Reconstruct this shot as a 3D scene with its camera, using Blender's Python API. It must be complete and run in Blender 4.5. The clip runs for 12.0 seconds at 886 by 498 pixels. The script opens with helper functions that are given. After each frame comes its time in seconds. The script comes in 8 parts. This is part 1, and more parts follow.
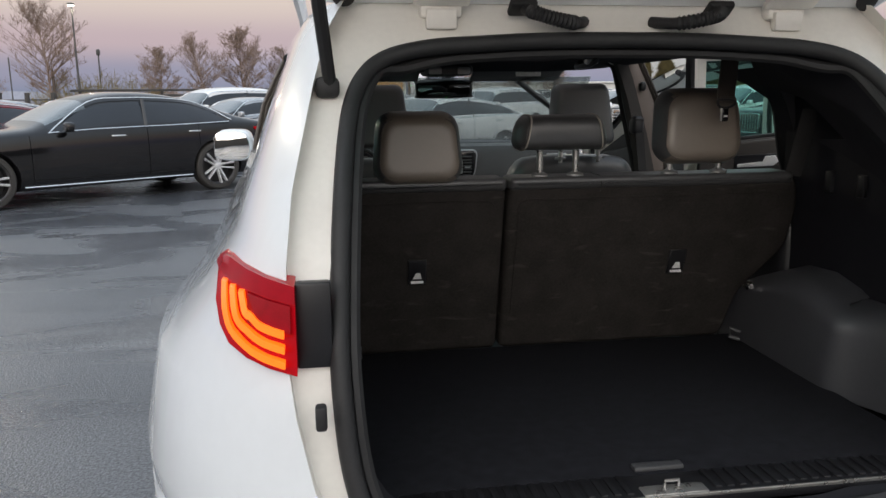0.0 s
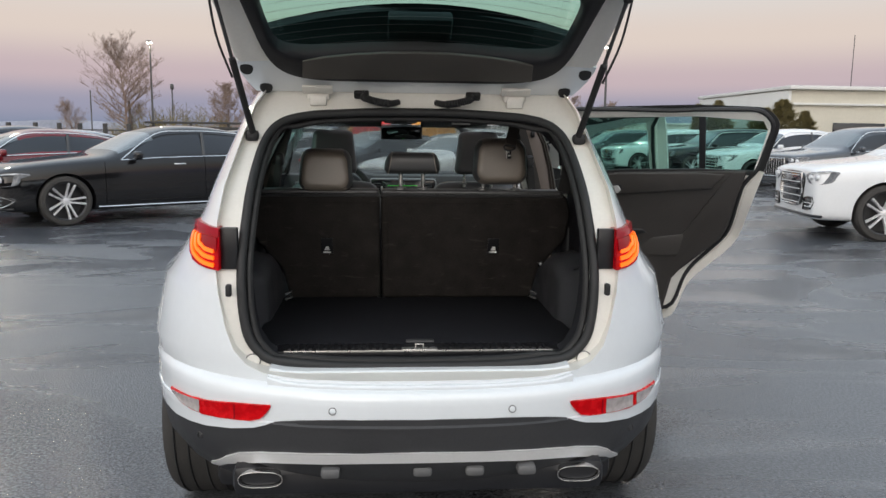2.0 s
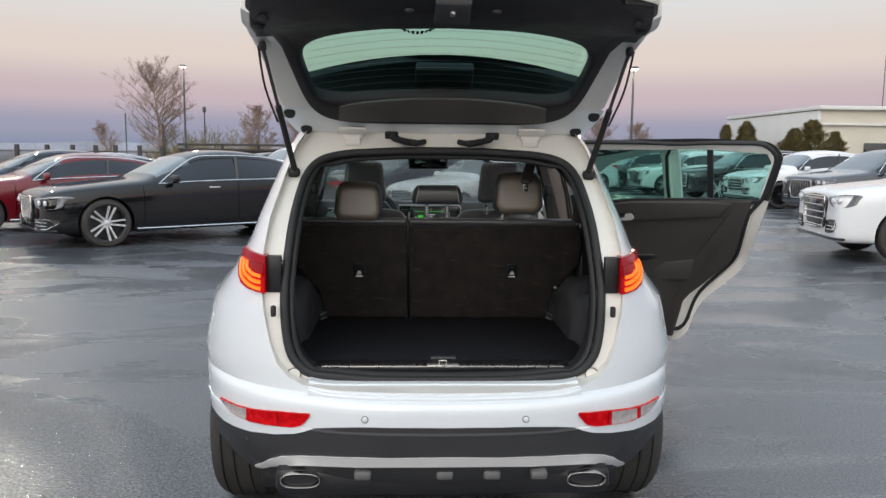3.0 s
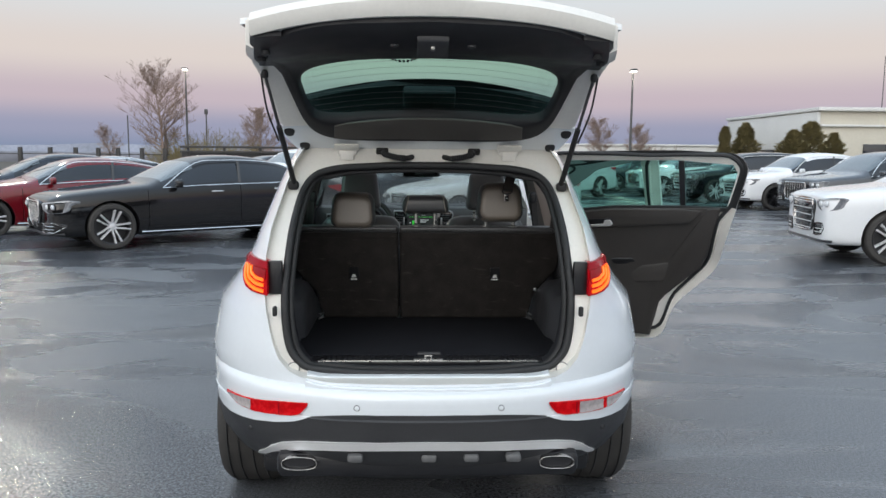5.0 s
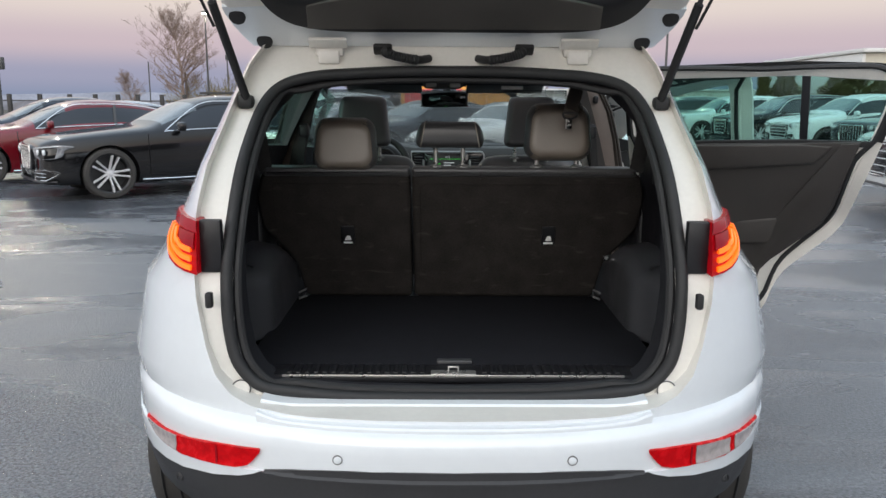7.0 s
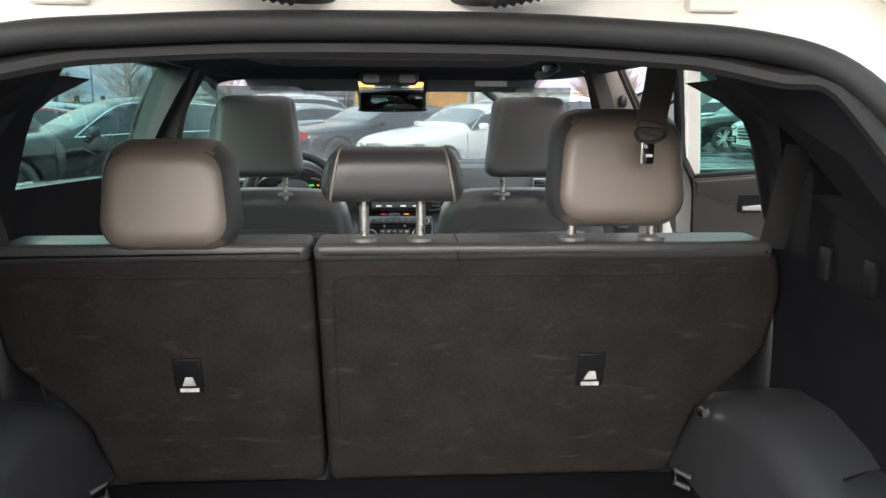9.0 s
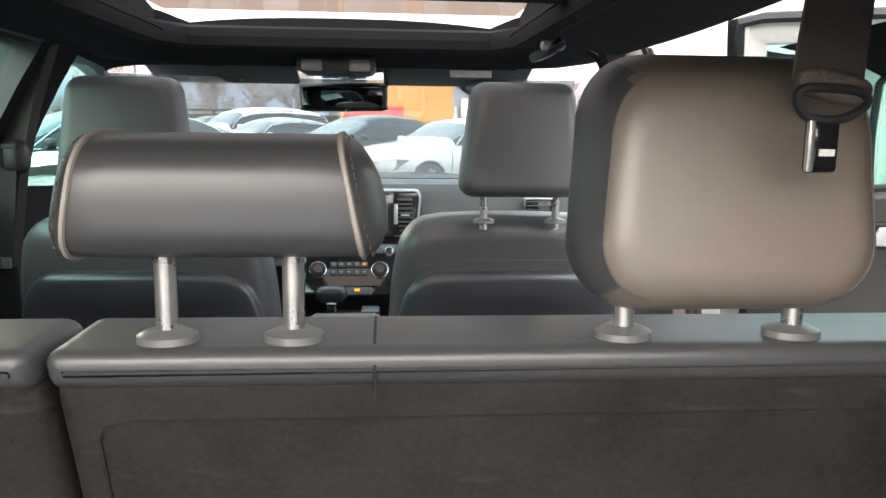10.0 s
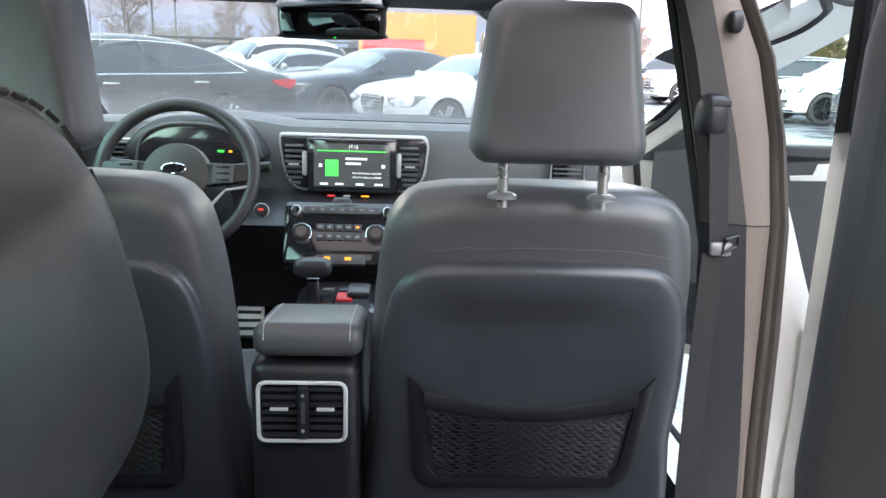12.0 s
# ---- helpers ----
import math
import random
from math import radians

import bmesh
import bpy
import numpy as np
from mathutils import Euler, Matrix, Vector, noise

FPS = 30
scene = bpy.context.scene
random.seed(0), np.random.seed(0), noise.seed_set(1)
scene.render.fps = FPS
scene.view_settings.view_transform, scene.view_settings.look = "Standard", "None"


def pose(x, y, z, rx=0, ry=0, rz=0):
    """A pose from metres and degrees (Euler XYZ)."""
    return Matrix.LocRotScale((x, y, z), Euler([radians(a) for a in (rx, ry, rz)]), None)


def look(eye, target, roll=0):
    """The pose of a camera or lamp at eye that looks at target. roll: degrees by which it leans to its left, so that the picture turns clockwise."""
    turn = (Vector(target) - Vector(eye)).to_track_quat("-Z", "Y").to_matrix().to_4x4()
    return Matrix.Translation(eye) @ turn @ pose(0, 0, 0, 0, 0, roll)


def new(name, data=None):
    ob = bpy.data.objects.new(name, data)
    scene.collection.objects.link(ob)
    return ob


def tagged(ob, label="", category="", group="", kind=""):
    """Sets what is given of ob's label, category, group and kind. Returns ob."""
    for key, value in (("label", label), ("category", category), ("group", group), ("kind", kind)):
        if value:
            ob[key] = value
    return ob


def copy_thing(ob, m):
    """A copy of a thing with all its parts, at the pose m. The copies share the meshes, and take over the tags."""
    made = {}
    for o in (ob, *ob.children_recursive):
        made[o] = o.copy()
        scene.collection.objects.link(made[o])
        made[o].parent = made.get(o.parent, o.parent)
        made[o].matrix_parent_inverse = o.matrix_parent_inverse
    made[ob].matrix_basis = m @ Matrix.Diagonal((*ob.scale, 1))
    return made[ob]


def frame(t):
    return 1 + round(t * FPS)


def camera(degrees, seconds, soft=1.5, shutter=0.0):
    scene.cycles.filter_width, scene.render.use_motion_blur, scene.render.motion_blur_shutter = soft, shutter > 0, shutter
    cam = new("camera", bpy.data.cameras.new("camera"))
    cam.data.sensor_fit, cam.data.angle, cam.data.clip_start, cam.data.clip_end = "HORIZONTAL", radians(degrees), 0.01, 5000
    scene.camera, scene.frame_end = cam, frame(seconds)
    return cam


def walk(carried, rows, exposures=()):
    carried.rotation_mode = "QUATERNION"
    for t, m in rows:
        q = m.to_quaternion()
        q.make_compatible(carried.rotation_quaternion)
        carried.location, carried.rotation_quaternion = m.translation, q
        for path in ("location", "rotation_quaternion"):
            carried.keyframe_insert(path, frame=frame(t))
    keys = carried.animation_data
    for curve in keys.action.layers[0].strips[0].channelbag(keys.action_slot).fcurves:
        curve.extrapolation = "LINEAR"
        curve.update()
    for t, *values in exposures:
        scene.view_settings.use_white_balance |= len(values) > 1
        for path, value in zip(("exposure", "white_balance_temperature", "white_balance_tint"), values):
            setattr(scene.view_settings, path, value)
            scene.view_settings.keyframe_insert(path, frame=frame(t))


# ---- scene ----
cam = camera(60.1, 12.0)
PATH = [
    (0, (-0.541, -0.759, 1.333), (-0.247, 1.181, 0.947), -0.5),
    (0.5, (-0.344, -1.15, 1.34), (-0.047, 0.795, 0.979), -0.1),
    (1, (-0.226, -1.477, 1.369), (0.032, 0.478, 1.036), 0.3),
    (1.5, (-0.117, -1.755, 1.36), (0.078, 0.212, 1.051), 0.6),
    (2, (-0.105, -1.984, 1.359), (0.044, -0.011, 1.066), 0.7),
    (2.5, (-0.103, -2.136, 1.369), (0.004, -0.157, 1.1), 0.7),
    (3, (-0.106, -2.242, 1.417), (-0.027, -0.258, 1.175), 0.6),
    (3.2, (-0.107, -2.298, 1.451), (-0.029, -0.313, 1.216), 0.6),
    (4.8, (-0.039, -2.584, 1.492), (0.031, -0.6, 1.252), 0.5),
    (5, (-0.055, -2.518, 1.469), (0.02, -0.534, 1.23), 0.5),
    (5.5, (-0.075, -2.293, 1.44), (-0.016, -0.311, 1.185), 0.5),
    (6, (-0.056, -2.021, 1.391), (-0.02, -0.042, 1.103), 0.4),
    (6.5, (-0.027, -1.736, 1.362), (-0.017, 0.237, 1.032), 0.4),
    (6.7, (-0.03, -1.629, 1.352), (-0.022, 0.34, 1.003), 0.3),
    (8.3, (-0.042, -0.625, 1.343), (0.016, 1.333, 0.941), -0.0),
    (8.5, (-0.041, -0.492, 1.333), (0.041, 1.467, 0.938), 0.0),
    (9, (0.001, -0.182, 1.355), (0.122, 1.781, 0.988), 0.3),
    (9.5, (0.069, 0.154, 1.359), (0.215, 2.122, 1.03), 0.2),
    (10, (0.1, 0.452, 1.302), (0.255, 2.419, 0.979), 0.7),
    (10.4, (0.114, 0.641, 1.313), (0.256, 2.609, 0.987), 1.0),
    (10.5, (0.12, 0.68, 1.318), (0.255, 2.648, 0.992), 1.2),
    (11, (0.15, 0.818, 1.29), (0.264, 2.782, 0.926), 1.6),
    (11.5, (0.165, 0.848, 1.278), (0.272, 2.801, 0.864), 2.0),
    (11.7, (0.156, 0.868, 1.289), (0.265, 2.816, 0.851), 2.1),
    (12, (0.152, 0.861, 1.301), (0.264, 2.798, 0.817), 2.0),
]
walk(cam, [(t, look(eye, target, roll)) for t, eye, target, roll in PATH],
     [(0.0, -0.1, 6700, 12), (0.5, 0.0, 6900, 14), (1.0, -0.05, 7100, 14), (2.0, -0.05, 6700, 11), (3.0, 0.0, 6600, 11), (5.0, 0.0, 6300, 9), (6.5, 0.0, 6500, 10), (6.7, 0.0, 6500, 10),
      (8.3, 1.02, 6350, 18), (9.0, 1.58, 6700, 11), (9.5, 2.04, 6500, 8), (10.0, 2.03, 6700, 11), (10.5, 1.98, 6300, 9), (11.0, 2.18, 6300, 11), (12.0, 2.30, 6250, 14)])

# ---- sky and light ----
world = bpy.data.worlds.new("dusk")
scene.world = world
world.use_nodes = True
wn, wl = world.node_tree.nodes, world.node_tree.links
bg = wn["Background"]
tc = wn.new("ShaderNodeTexCoord")
sep = wn.new("ShaderNodeSeparateXYZ")
wl.new(tc.outputs["Generated"], sep.inputs[0])
sky = wn.new("ShaderNodeValToRGB")
sky.color_ramp.interpolation = 'EASE'
SKY = [(0.0, (0.23, 0.28, 0.40)), (0.033, (0.34, 0.345, 0.46)), (0.070, (0.58, 0.475, 0.515)), (0.12, (0.75, 0.655, 0.60)), (0.20, (0.72, 0.745, 0.755)),
       (0.45, (0.80, 0.92, 1.05)), (1.0, (0.95, 1.15, 1.40))]
while len(sky.color_ramp.elements) < len(SKY):
    sky.color_ramp.elements.new(0.5)
for e, (p, c) in zip(sky.color_ramp.elements, SKY):
    e.position, e.color = p, (*c, 1)
wl.new(sep.outputs["Z"], sky.inputs[0])
# the glow of the set sun, low behind the start of the walk
west = wn.new("ShaderNodeVectorMath")
west.operation = 'DOT_PRODUCT'
west.inputs[1].default_value = Vector((-0.35, -0.93, 0.12)).normalized()
wl.new(tc.outputs["Generated"], west.inputs[0])
gl = wn.new("ShaderNodeValToRGB")
gl.color_ramp.elements[0].position, gl.color_ramp.elements[0].color = 0.1, (0, 0, 0, 1)
gl.color_ramp.elements[1].position, gl.color_ramp.elements[1].color = 1.0, (1.55, 1.45, 1.32, 1)
wl.new(west.outputs["Value"], gl.inputs[0])
plus = wn.new("ShaderNodeMixRGB")
plus.blend_type, plus.inputs[0].default_value = 'ADD', 1.0
wl.new(sky.outputs[0], plus.inputs[1])
wl.new(gl.outputs[0], plus.inputs[2])
wl.new(plus.outputs[0], bg.inputs[0])
bg.inputs[1].default_value = 1.0
sun = new("sun", bpy.data.lights.new("sun", 'SUN'))
sun.data.energy, sun.data.angle, sun.data.color = 0.35, radians(30), (1.0, 0.9, 0.8)
sun.matrix_basis = look((-35, -93, 22), (0, 0, 0))

# ---- small tools ----
def link(name, me, parent=None, mats=()):
    ob = new(name, me)
    for m in mats:
        me.materials.append(m)
    if parent is not None:
        ob.parent = parent
    return ob


def finish(bm, smooth=40):
    bmesh.ops.remove_doubles(bm, verts=bm.verts, dist=1e-5)
    bmesh.ops.recalc_face_normals(bm, faces=bm.faces)
    for f in bm.faces:
        f.smooth = True
    lim = radians(smooth)
    for e in bm.edges:
        e.smooth = not (len(e.link_faces) == 2 and e.calc_face_angle(0) > lim)


def part(name, bm, material, parent, label="", smooth=40):
    finish(bm, smooth)
    me = bpy.data.meshes.new(name)
    bm.to_mesh(me)
    bm.free()
    mats = material if isinstance(material, (list, tuple)) else [material]
    ob = link(name, me, parent, mats)
    if label:
        ob["label"] = label
    return ob


def thing(name, label, category, group="", kind="", at=(0, 0, 0), turn=0):
    ob = new(name)
    ob.empty_display_size = 0.1
    ob.matrix_basis = pose(*at, 0, 0, turn)
    return tagged(ob, label, category, group, kind)


def grid(bm, rows, closed=False, mat=0):
    """Faces over rows of points; closed joins each row's end to its start."""
    vs = [[bm.verts.new(p) for p in r] for r in rows]
    for a, b in zip(vs, vs[1:]):
        n = len(a)
        for i in range(n if closed else n - 1):
            j = (i + 1) % n
            try:
                f = bm.faces.new((a[i], a[j], b[j], b[i]))
                f.material_index = mat
            except ValueError:
                pass
    return vs


def cap(bm, ring, mat=0):
    try:
        bm.faces.new(ring).material_index = mat
    except ValueError:
        pass


def loft(rings, caps=True, bm=None, mat=0):
    bm = bm or bmesh.new()
    vs = grid(bm, rings, True, mat)
    if caps:
        cap(bm, vs[0][::-1], mat)
        cap(bm, vs[-1], mat)
    return bm


def box(c, s, r=0.0, bm=None, seg=2, rot=None, mat=0):
    """A box with rounded edges: centre, size, radius."""
    b = bmesh.new()
    bmesh.ops.create_cube(b, size=1)
    bmesh.ops.scale(b, vec=s, verts=b.verts)
    if r > 0:
        bmesh.ops.bevel(b, geom=b.edges[:], offset=min(r, min(s) * 0.49), segments=seg, affect='EDGES', profile=0.5)
    m = Matrix.Translation(c) @ (rot or Matrix())
    bmesh.ops.transform(b, matrix=m, verts=b.verts)
    return join(bm, b, mat)


def join(bm, b, mat=0):
    if bm is None:
        for f in b.faces:
            f.material_index = mat
        return b
    table = {v: bm.verts.new(v.co) for v in b.verts}
    for f in b.faces:
        try:
            bm.faces.new([table[v] for v in f.verts]).material_index = mat
        except ValueError:
            pass
    b.free()
    return bm


def turned(rx=0, ry=0, rz=0):
    return Euler([radians(a) for a in (rx, ry, rz)]).to_matrix().to_4x4()


def tube(path, radius, bm=None, n=8, closed=False, mat=0, squash=1.0):
    """A round bar along a path; radius may be a list."""
    pts = [Vector(p) for p in path]
    k = len(pts)
    rad = radius if isinstance(radius, (list, tuple)) else [radius] * k
    rings, up = [], None
    for i, p in enumerate(pts):
        a = pts[(i - 1) % k] if (closed or i) else p
        b = pts[(i + 1) % k] if (closed or i < k - 1) else p
        d = (b - a).normalized()
        if up is None:
            up = Vector((0, 0, 1)) if abs(d.z) < 0.9 else Vector((0, 1, 0))
        s = d.cross(up).normalized()
        up = s.cross(d).normalized()
        rings.append([p + (s * math.cos(t) + up * math.sin(t) * squash) * rad[i] for t in (2 * math.pi * j / n for j in range(n))])
    if closed:
        rings.append(rings[0])
    return loft(rings, not closed, bm, mat)


def smooth_path(pts, n=6, closed=False):
    """Catmull-Rom through the points."""
    P = [Vector(p) for p in pts]
    k = len(P)
    out = []
    for i in range(k if closed else k - 1):
        g = (lambda j: P[j % k]) if closed else (lambda j: P[max(0, min(k - 1, j))])
        a, b, c, d = g(i - 1), g(i), g(i + 1), g(i + 2)
        for s in range(n):
            t = s / n
            out.append(0.5 * ((2 * b) + (c - a) * t + (2 * a - 5 * b + 4 * c - d) * t * t + (3 * b - a - 3 * c + d) * t ** 3))
    if not closed:
        out.append(P[-1])
    return out


def lathe(profile, n=24, bm=None, at=None, mat=0, caps=True):
    """Profile of (radius, height) turned round z."""
    rings = [[Vector((r * math.cos(t), r * math.sin(t), h)) for t in (2 * math.pi * j / n for j in range(n))] for r, h in profile]
    if at is not None:
        rings = [[at @ p for p in r] for r in rings]
    return loft(rings, caps, bm, mat)


def offset_ring(pts, d):
    """A closed 2D outline moved inwards by d (counter-clockwise outline)."""
    n, out = len(pts), []
    for i in range(n):
        a, b, c = (Vector(pts[(i + k) % n]) for k in (-1, 0, 1))
        u, v = (b - a).normalized(), (c - b).normalized()
        nu, nv = Vector((-u.y, u.x)), Vector((-v.y, v.x))
        m = (nu + nv)
        m = m.normalized() if m.length > 1e-6 else nu
        out.append(b + m * (d / max(0.5, m.dot(nu))))
    return out


def ccw(pts):
    a = sum(p[0] * q[1] - q[0] * p[1] for p, q in zip(pts, pts[1:] + pts[:1]))
    return pts if a > 0 else pts[::-1]


def slab(outline, depth, r, to3d, bm=None, rounds=3, sm=0, mat=0, fill=False):
    """A cushion-like plate: outline (2D), depth, rounding, and a map (a, b, d) -> 3D."""
    o = [tuple(p) for p in outline]
    if sm:
        o = [tuple(p) for p in smooth_path([Vector((p[0], p[1], 0)) for p in o], sm, True)]
        o = [(p[0], p[1]) for p in o]
    o = ccw(o)
    rings = []
    prof = [(r * (1 - math.sin(t)), r * (1 - math.cos(t))) for t in (math.pi / 2 * i / rounds for i in range(rounds + 1))]
    cx, cy = sum(p[0] for p in o) / len(o), sum(p[1] for p in o) / len(o)
    inner = lambda k, d: [to3d(cx + (p[0] - cx) * k, cy + (p[1] - cy) * k, d) for p in offset_ring(o, prof[0][0])]
    rings += [inner(k, 0.0) for k in ((0.05, 0.18, 0.32, 0.46, 0.6, 0.74, 0.87, 0.95) if fill else ())]
    for ins, d in prof:
        rings.append([to3d(p[0], p[1], d) for p in offset_ring(o, ins)])
    for ins, d in reversed(prof):
        rings.append([to3d(p[0], p[1], depth - d) for p in offset_ring(o, ins)])
    rings += [inner(k, depth) for k in ((0.75, 0.4, 0.08) if fill else ())]
    return loft(rings, True, bm, mat)


def pillow(w, d, h, e=0.45, taper=0.0, n=28, m=16, lean=0.0, ez=None):
    """A stuffed block: superellipsoid of half sizes w, d, h; taper narrows its top."""
    ez = ez or e
    bm = bmesh.new()
    sg = lambda v, k: math.copysign(abs(v) ** k, v)
    rings = []
    for i in range(m + 1):
        p = -math.pi / 2 + math.pi * i / m
        c, s = max(1e-4, abs(math.cos(p)) ** ez), sg(math.sin(p), ez)
        k = 1 - taper * (s + 1) / 2
        rings.append([Vector((w * k * c * sg(math.cos(t), e), d * c * sg(math.sin(t), e) + lean * s, h * s)) for t in (2 * math.pi * j / n for j in range(n))])
    return loft(rings, True, bm)


def moved(bm, x=0, y=0, z=0, rot=None):
    bmesh.ops.transform(bm, matrix=Matrix.Translation((x, y, z)) @ (rot or Matrix()), verts=bm.verts)
    return bm


def fillet(pts, r, n=5):
    """The outline with its corners rounded."""
    out, k = [], len(pts)
    for i in range(k):
        a, b, c = (Vector(pts[(i + j) % k]) for j in (-1, 0, 1))
        u, v = (a - b), (c - b)
        d = min(r, u.length * 0.45, v.length * 0.45)
        p, q = b + u.normalized() * d, b + v.normalized() * d
        for j in range(n + 1):
            t = j / n
            out.append(tuple(p * (1 - t) ** 2 + b * 2 * t * (1 - t) + q * t * t))
    return out


def lerp(table, z):
    """Piecewise-linear table of (z, value)."""
    if z <= table[0][0]:
        return table[0][1]
    for (a, u), (b, v) in zip(table, table[1:]):
        if z <= b:
            return u + (v - u) * (z - a) / (b - a)
    return table[-1][1]


def carve(bm, cutters, mats):
    """The solid bm less the cutters (each a bmesh); a baked mesh."""
    def temp(b):
        finish(b)
        me = bpy.data.meshes.new("temp")
        b.to_mesh(me)
        b.free()
        for m in mats:
            me.materials.append(m)
        o = bpy.data.objects.new("temp", me)
        scene.collection.objects.link(o)
        return o
    base = temp(bm)
    for c in cutters:
        before = len(base.data.polygons)
        for nudge in (0.0, 0.0013, -0.0017):
            k = c.copy()
            bmesh.ops.translate(k, vec=(nudge * 0.3, nudge, nudge * 0.7), verts=k.verts)
            t = temp(k)
            mod = base.modifiers.new("cut", 'BOOLEAN')
            mod.object, mod.operation, mod.solver = t, 'DIFFERENCE', 'EXACT'
            bpy.context.view_layer.update()
            me = bpy.data.meshes.new_from_object(base.evaluated_get(bpy.context.evaluated_depsgraph_get()))
            base.modifiers.clear()
            old = t.data
            bpy.data.objects.remove(t)
            bpy.data.meshes.remove(old)
            if len(me.polygons) > before * 0.6:
                old, base.data = base.data, me
                bpy.data.meshes.remove(old)
                break
            bpy.data.meshes.remove(me)
        c.free()
    b = bmesh.new()
    b.from_mesh(base.data)
    me = base.data
    bpy.data.objects.remove(base)
    bpy.data.meshes.remove(me)
    return b


def zslices(table, n=10, mat=0, warp=None):
    """A solid from plan outlines: rows of z, rear y, front y, half width, rear length, front length, rear power, front power."""
    rings = []
    for z, R, F, W, Lr, Lf, nr, nf in table:
        half = []
        for i in range(n + 1):
            t = math.pi / 2 * i / n
            half.append((W * math.sin(t) ** (2 / nr), R + Lr * (1 - math.cos(t) ** (2 / nr))))
        y0, y1 = R + Lr, F - Lf
        half += [(W, y0 + (y1 - y0) * k / 6) for k in range(1, 6)]
        for i in range(n + 1):
            t = math.pi / 2 * (1 - i / n)
            half.append((W * math.sin(t) ** (2 / nf), F - Lf * (1 - math.cos(t) ** (2 / nf))))
        ring = [Vector((x, y, z)) for x, y in half] + [Vector((-x, y, z)) for x, y in half[-2:0:-1]]
        if warp:
            ring = [Vector((p.x * warp(p.y, p.z), p.y, p.z)) for p in ring]
        rings.append(ring)
    return loft(rings, True, None, mat)


# ---- materials ----
def mat(name, col, rough=0.5, metal=0.0, var=0.12, scale=8.0, bump=0.0, bscale=300.0, coat=0.0, spec=0.5, rvar=0.08, emit=None, power=0.0, flake=None):
    m = bpy.data.materials.new(name)
    m.use_nodes = True
    nt = m.node_tree
    N, L = nt.nodes, nt.links
    b = N["Principled BSDF"]
    co = N.new("ShaderNodeTexCoord")
    a = N.new("ShaderNodeTexNoise")
    a.inputs["Scale"].default_value, a.inputs["Detail"].default_value = scale, 6
    L.new(co.outputs["Object"], a.inputs["Vector"])
    f = N.new("ShaderNodeTexNoise")
    f.inputs["Scale"].default_value, f.inputs["Detail"].default_value = scale * 14, 4
    L.new(co.outputs["Object"], f.inputs["Vector"])
    mx = N.new("ShaderNodeMath")
    mx.operation = 'MULTIPLY_ADD'
    mx.inputs[1].default_value, mx.inputs[2].default_value = 0.4, 0.0
    L.new(f.outputs["Fac"], mx.inputs[0])
    ad = N.new("ShaderNodeMath")
    ad.operation = 'MULTIPLY_ADD'
    ad.inputs[1].default_value = 0.6
    L.new(a.outputs["Fac"], ad.inputs[0])
    L.new(mx.outputs[0], ad.inputs[2])
    ramp = N.new("ShaderNodeValToRGB")
    ramp.color_ramp.elements[0].position, ramp.color_ramp.elements[1].position = 0.32, 0.68
    ramp.color_ramp.elements[0].color = (*[c * (1 - var) for c in col], 1)
    ramp.color_ramp.elements[1].color = (*[min(1, c * (1 + var)) for c in col], 1)
    L.new(ad.outputs[0], ramp.inputs[0])
    L.new(ramp.outputs[0], b.inputs["Base Color"])
    rr = N.new("ShaderNodeMapRange")
    rr.inputs["From Min"].default_value, rr.inputs["From Max"].default_value = 0.3, 0.7
    rr.inputs["To Min"].default_value, rr.inputs["To Max"].default_value = max(0.02, rough - rvar), min(1, rough + rvar)
    L.new(a.outputs["Fac"], rr.inputs["Value"])
    L.new(rr.outputs[0], b.inputs["Roughness"])
    b.inputs["Metallic"].default_value = metal
    b.inputs["Specular IOR Level"].default_value = spec
    b.inputs["Coat Weight"].default_value = coat
    b.inputs["Coat Roughness"].default_value = 0.04
    if bump:
        g = N.new("ShaderNodeTexVoronoi" if flake == 'grain' else "ShaderNodeTexNoise")
        g.inputs["Scale"].default_value = bscale
        L.new(co.outputs["Object"], g.inputs["Vector"])
        bp = N.new("ShaderNodeBump")
        bp.inputs["Strength"].default_value, bp.inputs["Distance"].default_value = bump, 0.002
        L.new(g.outputs[0], bp.inputs["Height"])
        L.new(bp.outputs[0], b.inputs["Normal"])
    if emit:
        b.inputs["Emission Color"].default_value = (*emit, 1)
        b.inputs["Emission Strength"].default_value = power
    return m


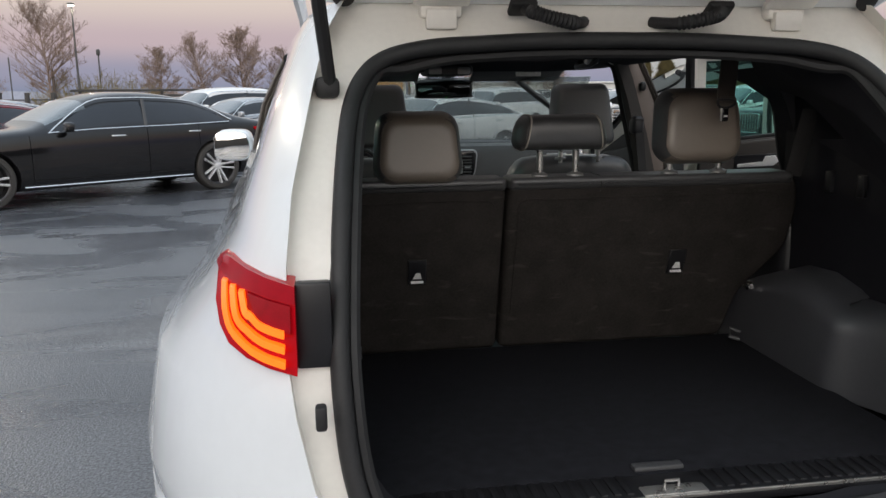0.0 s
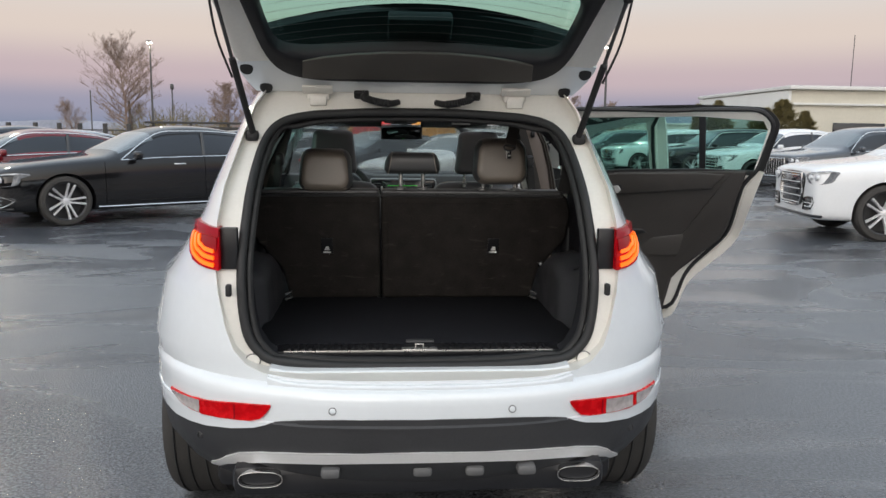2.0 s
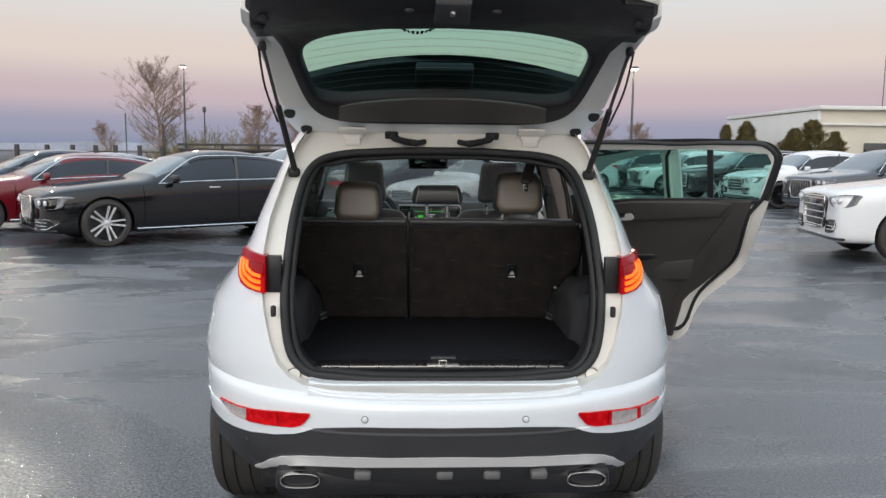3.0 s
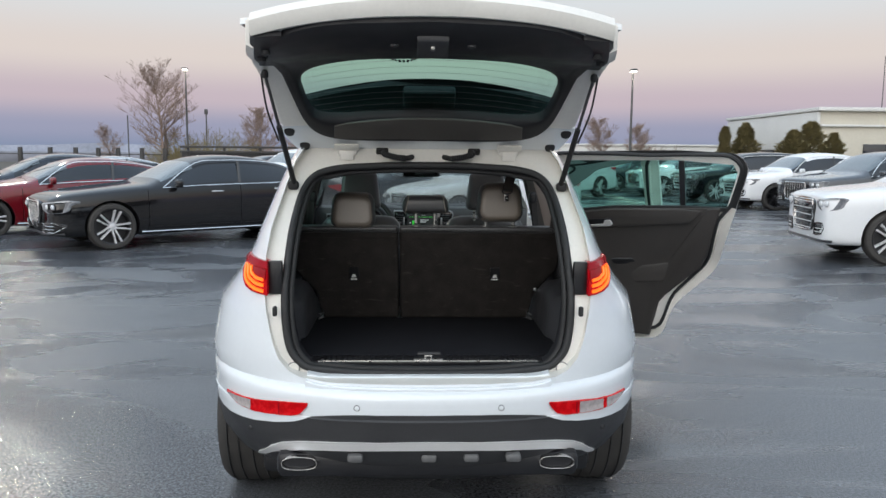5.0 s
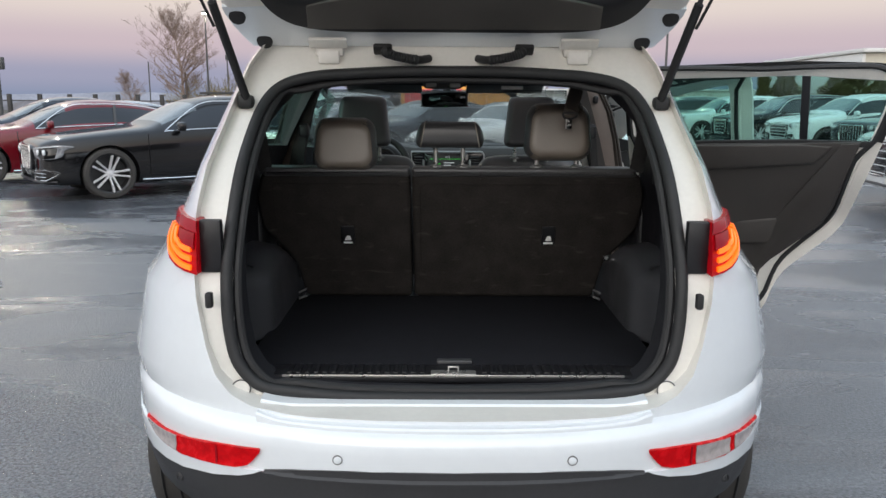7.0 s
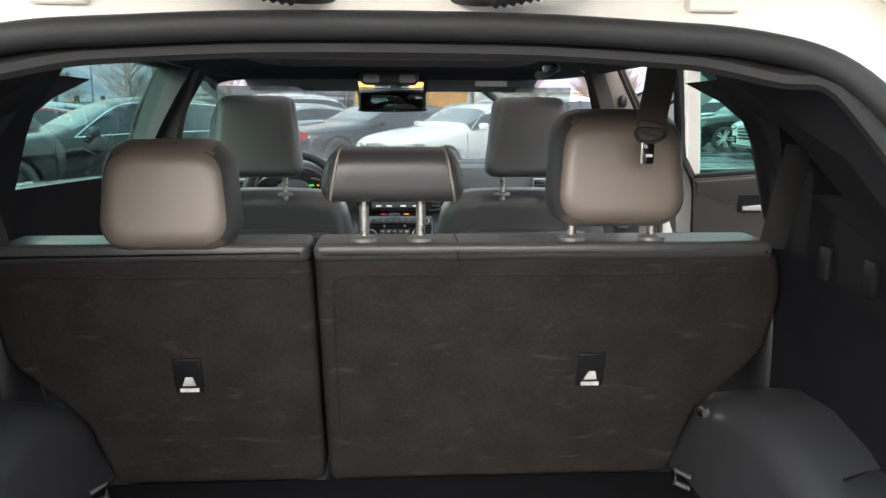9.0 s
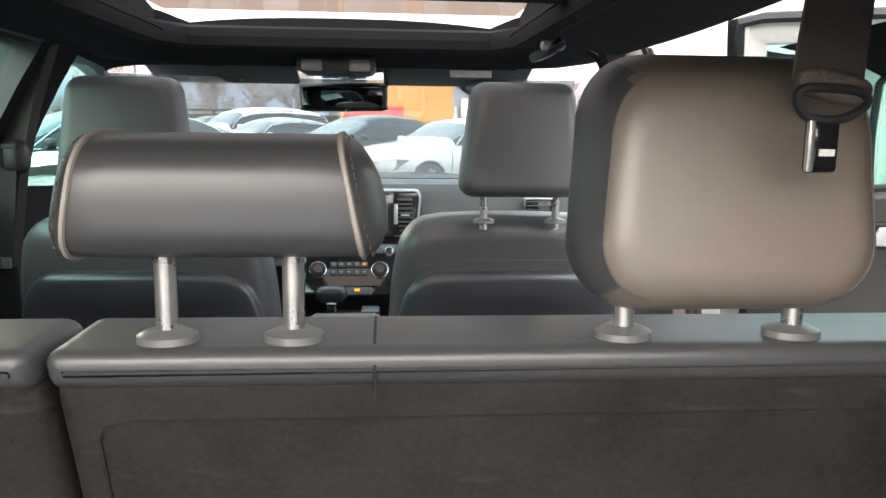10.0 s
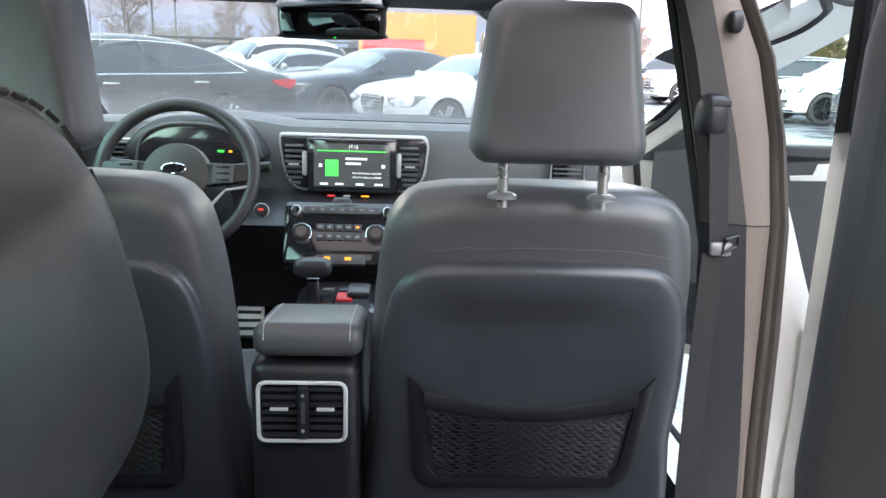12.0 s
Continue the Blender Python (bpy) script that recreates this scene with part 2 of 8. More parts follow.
def glass(name, tint=(0.8, 0.95, 0.9), gloss=0.04, rough=0.0, edge=0.75, veil=0.0):
    m = bpy.data.materials.new(name)
    m.use_nodes = True
    nt = m.node_tree
    N, L = nt.nodes, nt.links
    N.remove(N["Principled BSDF"])
    out = N["Material Output"]
    tr, gl, mx, fr = N.new("ShaderNodeBsdfTransparent"), N.new("ShaderNodeBsdfGlossy"), N.new("ShaderNodeMixShader"), N.new("ShaderNodeLayerWeight")
    pw, ma = N.new("ShaderNodeMath"), N.new("ShaderNodeMath")
    pw.operation, pw.inputs[1].default_value = 'POWER', 4.0
    ma.operation, ma.inputs[1].default_value, ma.inputs[2].default_value = 'MULTIPLY_ADD', edge, gloss
    tr.inputs[0].default_value = (*tint, 1)
    gl.inputs["Roughness"].default_value = rough
    fr.inputs[0].default_value = 0.5
    L.new(fr.outputs["Facing"], pw.inputs[0])
    L.new(pw.outputs[0], ma.inputs[0])
    L.new(ma.outputs[0], mx.inputs[0])
    L.new(tr.outputs[0], mx.inputs[1])
    L.new(gl.outputs[0], mx.inputs[2])
    L.new(mx.outputs[0], out.inputs[0])
    if veil:
        # thin translucent film in soft patches, added for the pale reflection haze
        co, t, r = N.new("ShaderNodeTexCoord"), N.new("ShaderNodeTexNoise"), N.new("ShaderNodeMapRange")
        tl, m2 = N.new("ShaderNodeBsdfTranslucent"), N.new("ShaderNodeMixShader")
        t.inputs["Scale"].default_value, t.inputs["Detail"].default_value = 3.0, 6
        r.inputs["From Min"].default_value, r.inputs["From Max"].default_value = 0.3, 0.7
        r.inputs["To Min"].default_value, r.inputs["To Max"].default_value = veil * 0.6, veil * 1.4
        tl.inputs[0].default_value = (0.62, 0.60, 0.57, 1)
        L.new(co.outputs["Object"], t.inputs[0])
        L.new(t.outputs["Fac"], r.inputs["Value"])
        L.new(r.outputs[0], m2.inputs[0])
        L.new(mx.outputs[0], m2.inputs[1])
        L.new(tl.outputs[0], m2.inputs[2])
        L.new(m2.outputs[0], out.inputs[0])
    return m


def asphalt():
    m = bpy.data.materials.new("wet_asphalt")
    m.use_nodes = True
    nt = m.node_tree
    N, L = nt.nodes, nt.links
    b = N["Principled BSDF"]
    co = N.new("ShaderNodeTexCoord")

    def tex(scale, detail=5, dist=0.0, stretch=None):
        t = N.new("ShaderNodeTexNoise")
        t.inputs["Scale"].default_value, t.inputs["Detail"].default_value, t.inputs["Distortion"].default_value = scale, detail, dist
        if stretch:
            mp = N.new("ShaderNodeMapping")
            mp.inputs["Scale"].default_value = stretch
            mp.inputs["Rotation"].default_value = (0, 0, 0.35)
            L.new(co.outputs["Object"], mp.inputs[0])
            L.new(mp.outputs[0], t.inputs[0])
        else:
            L.new(co.outputs["Object"], t.inputs[0])
        return t

    def ramp(src, p0, p1, c0, c1):
        r = N.new("ShaderNodeValToRGB")
        r.color_ramp.elements[0].position, r.color_ramp.elements[1].position = p0, p1
        r.color_ramp.elements[0].color, r.color_ramp.elements[1].color = (*c0, 1), (*c1, 1)
        L.new(src, r.inputs[0])
        return r
    wet = ramp(tex(0.75, 9, 0.7, (0.7, 1.2, 1)).outputs["Fac"], 0.44, 0.56, (0, 0, 0), (1, 1, 1))
    puddle = ramp(tex(0.50, 6, 0.8, (0.7, 1.9, 1)).outputs["Fac"], 0.515, 0.585, (0, 0, 0), (1, 1, 1))
    grit = tex(75, 6)
    stone = N.new("ShaderNodeTexVoronoi")
    stone.inputs["Scale"].default_value = 110
    L.new(co.outputs["Object"], stone.inputs[0])
    dry = ramp(grit.outputs["Fac"], 0.36, 0.66, (0.050, 0.054, 0.060), (0.175, 0.182, 0.195))
    damp = ramp(grit.outputs["Fac"], 0.36, 0.66, (0.030, 0.033, 0.039), (0.105, 0.112, 0.124))
    mc = N.new("ShaderNodeMixRGB")
    L.new(wet.outputs[0], mc.inputs[0])
    L.new(dry.outputs[0], mc.inputs[1])
    L.new(damp.outputs[0], mc.inputs[2])
    L.new(mc.outputs[0], b.inputs["Base Color"])
    r1 = N.new("ShaderNodeMapRange")
    r1.inputs["To Min"].default_value, r1.inputs["To Max"].default_value = 0.38, 0.19
    L.new(wet.outputs[0], r1.inputs[0])
    r2 = N.new("ShaderNodeMixRGB")
    r2.inputs[2].default_value = (0.15, 0.15, 0.15, 1)
    L.new(puddle.outputs[0], r2.inputs[0])
    L.new(r1.outputs[0], r2.inputs[1])
    L.new(r2.outputs[0], b.inputs["Roughness"])
    b.inputs["Specular IOR Level"].default_value = 0.72
    inv = N.new("ShaderNodeMapRange")
    inv.inputs["To Min"].default_value, inv.inputs["To Max"].default_value = 1.0, 0.40
    L.new(puddle.outputs[0], inv.inputs[0])
    bp = N.new("ShaderNodeBump")
    bp.inputs["Distance"].default_value = 0.0020
    L.new(inv.outputs[0], bp.inputs["Strength"])
    L.new(stone.outputs["Distance"], bp.inputs["Height"])
    wav = tex(3.0, 4)
    bp2 = N.new("ShaderNodeBump")
    bp2.inputs["Strength"].default_value, bp2.inputs["Distance"].default_value = 0.25, 0.02
    L.new(wav.outputs["Fac"], bp2.inputs["Height"])
    L.new(bp.outputs[0], bp2.inputs["Normal"])
    L.new(bp2.outputs[0], b.inputs["Normal"])
    return m


WHITE = mat("white_paint", (0.75, 0.78, 0.80), 0.22, 0, 0.02, 3, coat=1.0, rvar=0.04)
# the body's white paint again, with warm light put into its cream tone
JAMB = mat("warm_lit_white", (0.78, 0.755, 0.70), 0.38, 0, 0.05, 6, coat=0.3)
CLAD = mat("grey_cladding", (0.035, 0.035, 0.037), 0.55, 0, 0.15, 10, 0.15, 500)
SILVER = mat("silver_plastic", (0.74, 0.73, 0.72), 0.36, 0.2, 0.05, 8)
CHROME = mat("chrome", (0.78, 0.78, 0.78), 0.12, 1.0, 0.03, 12)
SATIN = mat("satin_steel", (0.50, 0.49, 0.47), 0.30, 0.8, 0.1, 40)
RUBBER = mat("rubber", (0.018, 0.018, 0.019), 0.62, 0, 0.2, 20, 0.1, 200)
TYRE = mat("tyre_rubber", (0.042, 0.039, 0.036), 0.75, 0, 0.3, 14, 0.3, 150)
DASHSILVER = mat("satin_silver", (0.42, 0.42, 0.43), 0.38, 0.6, 0.05, 30)
TRIM = mat("dark_trim", (0.013, 0.013, 0.015), 0.36, 0, 0.15, 12, 0.12, 900)
TRIM2 = mat("grey_trim", (0.06, 0.06, 0.063), 0.48, 0, 0.12, 12, 0.25, 700)
PILLAR = mat("pillar_trim", (0.20, 0.160, 0.135), 0.6, 0, 0.06, 12, 0.2, 700)
LINING = mat("boot_lining", (0.009, 0.009, 0.012), 0.6, 0, 0.15, 10, 0.15, 900, spec=0.3)
HEADLINER = mat("headliner", (0.022, 0.022, 0.026), 0.9, 0, 0.15, 25, 0.3, 900, spec=0.2)
CARPET = mat("carpet", (0.016, 0.016, 0.0195), 0.95, 0, 0.4, 40, 0.8, 600, spec=0.12)
SEATBACK = mat("seat_back_carpet", (0.0300, 0.0266, 0.0248), 0.85, 0, 0.35, 14, 0.5, 700, spec=0.12)
LEATHER = mat("leather", (0.066, 0.066, 0.068), 0.37, 0, 0.08, 9, 0.06, 1400, flake='grain', spec=0.75, rvar=0.05)
LEATHER2 = mat("brown_leather", (0.190, 0.158, 0.130), 0.38, 0, 0.05, 9, 0.04, 1600, flake='grain', spec=0.8, rvar=0.03)
def scuffed(m, col):
    """Pale scuffs and lint on a dark carpet."""
    N, L = m.node_tree.nodes, m.node_tree.links
    b = N["Principled BSDF"]
    src = b.inputs["Base Color"].links[0].from_socket
    co, mp, t, r, mx = (N.new(k) for k in ("ShaderNodeTexCoord", "ShaderNodeMapping", "ShaderNodeTexNoise", "ShaderNodeValToRGB", "ShaderNodeMixRGB"))
    mp.inputs["Scale"].default_value = (7, 7, 24)
    t.inputs["Scale"].default_value, t.inputs["Detail"].default_value, t.inputs["Distortion"].default_value = 1.6, 7, 0.5
    r.color_ramp.elements[0].position, r.color_ramp.elements[1].position = 0.61, 0.80
    mx.inputs[2].default_value = (*col, 1)
    L.new(co.outputs["Object"], mp.inputs[0])
    L.new(mp.outputs[0], t.inputs[0])
    L.new(t.outputs["Fac"], r.inputs[0])
    L.new(r.outputs[0], mx.inputs[0])
    L.new(src, mx.inputs[1])
    L.new(mx.outputs[0], b.inputs["Base Color"])


scuffed(SEATBACK, (0.075, 0.067, 0.06))
PIPING = mat("piping", (0.34, 0.31, 0.27), 0.6, 0, 0.1, 30)
GLOSSBLACK = mat("gloss_black", (0.01, 0.01, 0.011), 0.12, 0, 0.1, 10, coat=0.5)
REDLENS = mat("red_lens", (0.34, 0.004, 0.010), 0.15, 0, 0.1, 30, spec=0.10, emit=(1, 0.004, 0.012), power=0.10)
DARKRED = mat("dark_red_lens", (0.26, 0.004, 0.010), 0.2, 0, 0.2, 30, spec=0.10, emit=(1, 0.004, 0.012), power=0.035)
TOPRED = mat("red_lens_top", (0.34, 0.006, 0.014), 0.18, 0, 0.1, 30, spec=0.12, emit=(1, 0.006, 0.030), power=0.04)
HOUSING = mat("housing_plastic", (0.046, 0.047, 0.053), 0.40, 0, 0.12, 8, 0.1, 900, spec=1.0, coat=0.25)
DOORTRIM = mat("door_trim_grey", (0.054, 0.048, 0.044), 0.5, 0, 0.12, 12, 0.2, 900)
GLOW = mat("lit_light_bar", (0.8, 0.16, 0.01), 0.3, emit=(1.0, 0.145, 0.006), power=1.15)
# weak emission added to brighten the unlit red bumper reflectors
REDGLOW = mat("glowing_reflector", (0.46, 0.003, 0.006), 0.25, 0, 0.35, 45, spec=0.08, emit=(1, 0.004, 0.008), power=0.07)
CLEARLENS = mat("clear_lens", (0.50, 0.44, 0.42), 0.15, 0.3, 0.25, 60, coat=1.0)
GLASS = glass("green_glass", (0.66, 0.86, 0.80))
ROOFGLASS = glass("roof_glass", (0.45, 0.41, 0.385), 0.02, 0.0, 0.06)
TINT = glass("tinted_glass", (0.60, 0.80, 0.76))
FRONTGLASS = glass("front_side_glass", (0.84, 0.92, 0.89))
CLEAR = glass("clear_glass", (0.71, 0.755, 0.74), veil=0.02)
DIMMIRROR = mat("dimming_mirror", (0.20, 0.205, 0.21), 0.05, 1.0, 0.0, 5, rvar=0.0)
MIRROR = mat("mirror", (0.85, 0.87, 0.87), 0.02, 1.0, 0.0, 5, rvar=0.0)
ALU = mat("aluminium_rim", (0.66, 0.66, 0.67), 0.32, 0.35, 0.08, 20)
DARKALU = mat("dark_rim", (0.05, 0.05, 0.055), 0.3, 0.8, 0.1, 20)
mat_label = mat("white_label", (0.72, 0.72, 0.70), 0.5, 0, 0.25, 90)
mat_screen = mat("dark_screen", (0.010, 0.011, 0.012), 0.15, 0, 0.1, 20, emit=(0.035, 0.040, 0.038), power=0.5)
mat_green = mat("green_light", (0.05, 0.5, 0.05), 0.4, emit=(0.06, 0.85, 0.08), power=0.34)
mat_white = mat("white_light", (0.6, 0.6, 0.6), 0.4, emit=(0.9, 0.95, 1.0), power=0.20)
mat_amber = mat("amber_light", (0.6, 0.25, 0.02), 0.4, emit=(1.0, 0.34, 0.02), power=0.36)
mat_red = mat("red_light", (0.6, 0.03, 0.03), 0.4, emit=(1.0, 0.05, 0.05), power=0.22)
mat_grey = mat("grey_marking", (0.35, 0.35, 0.36), 0.4, 0.1, 0.1, 40)
mat_tag = mat("red_tag", (0.55, 0.02, 0.03), 0.5, 0, 0.15, 40)
mat_belt = mat("belt_webbing", (0.020, 0.019, 0.019), 0.75, 0, 0.15, 60, 0.4, 900)
mat_wheel = mat("wheel_leather", (0.03, 0.029, 0.029), 0.38, 0, 0.12, 14, 0.12, 1000, flake='grain')

# ---- ground ----
def sheet(name, size, step_in, material, z=0.0):
    bm = bmesh.new()
    xs = [-size, -400, -120, -40, -20, 0, 20, 40, 120, 400, size]
    grid(bm, [[Vector((x, y, z)) for x in xs] for y in xs])
    return part(name, bm, material, None)


ground = tagged(sheet("ground", 4000, 10, asphalt()), "wet dark asphalt of a car yard with puddles and damp patches", "ground", kind="structure")

# ---- the white suv with its tailgate open ----
#        z     rear  front  half   Lr    Lf   nr   nf
HULL = [
    (0.22, 0.34, 4.28, 0.8, 0.8, 0.8, 2.6, 2.4),
    (0.3, 0.2, 4.38, 0.875, 0.88, 0.85, 2.5, 2.4),
    (0.4, 0.085, 4.44, 0.907, 0.95, 0.9, 2.5, 2.4),
    (0.48, 0.055, 4.47, 0.914, 0.95, 0.95, 2.5, 2.4),
    (0.552, 0.05, 4.48, 0.917, 0.95, 0.95, 2.5, 2.4),
    (0.553, 0.056, 4.48, 0.918, 0.95, 0.95, 2.5, 2.4),
    (0.61, 0.052, 4.48, 0.919, 0.95, 0.95, 2.5, 2.4),
    (0.632, 0.054, 4.48, 0.92, 0.95, 0.95, 2.5, 2.4),
    (0.645, 0.061, 4.475, 0.92, 0.95, 0.95, 2.5, 2.4),
    (0.653, 0.074, 4.475, 0.92, 0.95, 0.95, 2.5, 2.4),
    (0.657, 0.096, 4.47, 0.921, 0.908, 0.95, 2.5, 2.4),
    (0.72, 0.110, 4.46, 0.92, 0.90, 0.95, 2.7, 2.4),
    (0.8, 0.115, 4.42, 0.915, 0.98, 1, 2.7, 2.4),
    (0.9, 0.11, 4.28, 0.895, 1, 1.1, 2.7, 2.4),
    (0.97, 0.115, 3.98, 0.868, 1, 1, 2.9, 2.5),
    (1.03, 0.111, 3.74, 0.846, 0.9, 0.8, 3, 2.6),
    (1.08, 0.097, 3.56, 0.826, 0.9, 0.6, 3, 2.8),
    (1.12, 0.095, 3.44, 0.802, 0.9, 0.5, 3, 2.9),
    (1.2, 0.123, 3.23, 0.77, 0.9, 0.45, 3, 3),
    (1.3, 0.207, 2.97, 0.735, 0.9, 0.4, 3, 3),
    (1.38, 0.265, 2.77, 0.703, 0.9, 0.4, 3, 3),
    (1.45, 0.3, 2.61, 0.67, 0.9, 0.4, 3, 3),
    (1.5, 0.356, 2.5, 0.642, 0.9, 0.4, 3, 2.8),
    (1.55, 0.82, 2.38, 0.595, 0.6, 0.4, 2.9, 2.6),
    (1.59, 1.02, 2.22, 0.49, 0.5, 0.4, 2.5, 2.5),
    (1.615, 1.3, 2.02, 0.36, 0.33, 0.3, 2.3, 2.3),
]


def hull_at(z):
    for a, b in zip(HULL, HULL[1:]):
        if a[0] <= z <= b[0]:
            k = (z - a[0]) / (b[0] - a[0])
            return [u + (v - u) * k for u, v in zip(a, b)]
    return HULL[-1] if z > HULL[-1][0] else HULL[0]


def narrow(y, z):
    """The cabin draws in towards the tail."""
    k = max(0.0, min(1.0, (1.9 - y) / 1.0))
    return 1 - 0.10 * max(0.0, min(1.0, (z - 0.90) / 0.16)) * k * k * (3 - 2 * k)


def skin(x, z, off=0.0):
    """The rear surface of the car at a width and a height, set out by off."""
    _, R, F, W, Lr, Lf, nr, nf = hull_at(z)
    W, y = W + off, 0.3
    for _ in range(6):
        x1 = min(abs(x) / narrow(y, z), W * 0.999 + off)
        y = R - off + Lr * (1 - max(0.0, 1 - (x1 / W) ** nr) ** (1 / nr))
    return y


def side_x(y, z):
    _, R, F, W, Lr, Lf, nr, nf = hull_at(z)
    W *= narrow(y, z)
    if y < R + Lr:
        k = max(0.0, (R + Lr - y) / Lr)
        return W * max(0.0, 1 - k ** nr) ** (1 / nr)
    if y > F - Lf:
        k = max(0.0, (y - F + Lf) / Lf)
        return W * max(0.0, 1 - k ** nf) ** (1 / nf)
    return W


GATE_W = [(0.672, 0.36), (0.682, 0.46), (0.70, 0.505), (0.74, 0.545), (0.80, 0.572), (0.90, 0.594), (0.96, 0.602), (1.10, 0.602), (1.2, 0.592), (1.36, 0.556), (1.45, 0.53), (1.50, 0.50), (1.545, 0.45), (1.60, 0.42)]
JAMB_Y = [(0.66, 0.225), (0.70, 0.24), (0.9, 0.275), (0.97, 0.297), (1.1, 0.345), (1.2, 0.415), (1.36, 0.565), (1.43, 0.615), (1.5, 0.665), (1.62, 0.76)]
OPEN_W = [(0.692, 0.38), (0.70, 0.43), (0.72, 0.462), (0.76, 0.493), (0.82, 0.509), (0.9, 0.517), (1.0, 0.519), (1.17, 0.508), (1.28, 0.494), (1.34, 0.478), (1.38, 0.452), (1.405, 0.41), (1.42, 0.34), (1.426, 0.26)]


def column(table, y0, y1, mat=0):
    return loft([[Vector((w, y0, z)), Vector((w, y1(z), z)), Vector((-w, y1(z), z)), Vector((-w, y0, z))] for z, w in table], True, None, mat)


def prism_x(poly, x0, x1, mat=0):
    poly = ccw(list(poly))
    return loft([[Vector((x, y, z)) for y, z in poly] for x in (x0, x1)], True, None, mat)


def arch(y, z, r, side, mat=0):
    n = 36
    return loft([[Vector((x, y + r * math.cos(2 * math.pi * i / n), z + r * math.sin(2 * math.pi * i / n))) for i in range(n)] for x in (side * 0.60, side * 1.2)], True, None, mat)


REAR_AXLE, FRONT_AXLE, HUB = 0.93, 3.60, 0.345
FRONT_WIN = [(2.27, 1.15), (3.00, 1.10), (3.12, 1.105), (2.92, 1.23), (2.66, 1.37), (2.45, 1.43), (2.27, 1.445)]
REAR_WIN = [(1.17, 1.21), (2.06, 1.16), (2.08, 1.455), (1.60, 1.46), (1.30, 1.45), (1.10, 1.41), (1.10, 1.35)]
QUARTER_WIN = [(0.80, 1.235), (1.04, 1.225), (1.00, 1.345), (0.90, 1.325)]
REAR_DOOR = [(2.15, 0.40), (2.15, 1.505), (1.42, 1.515), (1.12, 1.50), (1.06, 1.435), (1.135, 1.175), (1.242, 0.845), (1.47, 0.625), (1.532, 0.42)]
FRONT_DOOR = [(2.29, 0.40), (3.20, 0.40), (3.27, 0.55), (3.28, 1.03), (2.93, 1.27), (2.66, 1.415), (2.45, 1.49), (2.29, 1.50)]

mats_hull = [WHITE, JAMB, HEADLINER, CLAD, TRIM2]
cavity = [(0.34, 0.62, 3.5, 0.76, 0.6, 0.3, 3, 4), (0.60, 0.36, 3.6, 0.81, 0.85, 0.3, 2.6, 4)]
cavity += [(z, max(R + 0.17, lerp(JAMB_Y, z) - 0.10 + 0.13 * min(1, max(0, (z - 1.30) / 0.08))), min(F - 0.12, 3.62), W - 0.085 + 0.030 * min(1, max(0, (z - 0.95) / 0.15)) - 0.03 * max(0, z - 1.2) / 0.2, Lr, 0.2, nr, 7.0) for z, R, F, W, Lr, Lf, nr, nf in HULL if 0.65 < z < 1.47]
cavity += [(1.49, 0.80, 2.41, 0.50, 0.6, 0.2, 2.6, 5), (1.515, 0.92, 2.32, 0.42, 0.5, 0.2, 2.6, 5)]
hull = zslices(HULL, 12, warp=narrow)
for f in hull.faces:
    c = f.calc_center_median()
    if c.z < 0.5525:
        f.material_index = 3
cuts = [
    column(GATE_W, -0.6, lambda z: lerp(JAMB_Y, z), 1),
    zslices(cavity, 8, 2, warp=narrow),
    column(OPEN_W, -0.2, lambda z: 1.0, 2),
    loft([[Vector((s * x, y, z)) for y, z, x in ((2.45, 1.405, 0.60), (2.76, 1.62, 0.60), (3.95, 1.24, 0.77), (3.36, 1.085, 0.77), (3.0, 1.10, 0.70))] for s in (-1, 1)], True, None, 4),
    loft([[Vector((x, y, z)) for x, y in ((-0.42, 1.10), (0.42, 1.10), (0.42, 2.30), (0.36, 2.38), (-0.36, 2.38), (-0.42, 2.30))] for z in (1.4, 1.8)], True, None, 2),
    prism_x(FRONT_WIN, -1.2, -0.3, 4), prism_x(REAR_WIN, -1.2, -0.3, 4), prism_x(QUARTER_WIN, -1.2, -0.3, 4), prism_x(QUARTER_WIN, 0.3, 1.2, 4),
    prism_x(REAR_DOOR, 0.45, 1.3, 1), prism_x([(2.205 if y < 2.3 else y, z) for y, z in FRONT_DOOR], 0.45, 1.3, 1),
    arch(REAR_AXLE, HUB, 0.395, -1, 3), arch(REAR_AXLE, HUB, 0.395, 1, 3), arch(FRONT_AXLE, HUB, 0.395, -1, 3), arch(FRONT_AXLE, HUB, 0.395, 1, 3),
]
suv = thing("suv", "white compact SUV with raised tailgate and two open side doors", "car")
part("body", carve(hull, cuts, mats_hull), mats_hull, suv, "glossy white painted body with dark lower cladding", 35)


def patch(name, cols, off, material, parent, label="", rows=5, thick=0.012, mirror=1, fz=None):
    """A thin shell on the rear skin; columns of (x, low z, high z)."""
    bm = bmesh.new()
    out, inn = [], []
    for x, a, b in cols:
        zs = [a + (b - a) * k / rows for k in range(rows + 1)]
        out.append([Vector((mirror * x, skin(x, z, off), z)) for z in zs])
        inn.append([Vector((mirror * x, skin(x, z, off - thick), z)) for z in zs])
    rings = [o + i[::-1] for o, i in zip(out, inn)]
    loft(rings, True, bm)
    return part(name, bm, material, parent, label)


